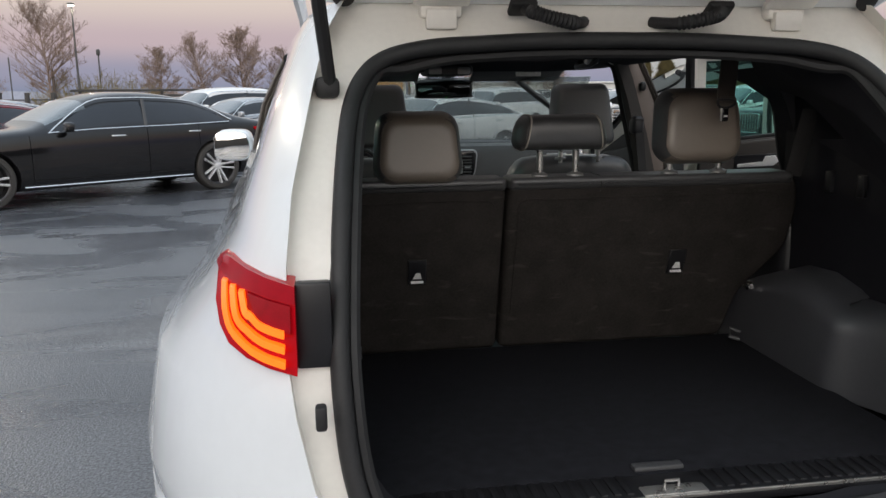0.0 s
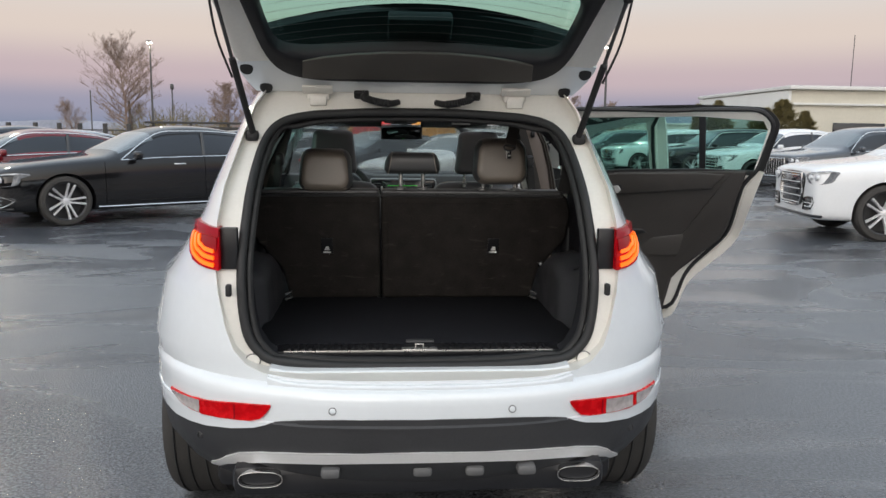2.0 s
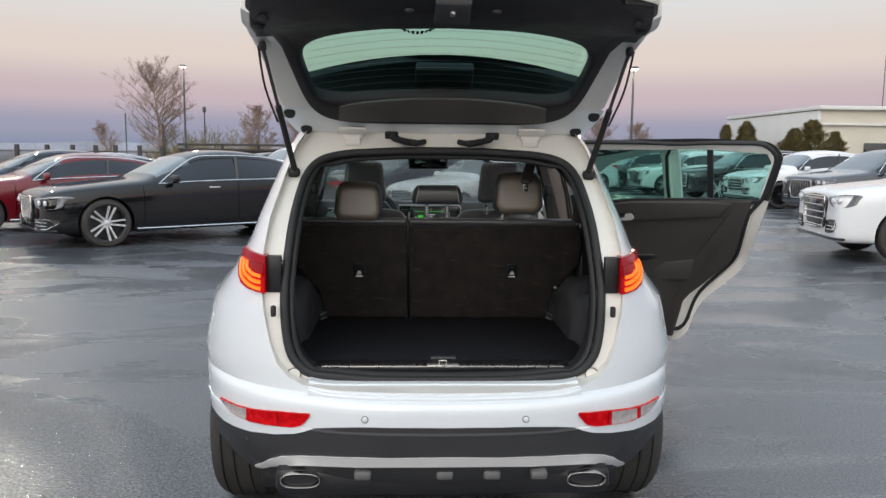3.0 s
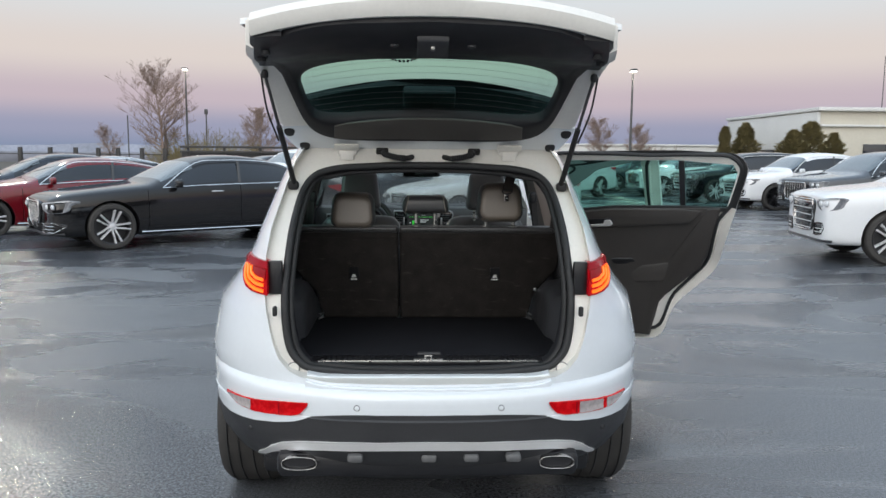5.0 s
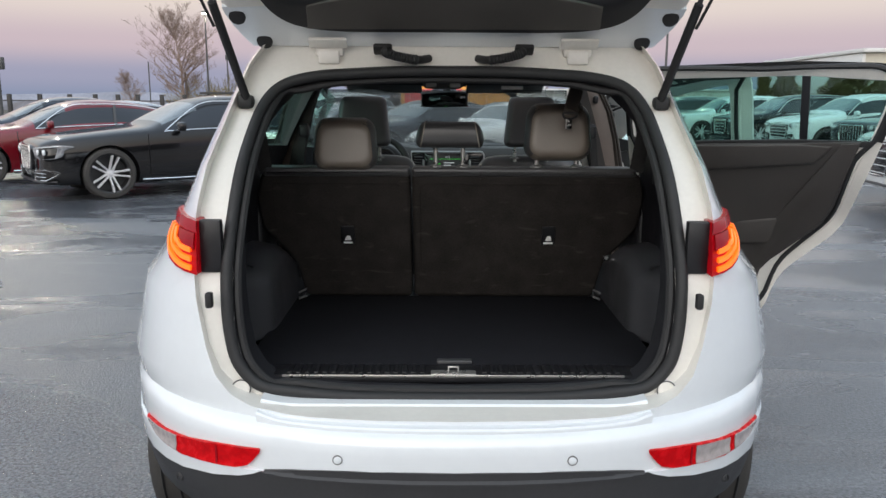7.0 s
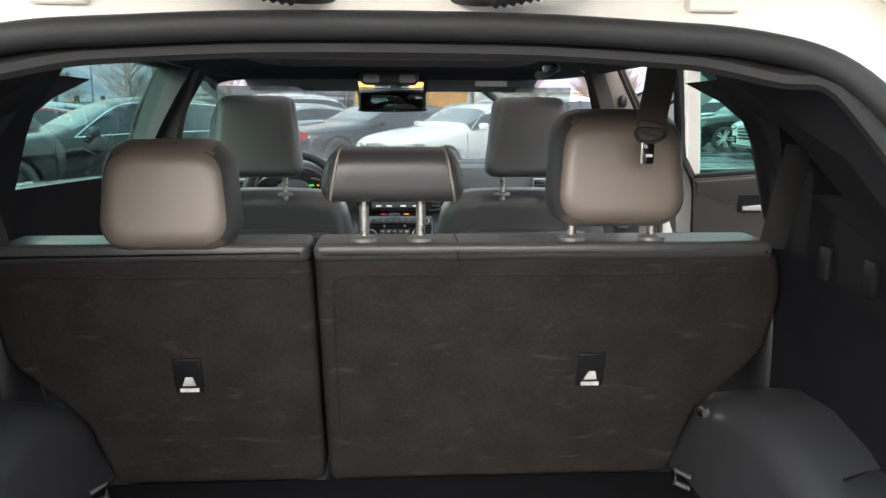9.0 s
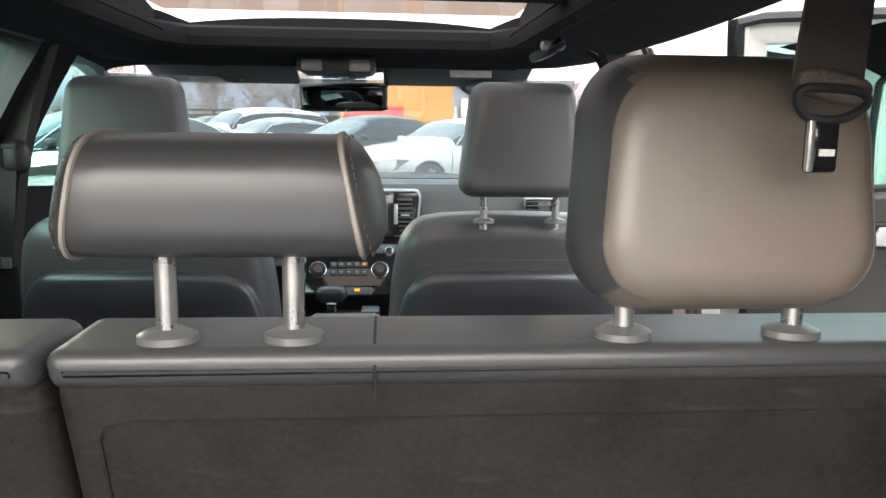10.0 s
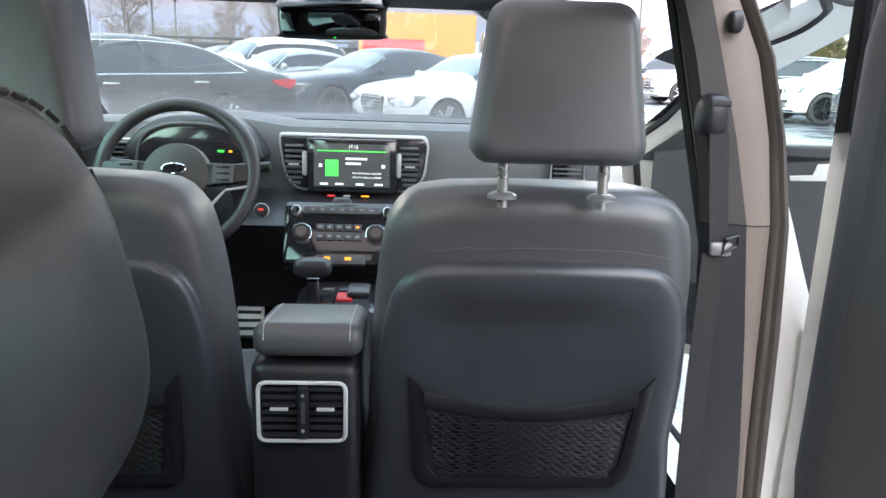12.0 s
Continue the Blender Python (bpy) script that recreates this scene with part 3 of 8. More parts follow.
def ribbon(pts, width, off, bm, mirror=1):
    """A raised bar on the rear skin along (x, z) points."""
    path = smooth_path([Vector((x, 0, z)) for x, z in pts], 5)
    rings = []
    for i, p in enumerate(path):
        d = (path[min(i + 1, len(path) - 1)] - path[max(i - 1, 0)]).normalized()
        n = Vector((-d.z, 0, d.x)) * width / 2
        ring = []
        for s, o in ((-1, off - 0.008), (-1, off), (1, off), (1, off - 0.008)):
            q = p + n * s
            ring.append(Vector((mirror * q.x, skin(q.x, q.z, o), q.z)))
        rings.append(ring)
    return loft(rings, True, bm)


LAMP = [(0.59, 0.962, 1.0841), (0.63, 0.9629, 1.0858), (0.665, 0.9672, 1.0876), (0.695, 0.9775, 1.0893), (0.7112, 0.9964, 1.0848), (0.7217, 1.0248, 1.0752), (0.7298, 1.0592, 1.0679), (0.7322, 1.0595, 1.0655)]
for s in (-1, 1):
    lamp = patch("tail_lamp", LAMP, 0.006, REDLENS, suv, "lit red tail lamp with amber light bars", mirror=s, thick=0.03)
    patch("lamp_top", [(x, min(b - 0.005, max(a, 1.060)), b) for x, a, b in LAMP], 0.010, TOPRED, lamp, mirror=s, rows=2, thick=0.006)
    patch("lamp_recess", [(x, 1.020, 1.056) for x in (0.597, 0.62, 0.645, 0.662)], 0.010, DARKRED, lamp, mirror=s, rows=2, thick=0.006)
    for k in range(3):
        d = 0.021 * k
        bm = bmesh.new()
        ribbon([(0.606, 0.976 + d), (0.640, 0.979 + d), (0.668 - 0.3 * d, 0.988 + d), (0.694 - 0.7 * d, 1.008 + 0.6 * d), (0.706 - 0.8 * d, 1.055)], 0.0105, 0.013, bm, s)
        part("light_bar", bm, GLOW, lamp, "glowing amber light bar")
    # dark gasket between lamp and opening
    bm = bmesh.new()
    box((s * 0.566, lerp(JAMB_Y, 1.03) - 0.022, 1.022), (0.050, 0.024, 0.124), 0.004, bm)
    moved(bm)
    part("lamp_gasket", bm, TRIM, suv, "dark plastic panel beside the tail lamp")
    patch("bumper_cheek", [(x_, a_, 0.5535) for x_, a_ in ((0.424, 0.5528), (0.445, 0.544), (0.48, 0.531), (0.55, 0.516), (0.64, 0.502), (0.70, 0.497), (0.755, 0.494), (0.80, 0.499), (0.83, 0.508), (0.87, 0.530))], 0.003, WHITE, suv, "white bumper corner", mirror=s, thick=0.02)
    refl = patch("bumper_lamp", [(0.428, 0.597, 0.604), (0.445, 0.575, 0.603), (0.46, 0.560, 0.601), (0.49, 0.552, 0.599), (0.525, 0.548, 0.597), (0.58, 0.543, 0.589), (0.64, 0.538, 0.581), (0.69, 0.540, 0.577), (0.72, 0.545, 0.575), (0.75, 0.556, 0.574), (0.772, 0.568, 0.574)],
                 0.006, REDGLOW, suv, "red bumper reflector with a clear lamp", mirror=s, thick=0.02)
    if s > 0:
        patch("reverse_lamp", [(x, a + 0.003, b - 0.003) for x, a, b in [(0.55, 0.545, 0.593), (0.60, 0.541, 0.587), (0.655, 0.539, 0.580)]], 0.008, CLEARLENS, refl, "clear lens", mirror=s, thick=0.006)
        patch("clear_corner", [(0.672, 0.542, 0.577), (0.70, 0.544, 0.575), (0.73, 0.551, 0.573), (0.765, 0.566, 0.572)], 0.008, CLEARLENS, refl, "clear lens", mirror=s, thick=0.006)
    else:
        patch("clear_corner", [(0.655, 0.541, 0.578), (0.70, 0.544, 0.575), (0.73, 0.551, 0.573), (0.765, 0.566, 0.572)], 0.008, CLEARLENS, refl, "clear lens", mirror=s, thick=0.006)
    patch("lens_ribs", [(x, a + 0.004, b - 0.004) for x, a, b in [(0.535, 0.547, 0.596), (0.54, 0.546, 0.595)]], 0.0075, DARKRED, refl, mirror=s, thick=0.004)
    for x, z in ((0.252, 0.598), (0.66, 0.46)):
        bm = lathe([(0.0, 0), (0.0085, 0), (0.009, 0.003), (0.0075, 0.004), (0, 0.004)], 20, None, Matrix.Translation((s * x, skin(x, z) + 0.002, z)) @ turned(90, 0, s * 25 * (x > 0.5)))
        part("parking_sensor", bm, WHITE if z > 0.55 else CLAD, suv)
        bm = tube([(s * x + 0.0098 * math.cos(t), skin(x, z) + 0.0005, z + 0.0098 * math.sin(t)) for t in (2 * math.pi * i / 20 for i in range(20))], 0.0016, None, 5, True)
        part("sensor_ring", bm, TRIM2 if z > 0.55 else CLAD, suv)
    # jamb fittings
    bm = box((s * 0.560, 0.236, 0.907), (0.016, 0.022, 0.036), 0.005)
    part("side_bumper_pad", bm, RUBBER, suv)
    bm = lathe([(0.020, 0), (0.020, 0.002), (0.015, 0.004), (0.006, 0.003), (0, 0.003)], 24, None, Matrix.Translation((s * 0.494, 0.232, 0.697)) @ turned(90, 0, 0))
    st_ = part("rubber_stop", bm, JAMB, suv)
    part("stop_ring", tube([(s * 0.494 + 0.0215 * math.cos(t), 0.228, 0.697 + 0.0215 * math.sin(t)) for t in (2 * math.pi * i / 22 for i in range(22))], 0.0016, None, 5, True), TRIM2, st_)
    # exhaust tip
    rings = []
    for y, k in ((0.13, 1.0), (0.121, 0.965), (0.13, 0.925), (0.30, 0.90)):
        rings.append([Vector((s * 0.463 + 0.063 * k * math.copysign(abs(math.cos(t)) ** 0.7, math.cos(t)), y, 0.377 + 0.0235 * k * math.copysign(abs(math.sin(t)) ** 0.8, math.sin(t)))) for t in (2 * math.pi * i / 32 for i in range(32))])
    rings = [[p + Vector((0, 0.12, 0)) for p in rings[0]]] + rings
    tip = part("exhaust_tip", loft(rings, False), CHROME, suv, "oval chrome exhaust tip")
    part("tip_rim", tube([Vector((q.x, 0.119, q.z)) for q in [Vector((s * 0.463, 0.12, 0.377)).lerp(q_, 0.985) for q_ in rings[1]]], 0.0012, None, 8, True), SATIN, tip, "bright rolled rim")
    part("tip_inside", loft([[p + Vector((0, 0.002, 0)) for p in [Vector((s * 0.463, 0.134, 0.377)).lerp(q, 0.93) for q in rings[3]]], [Vector((s * 0.463, 0.30, 0.377)).lerp(q, 0.8) for q in rings[4]]], True), TRIM, tip)

patch("bumper_cladding", [(x, 0.546, 0.5545 + 0.0205 * k) for x, k in ((-0.42, 0.0), (-0.39, 0.22), (-0.35, 0.50), (-0.30, 0.74), (-0.22, 0.93), (-0.10, 1.0), (0.0, 1.0), (0.10, 1.0), (0.22, 0.93), (0.30, 0.74), (0.35, 0.50), (0.39, 0.22), (0.42, 0.0))], 0.003, CLAD, suv, "dark upper edge of the bumper cladding", thick=0.016)
patch("skid_plate", [(x, a + 0.010 * max(0, 1 - abs(x) / 0.60), b + 0.010 * max(0, 1 - abs(x) / 0.60)) for x, a, b in [(-0.655, 0.322, 0.332), (-0.62, 0.335, 0.366), (-0.58, 0.372, 0.409), (-0.53, 0.40, 0.437), (-0.46, 0.417, 0.453), (-0.40, 0.424, 0.460), (-0.276, 0.431, 0.467), (0, 0.435, 0.470), (0.276, 0.431, 0.467), (0.40, 0.424, 0.460), (0.46, 0.417, 0.453), (0.53, 0.40, 0.437), (0.58, 0.372, 0.409), (0.62, 0.335, 0.366), (0.655, 0.322, 0.332)]], 0.008, SILVER, suv, "silver skid plate under the rear bumper", rows=4, thick=0.02)
mat_fin = mat("dull_silver_plastic", (0.13, 0.13, 0.13), 0.5, 0.2, 0.1, 20)
patch("skid_underside", [(x, 0.412 - 0.10 * max(0, abs(x) - 0.30), 0.446 - 0.09 * max(0, abs(x) - 0.25)) for x in (-0.42, -0.35, -0.25, -0.12, 0, 0.12, 0.25, 0.35, 0.42)], -0.004, mat_fin, suv, "duller lower edge of the skid plate", rows=3, thick=0.02)
for x in (-0.26, 0.0, 0.15, 0.30):
    bm = box((x, 0.115, 0.411), (0.055, 0.09, 0.030), 0.010)
    part("diffuser_fin", bm, mat_fin, suv)
bm = box((0, 0.35, 0.36), (1.1, 0.42, 0.10), 0.03)
part("underbody_panel", bm, TRIM, suv, "dark underbody panel")
bm = box((0, 2.2, 0.27), (1.3, 3.6, 0.10), 0.03)
part("underbody", bm, TRIM, suv)

# two painted steps between the bumper and the boot seal
for name_, z_, y_in, y_out in (("bumper_top", 0.664, lambda x: skin(x, 0.640) + 0.018, lambda x: 0.186), ("sill_step", 0.6765, lambda x: 0.186, lambda x: 0.2235)):
    rings = []
    for i in range(21):
        x = -0.44 + 0.88 * i / 20
        a_, b_ = min(y_in(x), y_out(x) - 0.004), y_out(x)
        k = 0.012 * max(0, (abs(x) - 0.36) / 0.08) ** 2
        rings.append([Vector((x, b_, z_ - 0.03)), Vector((x, a_, z_ - 0.03)), Vector((x, a_, z_ + k - 0.004)), Vector((x, a_ + 0.004, z_ + k)), Vector((x, b_, z_ + k + 0.003))])
    part(name_, loft(rings), WHITE, suv, "white painted step below the boot opening", 30)
# seal round the tailgate opening
loop = [(w + 0.012, z) for z, w in OPEN_W]
loop = [(x, z) for x, z in loop] + [(0.12, 1.433), (-0.12, 1.433)] + [(-x, z) for x, z in reversed(loop)] + [(-0.2, 0.678), (0.2, 0.678)]
path = smooth_path([Vector((x, lerp(JAMB_Y, z) - 0.006, z)) for x, z in loop], 4, True)
seal = part("tailgate_seal", tube(path, 0.0145, None, 10, True), RUBBER, suv, "black rubber seal round the boot opening")
path2 = smooth_path([Vector((x * (1 - 0.020 / max(0.2, abs(x)) * (abs(x) > 0.3)), lerp(JAMB_Y, z) + 0.014, z - 0.020 * (z > 1.40) + 0.012 * (z < 0.70))) for x, z in loop], 4, True)
part("seal_lip", tube(path2, 0.011, None, 8, True), RUBBER, seal)
# sill plate and boot floor
bm = box((0, 0.345, 0.693), (0.90, 0.085, 0.022), 0.006)
part("sill_trim", bm, TRIM, suv, "dark ribbed loading sill")
for i in range(38):
    x = -0.40 + 0.8 * i / 37
    if abs(x) > 0.07:
        part("sill_rib", box((x, 0.345, 0.705), (0.012, 0.06, 0.005), 0.002), TRIM, suv)
part("sill_strip", box((0, 0.305, 0.7005), (0.83, 0.005, 0.008), 0.002), SATIN, suv, "bright metal strip on the loading sill")
part("striker_plate", box((0, 0.322, 0.703), (0.11, 0.030, 0.006), 0.002), SATIN, suv)
part("striker", tube([(-0.012, 0.33, 0.70), (-0.012, 0.33, 0.716), (0.012, 0.33, 0.716), (0.012, 0.33, 0.70)], 0.003), SATIN, suv)
part("boot_floor", box((0, 0.73, 0.69), (1.06, 0.72, 0.03), 0.008), CARPET, suv, "black carpeted boot floor")
part("floor_handle", box((0.004, 0.395, 0.708), (0.09, 0.022, 0.010), 0.004), TRIM2, suv, "grey pull handle in the boot floor")

# boot side trims with wheel housings
ROW_END = [(0.90, 1.06), (1.24, 1.06), (1.295, 1.09), (1.33, 1.15), (1.36, 1.22), (1.40, 1.40), (1.43, 1.62), (1.465, 1.90)]
for s in (-1, 1):
    rings = []
    plan = [(0.514, 1.24, 0.79), (0.513, 1.10, 0.845), (0.512, 1.02, 0.880), (0.511, 0.92, 0.915), (0.510, 0.82, 0.920), (0.509, 0.73, 0.900), (0.510, 0.69, 0.888), (0.516, 0.668, 0.884), (0.529, 0.650, 0.884), (0.548, 0.620, 0.890), (0.572, 0.56, 0.905), (0.590, 0.49, 0.925), (0.598, 0.42, 0.94), (0.600, 0.33, 0.95)]
    for i, (px, py, zt) in enumerate(plan):
        a_, b_ = plan[max(0, i - 1)], plan[min(len(plan) - 1, i + 1)]
        d_ = Vector((b_[0] - a_[0], b_[1] - a_[1])).normalized()
        r = 0.055
        sec = [(0.0, 0.690), (0.002, 0.76), (0.006, zt - r)] + [(0.006 + r * (1 - math.cos(t)), zt - r + r * math.sin(t)) for t in (math.pi / 2 * j / 6 for j in range(1, 7))] + [(0.10, zt + 0.008), (0.15, zt + 0.010), (0.15, 0.690)]
        rings.append([Vector((s * min(px - d_.y * o, max(0.50, side_x(py + d_.x * o, z) - 0.05)), py + d_.x * o, z)) for o, z in sec])
    part("wheel_housing_trim", loft(rings), HOUSING, suv, "moulded dark plastic wheel housing trim", 50)
    rows_ = []
    for i in range(15):
        z = 0.86 + 0.545 * i / 14
        ya = lerp(JAMB_Y, z)
        w = lerp(OPEN_W, min(z, 1.39)) - 0.04 * max(0, z - 1.39) / 0.075
        yb = lerp(ROW_END, z)
        xe = lambda y: min(0.625 - 0.05 * max(0, z - 1.25), side_x(y, z) - 0.05)
        pts = [(w + 0.010, ya + 0.004), (w + 0.002, ya + 0.020), (w + 0.012, ya + 0.06), (max(w + 0.02, min(w + 0.06, xe(ya + 0.13))), ya + 0.13)]
        pts += [(max(w + 0.02, xe(y)), y) for y in (ya + 0.20 + (yb - ya - 0.20) * j / 6 for j in range(7))]
        rows_.append([Vector((s * x, y, z)) for x, y in pts] + [Vector((s * (x + 0.010), y, z)) for x, y in reversed(pts)])
    part("side_lining", loft(rows_), LINING, suv, "dark boot side lining", 60)
    # ceiling edge over the doors
    rings = []
    for y in [0.98 + 1.69 * i / 14 for i in range(15)]:
        W_ = min(1.0, side_x(y, 1.47) / 0.672)
        dz = -0.012 * max(0, (y - 2.2) / 0.4) - 0.012 * max(0, (1.2 - y) / 0.4)
        rings.append([Vector((s * x * W_, y, z + dz)) for x, z in ((0.40, 1.505), (0.50, 1.480), (0.585, 1.458), (0.622, 1.452), (0.645, 1.462), (0.640, 1.500), (0.5, 1.515))])
    part("roof_side_lining", loft(rings), HEADLINER, suv, "dark padded ceiling edge over the doors")
part("rear_roof_lining", loft([[Vector((x, y, z)) for x, z in ((-k_, zz - 0.03), (-0.3, zz), (0, zz + 0.008), (0.3, zz), (k_, zz - 0.03), (k_, zz - 0.01), (0, zz + 0.022), (-k_, zz - 0.01))] for y, zz, k_ in ((0.665, 1.424, 0.38), (0.70, 1.428, 0.43), (0.77, 1.446, 0.45), (0.9, 1.475, 0.50), (1.12, 1.487, 0.52))]), HEADLINER, suv, "dark ceiling lining behind the glass roof")
for s in (-1, 1):
    for y in (0.70, 0.81):
        part("trim_slot", box((s * 0.622, y + 0.06, 1.135), (0.014, 0.026, 0.050), 0.004), TRIM, suv)
    part("tie_hook", tube([(s * 0.498, 1.00, 0.735), (s * 0.475, 1.01, 0.745), (s * 0.475, 1.01, 0.722), (s * 0.498, 1.0, 0.715)], 0.005), TRIM2, suv)
part("release_knob", lathe([(0, 0), (0.010, 0), (0.012, 0.012), (0.007, 0.02), (0, 0.02)], 16, None, Matrix.Translation((0.508, 1.0, 0.86)) @ turned(90, 0, 0)), CHROME, suv)

# wheels
def wheel_parts(parent, x, y, z, R, w, side, rim_mat, spokes=5, double=True, rim_r=None):
    rim_r = rim_r or R * 0.70
    m = Matrix.Translation((x, y, z)) @ turned(0, 90 * side, 0)
    h = w / 2
    prof = [(rim_r, -h * 0.9), (R * 0.80, -h), (R * 0.93, -h * 0.97), (R * 0.985, -h * 0.78), (R, -h * 0.5), (R, h * 0.5), (R * 0.985, h * 0.78), (R * 0.93, h * 0.97), (R * 0.80, h), (rim_r, h * 0.9)]
    wh = part("wheel", lathe(prof, 40, None, m, caps=False), TYRE, parent, "black tyre on an alloy rim")
    bm = lathe([(rim_r, h * 0.92), (rim_r * 0.985, h * 0.98), (rim_r * 0.93, h * 0.90), (rim_r * 0.92, -h * 0.3), (rim_r * 0.9, -h * 0.35), (0.002, -h * 0.35)], 36, None, m, caps=False)
    part("rim_barrel", bm, [DARKALU if rim_mat is DARKALU else mat_barrel], wh)
    bm = bmesh.new()
    for k in range(spokes):
        a = 2 * math.pi * k / spokes + 0.3
        for d in ((-0.13, 0.13) if double else (0,)):
            ca, sa = math.cos(a), math.sin(a)
            p0 = Vector((rim_r * 0.12 * ca - d * 0.5 * rim_r * sa, rim_r * 0.12 * sa + d * 0.5 * rim_r * ca, h * 0.55))
            p1 = Vector((rim_r * 0.95 * math.cos(a + d * 1.35), rim_r * 0.95 * math.sin(a + d * 1.35), h * 0.88))
            dr = (p1 - p0).normalized()
            sd = dr.cross(Vector((0, 0, 1))).normalized() * rim_r * (0.055 if double else 0.10)
            up = Vector((0, 0, h * 0.14))
            rings = []
            for p, q in ((p0, 1.2), ((p0 + p1) / 2 + up * 0.4, 0.85), (p1, 1.1)):
                rings.append([m @ (p + sd * q + up * 0.2), m @ (p + sd * 0.5 * q + up), m @ (p - sd * 0.5 * q + up), m @ (p - sd * q + up * 0.2), m @ (p - sd * q - up * 2), m @ (p + sd * q - up * 2)])
            loft(rings, True, bm)
    lathe([(rim_r * 0.2, h * 0.3), (rim_r * 0.2, h * 0.66), (rim_r * 0.13, h * 0.76), (0, h * 0.77)], 18, bm, m)
    part("rim", bm, rim_mat, wh, "alloy rim with spokes")
    return wh


mat_barrel = mat("dark_barrel", (0.06, 0.06, 0.062), 0.45, 0.7, 0.1, 20)
for s in (-1, 1):
    for y in (REAR_AXLE, FRONT_AXLE):
        wh = wheel_parts(suv, s * 0.757, y, HUB, HUB, 0.245, s, ALU)
        for g in (-0.075, -0.028, 0.028, 0.075):
            bm = tube([(s * 0.757 + g, y + (HUB + 0.0005) * math.cos(t), HUB + (HUB + 0.0005) * math.sin(t)) for t in (2 * math.pi * i / 48 for i in range(48))], 0.004, None, 4, True)
            part("tread_groove", bm, RUBBER, wh)


DOORLOW = mat("door_trim_dark", (0.044, 0.039, 0.036), 0.5, 0, 0.12, 12, 0.2, 900)
GATETRIM = mat("tailgate_trim", (0.013, 0.013, 0.016), 0.52, 0, 0.12, 12, 0.2, 800)
GATETOP = mat("tailgate_top_trim", (0.085, 0.077, 0.070), 0.55, 0, 0.10, 12, 0.25, 800)

# ---- tailgate, raised ----
HY, HZ = 0.66, 1.50
UP = Vector((0, -0.832, 0.555))      # along the upper panel from hinge to kink
BACK = Vector((0, -1.0, 0.0))    # along the lower panel from kink to free edge
INN = Vector((0, -0.555, -0.832))    # inner side of the upper panel
INN2 = Vector((0, 0.0, -1.0))
HINGE = Vector((0, HY, HZ))
KINK = HINGE + UP * 0.56


def gate(x, s, d=0.0):
    """A point of the tailgate: across, along from the hinge, towards its inner side. The kink is rounded."""
    if s < 0.50:
        p, n = HINGE + UP * s, INN
    elif s > 0.64:
        p, n = KINK + BACK * (s - 0.56) + Vector((0, 0, 0.055 * (max(0, s - 0.78) / 0.17) ** 1.5)), INN2
    else:
        k = (s - 0.50) / 0.14
        a, b, c = HINGE + UP * 0.50, KINK, KINK + BACK * 0.08
        p = a * (1 - k) ** 2 + b * 2 * k * (1 - k) + c * k * k
        n = (INN * (1 - k) + INN2 * k).normalized()
    return Vector((x, p.y, p.z)) + n * d - Vector((0, 0, 0.05 * (x / 0.6) ** 2 * min(1, s)))


GW = [(0.0, 0.535), (0.05, 0.556), (0.12, 0.577), (0.25, 0.582), (0.40, 0.592), (0.50, 0.606), (0.56, 0.612), (0.64, 0.604), (0.75, 0.592), (0.86, 0.572), (0.93, 0.553), (0.96, 0.54)]
tg = part("tailgate", loft([[gate(-lerp(GW, s) + 2 * lerp(GW, s) * i / 16, s, 0.0) for i in range(17)] + [gate(lerp(GW, s) - 2 * lerp(GW, s) * i / 16, s, -0.045 - 0.05 * max(0, min(1, (s - 0.6) / 0.1))) for i in range(17)] for s in (0.0, 0.04, 0.09, 0.14, 0.165)]), [WHITE], suv, "raised white tailgate with dark inner trim")
# rim of the tailgate: two sides and the free end
for sd in (-1, 1):
    bm, rings = bmesh.new(), []
    for s in [0.165 + 0.4 * i / 10 for i in range(11)] + [0.6, 0.64, 0.68, 0.72, 0.76, 0.80, 0.84, 0.87]:
        w = lerp(GW, s)
        wi = w - 0.105 + 0.04 * max(0, min(1, (s - 0.5) / 0.2))
        th = -0.045 - 0.05 * max(0, min(1, (s - 0.6) / 0.1))
        rings.append([gate(sd * w, s, -0.01), gate(sd * (w - 0.02), s, 0.004), gate(sd * wi, s, 0.0), gate(sd * wi, s, th), gate(sd * (w - 0.02), s, th), gate(sd * w, s, th + 0.015)])
    loft(rings, True, bm)
    part("side_frame", bm, [JAMB], tg, "white painted side frame")
    bm, rings = bmesh.new(), []
    for s in [0.575, 0.61, 0.65, 0.70, 0.75, 0.80, 0.84, 0.88, 0.93]:
        w = lerp(GW, s) - 0.012
        rings.append([gate(sd * w, s, -0.010), gate(sd * (w - 0.012), s, 0.004), gate(sd * (w - 0.09), s, 0.009), gate(sd * (w - 0.09), s, -0.004), gate(sd * w, s, -0.04)])
    loft(rings, True, bm)
    part("side_cover", bm, [GATETRIM], tg, "dark plastic cover behind the tail lamp")
bm = bmesh.new()
rings = []
for i in range(25):
    x = -0.542 + 1.084 * i / 24
    s1 = 0.985 - 0.045 * abs(x / 0.56) ** 3
    rings.append([gate(x, s1 - 0.04, -0.012), gate(x, s1 - 0.010, 0.002), gate(x, s1, -0.01), gate(x, s1 + 0.004, -0.035), gate(x, s1 - 0.012, -0.066), gate(x, s1 - 0.20, -0.10), gate(x, s1 - 0.20, -0.085), gate(x, s1 - 0.06, -0.055)])
loft(rings, True, bm)
part("lower_edge", bm, [JAMB], tg, "white painted lower edge of the tailgate")
bm = bmesh.new()
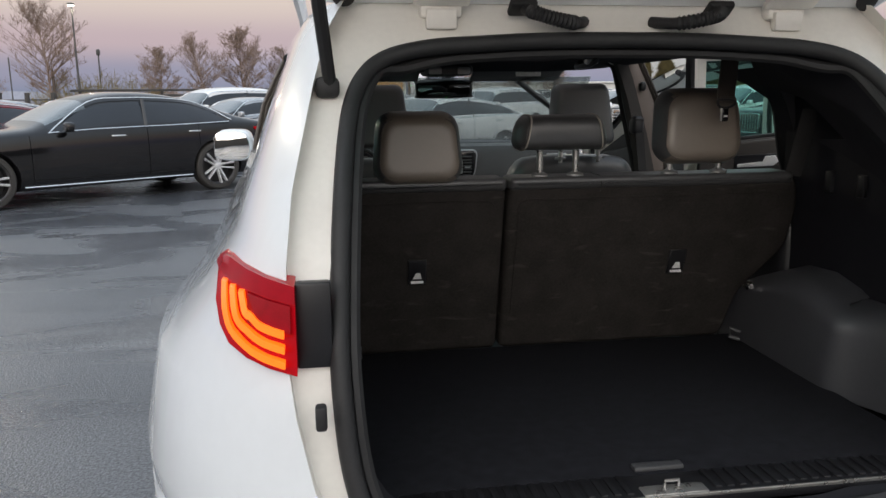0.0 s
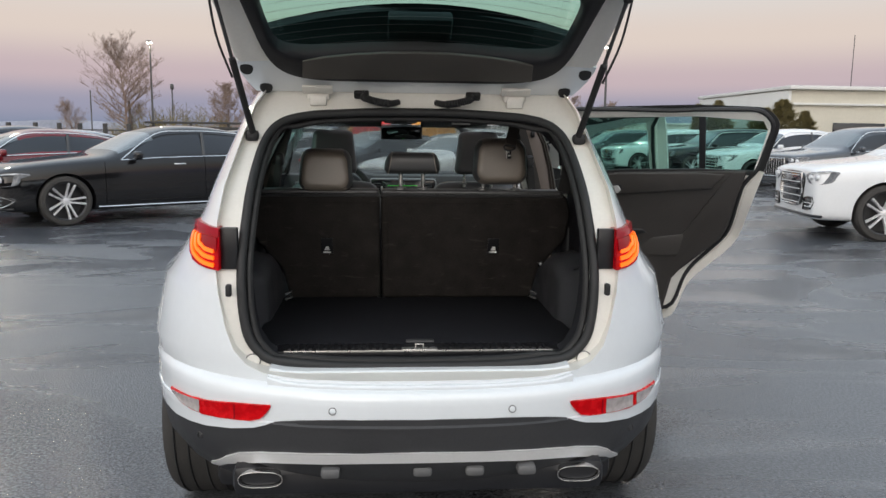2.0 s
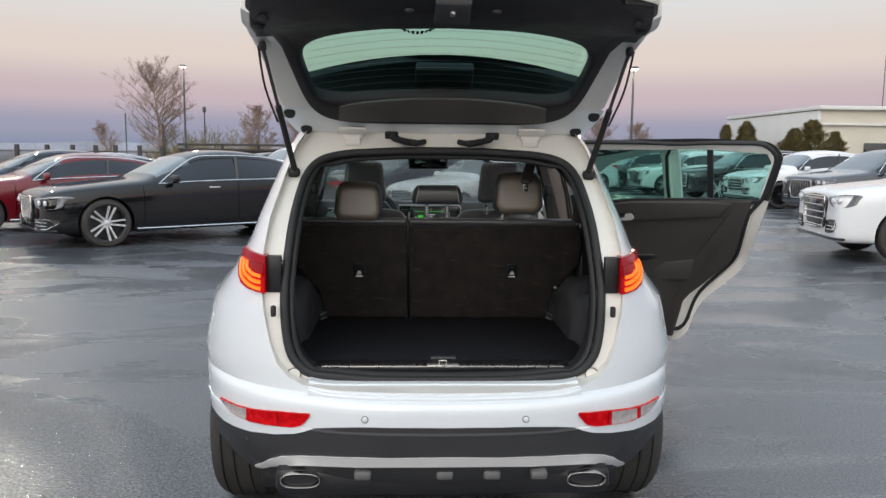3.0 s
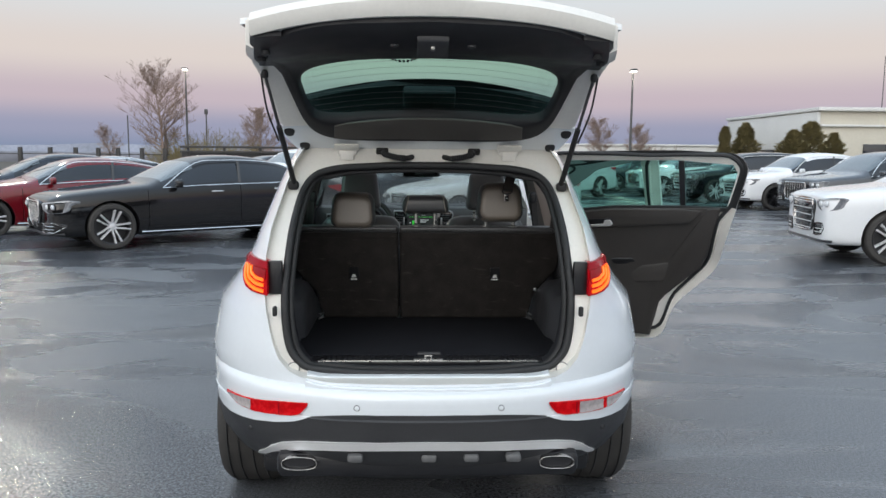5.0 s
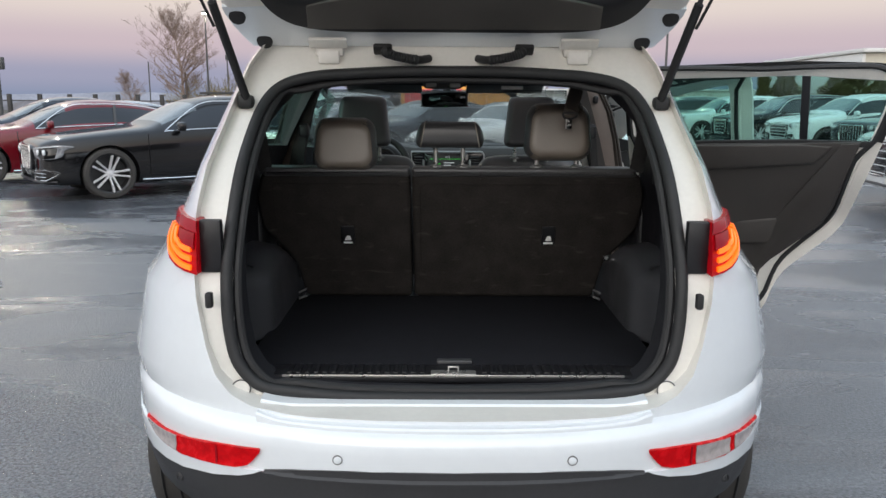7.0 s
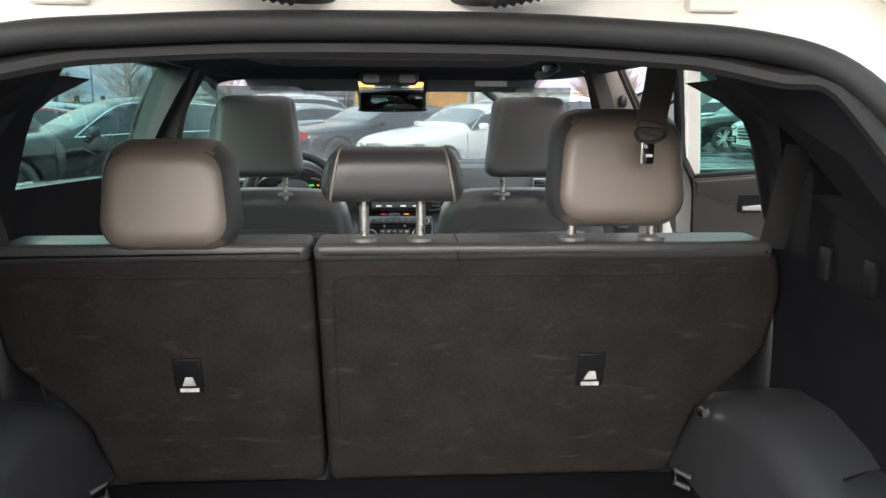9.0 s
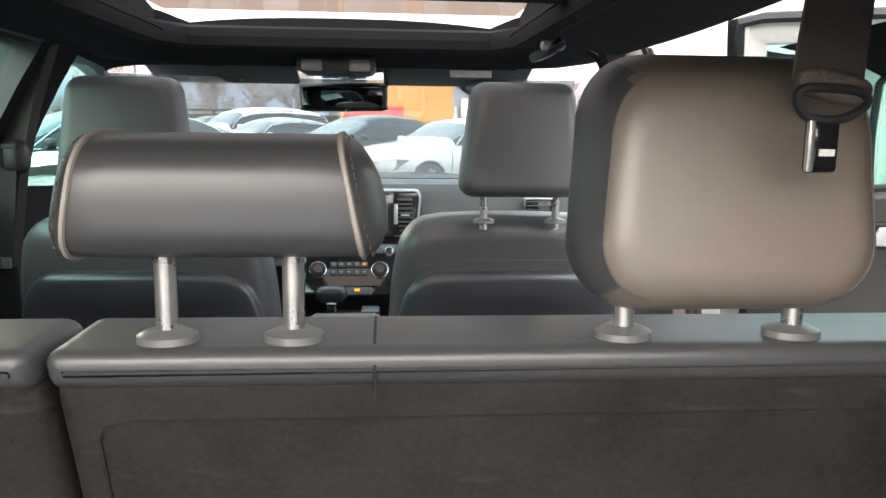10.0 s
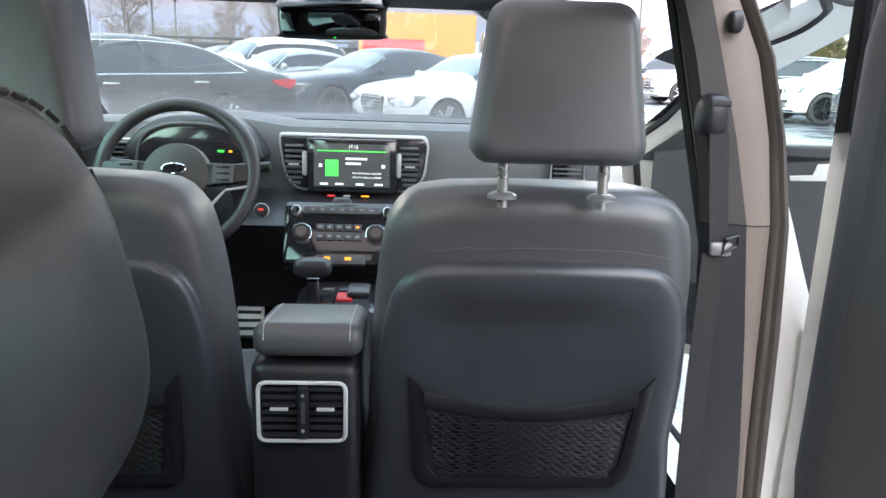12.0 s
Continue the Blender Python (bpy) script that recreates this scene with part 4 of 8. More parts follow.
loft([[gate(-0.60 + 1.2 * i / 14, s, -0.10) for i in range(15)] + [gate(0.60 - 1.2 * i / 14, s, -0.118) for i in range(15)] for s in (0.60, 0.70, 0.80)], True, bm)
part("outer_panel", bm, [WHITE], tg)
# rear window and the spoiler above it
bm = bmesh.new()
loft([[gate(-0.51 + 1.02 * i / 14, s, -0.030) for i in range(15)] + [gate(0.51 - 1.02 * i / 14, s, -0.034) for i in range(15)] for s in (0.15, 0.25, 0.35, 0.45, 0.52, 0.60, 0.68)], True, bm)
gp = part("rear_window", bm, [GLASS], tg, "green tinted rear window")
gp.visible_shadow = False
bm = bmesh.new()
loft([[gate(-0.50 + 1.0 * i / 12, s - 0.10 * (s / 0.27) * abs(i / 6 - 1) ** 2, -0.07 - 0.05 * min(1, s / 0.3)) for i in range(13)] + [gate(0.50 - 1.0 * i / 12, s - 0.10 * (s / 0.27) * abs(i / 6 - 1) ** 2, -0.10 - 0.05 * min(1, s / 0.3)) for i in range(13)] for s in (0.03, 0.12, 0.20, 0.27)], True, bm)
part("spoiler", bm, [LINING], tg, "dark roof spoiler over the rear window")
for k in range(11):
    s = 0.20 + 0.035 * k
    part("heater_wire", tube([gate(-0.46 + 0.92 * i / 14, s - 0.055 * (2 * i / 14 - 1) ** 2, -0.0285) for i in range(15)], 0.0005, None, 3), DOORTRIM, gp)
part("brake_lamp_housing", box(gate(0, 0.26, -0.06), (0.20, 0.10, 0.04), 0.01, None, 2, turned(-34, 0, 0)), LINING, tg)
# inner trim, a frame round the window
bm = bmesh.new()


TRIM_W = [(0.07, 0.455), (0.10, 0.470), (0.32, 0.498), (0.55, 0.528), (0.75, 0.530), (0.90, 0.515), (0.96, 0.50)]


def trim_ring(sc, dz):
    pts = []
    for i in range(64):
        t = 2 * math.pi * i / 64
        e_ = 0.30 + 0.14 * min(1, sc)
        cx, cs = math.copysign(abs(math.cos(t)) ** e_, math.cos(t)), math.copysign(abs(math.sin(t)) ** e_, math.sin(t))
        if sc == 0:
            s = 0.512 + 0.445 * cs
            x = lerp(TRIM_W, s) * cx
        else:
            x, s = 0.462 * cx, 0.395 + 0.165 * cs
            s -= 0.055 * (x / 0.46) ** 2
            x *= 0.97 + 0.10 * (s - 0.22) / 0.4
        pts.append((x, s))
    return [gate(x, s, dz) for x, s in pts] if dz is not None else pts


RO_, RI_ = trim_ring(0, None), trim_ring(1, None)
blend = lambda k, d: [gate(a[0] + (b[0] - a[0]) * k, a[1] + (b[1] - a[1]) * k, d) for a, b in zip(RO_, RI_)]
loft([blend(0, -0.012), blend(0, 0.006)] + [blend(k, 0.012) for k in (0.04, 0.15, 0.3, 0.45, 0.6, 0.75)] + [blend(0.88, 0.008), blend(0.96, -0.004), blend(1, -0.028)], False, bm)
part("inner_trim", bm, [GATETRIM], tg, "dark moulded inner trim round the window")
bm = slab([(-0.375, 0.092), (0.375, 0.092), (0.366, 0.180), (0.3, 0.198), (0.2, 0.214), (0.1, 0.223), (0, 0.226), (-0.1, 0.223), (-0.2, 0.214), (-0.3, 0.198), (-0.366, 0.180)], 0.010, 0.004, lambda a, b, d: gate(a, b, 0.007 + d))
part("upper_trim", bm, [GATETOP], tg, "dark grey upper trim panel")
part("latch_cover", slab([(-0.05, 0.78), (0.05, 0.78), (0.048, 0.90), (-0.048, 0.90)], 0.02, 0.006, lambda a, b, d: gate(a, b, 0.008 + d)), TRIM2, tg)
part("latch", box(gate(0, 0.85, 0.024), (0.014, 0.03, 0.014), 0.004), SATIN, tg)
for x in (-0.12, 0.12):
    part("trim_screw", lathe([(0.013, 0), (0.013, 0.006), (0.008, 0.009), (0, 0.009)], 16, None, Matrix.Translation(gate(x, 0.85, 0.012)) @ turned(180, 0, 0)), TRIM2, tg)
for sd in (-1, 1):
    for x, s in ((0.50, 0.025), (0.548, 0.128)):
        part("rubber_plug", lathe([(0.021, 0), (0.021, 0.004), (0.014, 0.007), (0, 0.007)], 20, None, Matrix.Translation(gate(sd * x, s, 0.002)) @ turned(124, 0, 0)), RUBBER, tg)
    for x, s in ((0.515, 0.84), (0.54, 0.78)):
        part("buffer", lathe([(0.016, 0), (0.014, 0.02), (0, 0.022)], 14, None, Matrix.Translation(gate(sd * x, s, -0.004)) @ turned(180, 0, 0)), RUBBER, tg)
    # hinges
    bm = box((sd * 0.33, 0.645, 1.488), (0.075, 0.03, 0.03), 0.006)
    box((sd * 0.33, 0.615, 1.505), (0.10, 0.035, 0.010), 0.003, bm, rot=turned(-34, 0, 0))
    box((sd * 0.33, 0.63, 1.470), (0.055, 0.02, 0.035), 0.004, bm)
    part("tailgate_hinge", bm, JAMB, suv, "white painted tailgate hinge")
    # wiring sleeves
    pth = smooth_path([(sd * 0.182, 0.615, 1.488), (sd * 0.172, 0.585, 1.478), (sd * 0.140, 0.580, 1.468), (sd * 0.095, 0.595, 1.462), (sd * 0.065, 0.64, 1.468)], 12)
    cs = part("cable_sleeve", tube(pth, [0.0135 if k % 2 and 8 < k < 36 else 0.0105 for k in range(len(pth))], None, 10), RUBBER, suv, "ribbed black cable sleeve")
    part("sleeve_boot", box((sd * 0.186, 0.618, 1.490), (0.05, 0.035, 0.014), 0.005, rot=turned(-34, 0, 0)), RUBBER, cs)
    # gas strut
    a, b = Vector((sd * 0.530, 0.535, 1.362)), Vector((sd * 0.575, 0.21, 1.748))
    m1 = a.lerp(b, 0.55)
    st = part("gas_strut", tube([a, m1], 0.011), RUBBER, suv, "black gas strut holding the tailgate")
    part("strut_rod", tube([m1, b], 0.006), TRIM2, st)
    part("strut_cable", tube(smooth_path([a.lerp(b, 0.42) + Vector((sd * 0.013, -0.01, 0)), a.lerp(b, 0.7) + Vector((sd * 0.024, -0.012, 0)), b + Vector((sd * 0.012, -0.005, 0))], 5), 0.004, None, 6), RUBBER, st)
    bm = box(a + Vector((sd * 0.004, 0.012, -0.01)), (0.04, 0.04, 0.035), 0.010)
    part("strut_mount", bm, RUBBER, st)
    part("strut_end", box(b, (0.022, 0.03, 0.03), 0.008), RUBBER, st)
# seller's round sticker on the window with lettering as bars
bm = bmesh.new()
for i in range(13):
    t = radians(-165 + 12.5 * i)
    p = gate(-0.095 + 0.066 * math.cos(t), 0.575 + 0.066 * math.sin(t), -0.026)
    box(p, (0.009 if i % 4 else 0.005, 0.012, 0.002), 0.0, bm, rot=turned(-34, 0, 0) @ turned(0, 0, math.degrees(t) + 90))
loft([[gate(-0.095 + k * math.cos(t), 0.575 + k * math.sin(t), -0.0265) for t in (2 * math.pi * i / 24 for i in range(24))] for k in (0.046, 0.003)], True, bm)
part("window_sticker", bm, GLOSSBLACK, tg, "dark round sticker with small lettering")

# ---- open right-hand doors ----
def door(name, hy, angle, poly, win, label, hinge_x=0.875, upright=0.0):
    """A door swung out about its front edge. Outlines of (distance behind the hinge, z)."""
    c, s = math.cos(radians(angle)), math.sin(radians(angle))

    def at(u, z, d):
        # u behind the hinge, d towards the cabin; the skin leans in above the belt
        x0 = side_x(hy - u, z) - d
        y0 = -u
        dx = x0 - hinge_x
        return Vector((hinge_x + dx * c - y0 * s, hy + dx * s + y0 * c, z))
    # a frame as a ring between outline and window
    cx, cz = sum(p[0] for p in win) / len(win), sum(p[1] for p in win) / len(win)

    def ray_hit(pl, a):
        best = None
        dx, dz = math.cos(a), math.sin(a)
        for (x1, z1), (x2, z2) in zip(pl, pl[1:] + pl[:1]):
            ex, ez = x2 - x1, z2 - z1
            den = dx * ez - dz * ex
            if abs(den) < 1e-9:
                continue
            t = ((x1 - cx) * ez - (z1 - cz) * ex) / den
            v = ((x1 - cx) * dz - (z1 - cz) * dx) / den
            if t > 0 and -1e-6 <= v <= 1 + 1e-6 and (best is None or t < best):
                best = t
        return cx + dx * (best or 0.1), cz + dz * (best or 0.1)
    u_end = max(p[0] for p in poly)
    ang = sorted([2 * math.pi * i / 72 - math.pi for i in range(72)] + [math.atan2(p[1] - cz, p[0] - cx) for p in list(poly) + list(win)])
    O = [ray_hit(poly, a) for a in ang]
    I = [ray_hit(win, a) for a in ang]
    mid = lambda k, off=0.0: [(o[0] + (i[0] - o[0]) * k, o[1] + (i[1] - o[1]) * k) for o, i in zip(O, I)]
    ring = lambda P, d: [at(u, z, d) for u, z in P]

    def shrink(P, m, top=None):
        # drawn in towards the window; another measure holds above the belt
        out = []
        for (u, z), (iu, iz) in zip(P, I):
            L = math.hypot(iu - u, iz - z)
            w_ = m if top is None else m + (top - m) * max(0, min(1, (z - 1.12) / 0.10))
            if upright and top is not None and u > u_end - 0.02 and z < 1.49:
                w_ = max(w_, m + upright - 0.046)
            k = min(0.9, w_ / max(L, 1e-6))
            out.append((u + (iu - u) * k, z + (iz - z) * k))
        return out
    bm = loft([ring(I, 0.02), ring(mid(0.5), 0.0), ring(O, 0.0), ring(O, 0.030), ring(shrink(O, 0.046, 0.020), 0.034), ring(shrink(O, 0.050, 0.023), 0.058), ring(mid(0.6), 0.058), ring(I, 0.05), ring(I, 0.02)], False)
    ob = part(name, bm, [JAMB], suv, label, 30)
    # rubber seal near the edge
    bm = tube(ring(shrink(O, 0.066, 0.026), 0.062), 0.0105, None, 6, True)
    part("door_seal", bm, RUBBER, ob)
    # inner trim below the belt
    return ob, at, O, I, shrink


RD = [(max(0.0, 2.12 - y), z) for y, z in fillet(REAR_DOOR, 0.07, 3)]
RW = [(0.07, 1.16), (0.33, 1.195), (0.70, 1.21), (0.955, 1.21), (1.005, 1.40), (0.985, 1.44), (0.70, 1.462), (0.07, 1.455)]
rear_door, rat, RO, RI, rshrink = door("rear_door", 2.12, 60, RD, RW, "open white rear door with dark inner trim")


def on_door(outline, at, depth, d0, name, material, ob, r=0.012, label=""):
    bm = slab(outline, depth, r, lambda a, b, d: at(a, b, d0 + d))
    return part(name, bm, material, ob, label)


# trim panels of the rear door, seen from inside (u behind the hinge)
on_door([(0.07, 0.45), (0.535, 0.45), (0.580, 0.645), (0.615, 0.690), (0.805, 0.865), (0.845, 0.94), (0.925, 1.215), (0.70, 1.205), (0.33, 1.19), (0.06, 1.155)], rat, 0.045, 0.045, "door_trim", DOORLOW, rear_door, 0.006, "dark moulded inner trim")
on_door([(0.41, 0.455), (0.530, 0.455), (0.575, 0.650), (0.610, 0.695), (0.800, 0.870), (0.840, 0.945), (0.920, 1.21), (0.86, 1.205), (0.70, 0.98), (0.54, 0.76)], rat, 0.051, 0.045, "rear_trim", DOORLOW, rear_door, 0.005)
on_door([(0.07, 1.045), (0.20, 1.062), (0.77, 1.125), (0.83, 1.195), (0.70, 1.20), (0.33, 1.185), (0.07, 1.15)], rat, 0.020, 0.083, "belt_trim", DOORTRIM, rear_door, 0.008)
on_door([(0.07, 0.70), (0.36, 0.745), (0.61, 0.768), (0.66, 0.83), (0.70, 0.900), (0.51, 0.870), (0.34, 0.842), (0.07, 0.80)], rat, 0.040, 0.080, "armrest", DOORTRIM, rear_door, 0.014, "grey padded armrest")
on_door([(0.10, 0.83), (0.40, 0.862), (0.46, 0.882), (0.44, 0.905), (0.10, 0.872)], rat, 0.050, 0.085, "grab_handle", TRIM, rear_door, 0.010)
on_door([(0.180, 1.064), (0.325, 1.076), (0.345, 1.10), (0.332, 1.130), (0.185, 1.118)], rat, 0.010, 0.098, "handle_recess", TRIM, rear_door, 0.004)
on_door([(0.195, 1.072), (0.318, 1.082), (0.334, 1.10), (0.322, 1.122), (0.288, 1.118), (0.280, 1.097), (0.195, 1.085)], rat, 0.014, 0.104, "door_handle", SILVER, rear_door, 0.005, "silver inner door handle")
on_door([(0.065, 1.142), (0.33, 1.178), (0.70, 1.193), (0.94, 1.195), (0.96, 1.218), (0.70, 1.219), (0.33, 1.204), (0.065, 1.169)], rat, 0.036, 0.040, "belt_seal", RUBBER, rear_door, 0.006)
on_door([(0.705, 1.20), (0.735, 1.20), (0.735, 1.46), (0.705, 1.46)], rat, 0.02, 0.022, "window_bar", TRIM, rear_door, 0.004)
bm = loft([[rat(u, z, 0.030) for u, z in RI], [rat(u, z, 0.034) for u, z in RI]])
g = part("window_pane", bm, TINT, rear_door, "green tinted window glass")
g.visible_shadow = False
on_door([(0.815, 0.945), (0.835, 0.95), (0.835, 0.975), (0.815, 0.97)], rat, 0.02, 0.055, "door_latch", TRIM, rear_door, 0.004)
# dark sash band round the window frame
def sash(at, O, shrink, low, m, ob, u_end=9.0):
    I2 = shrink(O, m)
    n = len(O)
    keep = [O[i][1] > low and O[i][0] < u_end for i in range(n)]
    i0 = next(i for i in range(n) if keep[i] and not keep[i - 1])
    ids = []
    i = i0
    while keep[i % n] and len(ids) < n:
        ids.append(i % n)
        i += 1
    rings = [[at(*O[i], -0.003), at(*O[i], 0.038), at(*I2[i], 0.044), at(*I2[i], -0.003)] for i in ids]
    part("upper_sash", loft(rings), RUBBER, ob, "black sash round the door window", 30)


sash(rat, RO, rshrink, 1.20, 0.031, rear_door)
# pale painted edge between the window and the sash
edge = rshrink(RO, 0.036)
k0 = next(i for i in range(len(edge)) if edge[i][1] > 1.19 and edge[i - 1][1] <= 1.19)
run = []
while edge[k0 % len(edge)][1] > 1.19:
    run.append(edge[k0 % len(edge)])
    k0 += 1
part("window_edge", tube([rat(u, z, 0.060) for u, z in run], 0.0062, None, 6), JAMB, rear_door, "pale painted window edge")

FRONT_LEAF = [(2.29, 0.40), (3.20, 0.40), (3.27, 0.55), (3.28, 1.06), (2.93, 1.325), (2.66, 1.452), (2.45, 1.498), (2.29, 1.505)]
FD = [(3.28 - y, z) for y, z in FRONT_LEAF]
FW = [(3.28 - y, z) for y, z in [(2.395, 1.125), (2.98, 1.10), (3.06, 1.11), (2.90, 1.262), (2.66, 1.393), (2.45, 1.445), (2.395, 1.452)]]
front_door, fat, FO, FI, fshrink = door("front_door", 3.28, 55, FD, FW, "open white front door with dark inner trim", upright=0.055)
on_door([(0.10, 0.45), (0.95, 0.45), (0.98, 1.14), (0.30, 1.09), (0.12, 1.05)], fat, 0.045, 0.045, "door_trim", TRIM2, front_door, 0.012, "dark moulded inner trim")
on_door([(0.10, 0.80), (0.95, 0.80), (0.90, 0.87), (0.12, 0.88)], fat, 0.04, 0.085, "armrest", TRIM, front_door, 0.014)
on_door([(0.46, 0.985), (0.63, 0.995), (0.655, 1.035), (0.64, 1.085), (0.47, 1.075)], fat, 0.012, 0.088, "handle_recess", TRIM, front_door, 0.006)
on_door([(0.50, 1.005), (0.60, 1.012), (0.622, 1.038), (0.606, 1.066), (0.565, 1.060), (0.555, 1.030), (0.50, 1.022)], fat, 0.016, 0.096, "door_handle", SILVER, front_door, 0.005, "silver inner door handle")
on_door([(0.10, 0.90), (0.96, 0.92), (0.96, 0.935), (0.10, 0.915)], fat, 0.010, 0.088, "trim_line", TRIM, front_door, 0.003)
on_door([(0.14, 0.50), (0.62, 0.50), (0.60, 0.66), (0.16, 0.68)], fat, 0.050, 0.085, "map_pocket", TRIM, front_door, 0.02)
on_door([(0.06, 1.02), (0.30, 1.03), (0.32, 1.15), (0.25, 1.16)], fat, 0.02, 0.045, "sail_panel", TRIM2, front_door, 0.006)
bm = loft([[fat(u, z, 0.030) for u, z in FI], [fat(u, z, 0.034) for u, z in FI]])
g = part("window_pane", bm, FRONTGLASS, front_door, "green tinted window glass")
g.visible_shadow = False
sash(fat, FO, fshrink, 1.13, 0.034, front_door, 0.975)


# door mirrors
def door_mirror(s, m):
    b = pillow(0.085, 0.075, 0.075, 0.6)
    bmesh.ops.transform(b, matrix=m, verts=b.verts)
    ob = part("door_mirror", b, WHITE, suv, "white door mirror")
    b = slab([(-0.075, -0.055), (0.06, -0.06), (0.078, -0.02), (0.07, 0.05), (0.03, 0.06), (-0.07, 0.05)], 0.006, 0.002, lambda a, c, d: m @ Vector((s * a, -0.077 + d, c)), None, 3, 3)
    part("mirror_glass", b, MIRROR, ob, "mirror glass")
    part("mirror_foot", box(m @ Vector((-s * 0.09, 0.0, -0.05)), (0.10, 0.05, 0.04), 0.015), TRIM, ob)


door_mirror(-1, Matrix.Translation((-0.965, 3.02, 1.125)) @ turned(0, 0, -8))
fm = fat(0.20, 1.10, -0.10)
door_mirror(1, Matrix.Translation(fm) @ turned(0, 0, 55))

# ---- fixed glass ----
def pane(name, poly, s, inset, material):
    bm = loft([[Vector((s * (side_x(y, z) - inset - k), y, z)) for y, z in ccw(list(poly))] for k in (0.0, 0.004)])
    ob = part(name, bm, material, suv, "green tinted window glass")
    ob.visible_shadow = False
    return ob


grow = lambda P, k: [tuple(p) for p in offset_ring(ccw(list(P)), -k)]
pane("side_window", grow(FRONT_WIN, 0.004), -1, 0.03, GLASS)
pane("side_window", grow(REAR_WIN, 0.004), -1, 0.03, TINT)
pane("quarter_window", grow(QUARTER_WIN, 0.004), -1, 0.03, TINT)
pane("quarter_window", grow(QUARTER_WIN, 0.004), 1, 0.03, TINT)
bm = bmesh.new()
loft([[Vector((w * k / 6, y + 0.02 - 0.13 * (k / 6) ** 2, z)) for k in range(-6, 7)] + [Vector((w * k / 6, y + 0.026 - 0.13 * (k / 6) ** 2, z + 0.002)) for k in range(6, -7, -1)] for y, z, w in ((3.50, 1.085, 0.78), (3.2, 1.195, 0.73), (2.9, 1.312, 0.67), (2.62, 1.42, 0.61))], True, bm)
ob = part("windscreen", bm, CLEAR, suv, "clear windscreen")
ob.visible_shadow = False
bm = box((0, 1.74, 1.565), (0.84, 1.26, 0.006), 0.002)
ob = part("glass_roof", bm, ROOFGLASS, suv, "tinted glass roof panel")
ob.visible_shadow = False
# frame round the glass roof, dark lining
bm = bmesh.new()
rp = [(-0.40, 1.12), (0.40, 1.12), (0.42, 1.2), (0.42, 2.25), (0.36, 2.36), (-0.36, 2.36), (-0.42, 2.25), (-0.42, 1.2)]
tube([Vector((x, y, 1.498)) for x, y in rp], 0.028, bm, 8, True)
part("roof_lining_frame", bm, HEADLINER, suv, "dark padded lining round the roof opening")
part("roof_cross_bar", box((0, 1.72, 1.52), (0.84, 0.09, 0.04), 0.015), HEADLINER, suv)
for s in (-1, 1):
    bm = tube([Vector((s * 0.60, y, z)) for y, z in ((0.95, 1.555), (1.0, 1.59), (1.3, 1.615), (2.2, 1.615), (2.45, 1.575), (2.5, 1.54))], 0.018, None, 8)
    part("roof_rail", bm, SILVER, suv, "silver roof rail")
SEAM = mat("seam_leather", (0.030, 0.028, 0.027), 0.6, 0, 0.1, 60)
SEAM2 = mat("headrest_seam", (0.085, 0.076, 0.067), 0.6, 0, 0.1, 60)
COLLAR = mat("grey_collar", (0.20, 0.20, 0.20), 0.35, 0.3, 0.1, 30)
SHELL = mat("seat_shell", (0.034, 0.0355, 0.041), 0.35, 0, 0.1, 6, 0.04, 1100, spec=0.8, rvar=0.05)


# ---- rear bench ----
def bench(name, outline, label):
    f = lambda a, b, d: Vector((a, lerp([(0.70, 1.085), (1.15, 0.955)], b) + d, b))
    ob = part(name, slab(fillet(outline, 0.022), 0.085, 0.016, f, None, 4), SEATBACK, suv, label)
    top = max(p[1] for p in outline)
    x0, x1 = min(p[0] for p in outline if p[1] > top - 0.05), max(p[0] for p in outline if p[1] > top - 0.05)
    x0, x1 = x0 + 0.004 * (x0 < -0.3), x1 - 0.010 * (x1 > 0.3)
    b = slab(fillet([(x0, top - 0.014), (x1, top - 0.014), (x1 - 0.006 * (x1 > 0.3), top + 0.017), (x0 + 0.006 * (x0 < -0.3), top + 0.017)], 0.018, 6), 0.104, 0.0145, lambda a, b, d: f(a, b, d - 0.007 - 0.0), None, 6)
    part("top_roll", b, LEATHER, ob, "dark leather top roll", 60)
    # stitched seams: under the roll, and round the carpet panel
    edge = [(x0 + 0.028, 0.80), (x0 + 0.026, top - 0.053), (x0 + 0.032, top - 0.042), (x0 + 0.05, top - 0.037)] + [(x0 + 0.05 + (x1 - x0 - 0.10) * i / 10, top - 0.037) for i in range(1, 11)] + [(x1 - 0.032, top - 0.042), (x1 - 0.026, top - 0.053)]
    part("panel_piping", tube([f(p[0], p[1], -0.0005) for p in edge], 0.0022, None, 5), SEATBACK, ob)
    if x1 > 0.3:
        part("roll_seam", tube([f(0.094, top - 0.020, -0.008), f(0.094, top + 0.004, -0.008), f(0.094, top + 0.0175, 0.010), f(0.094, top + 0.0175, 0.08)], 0.0012, None, 5), SEAM, ob)
    return ob, f


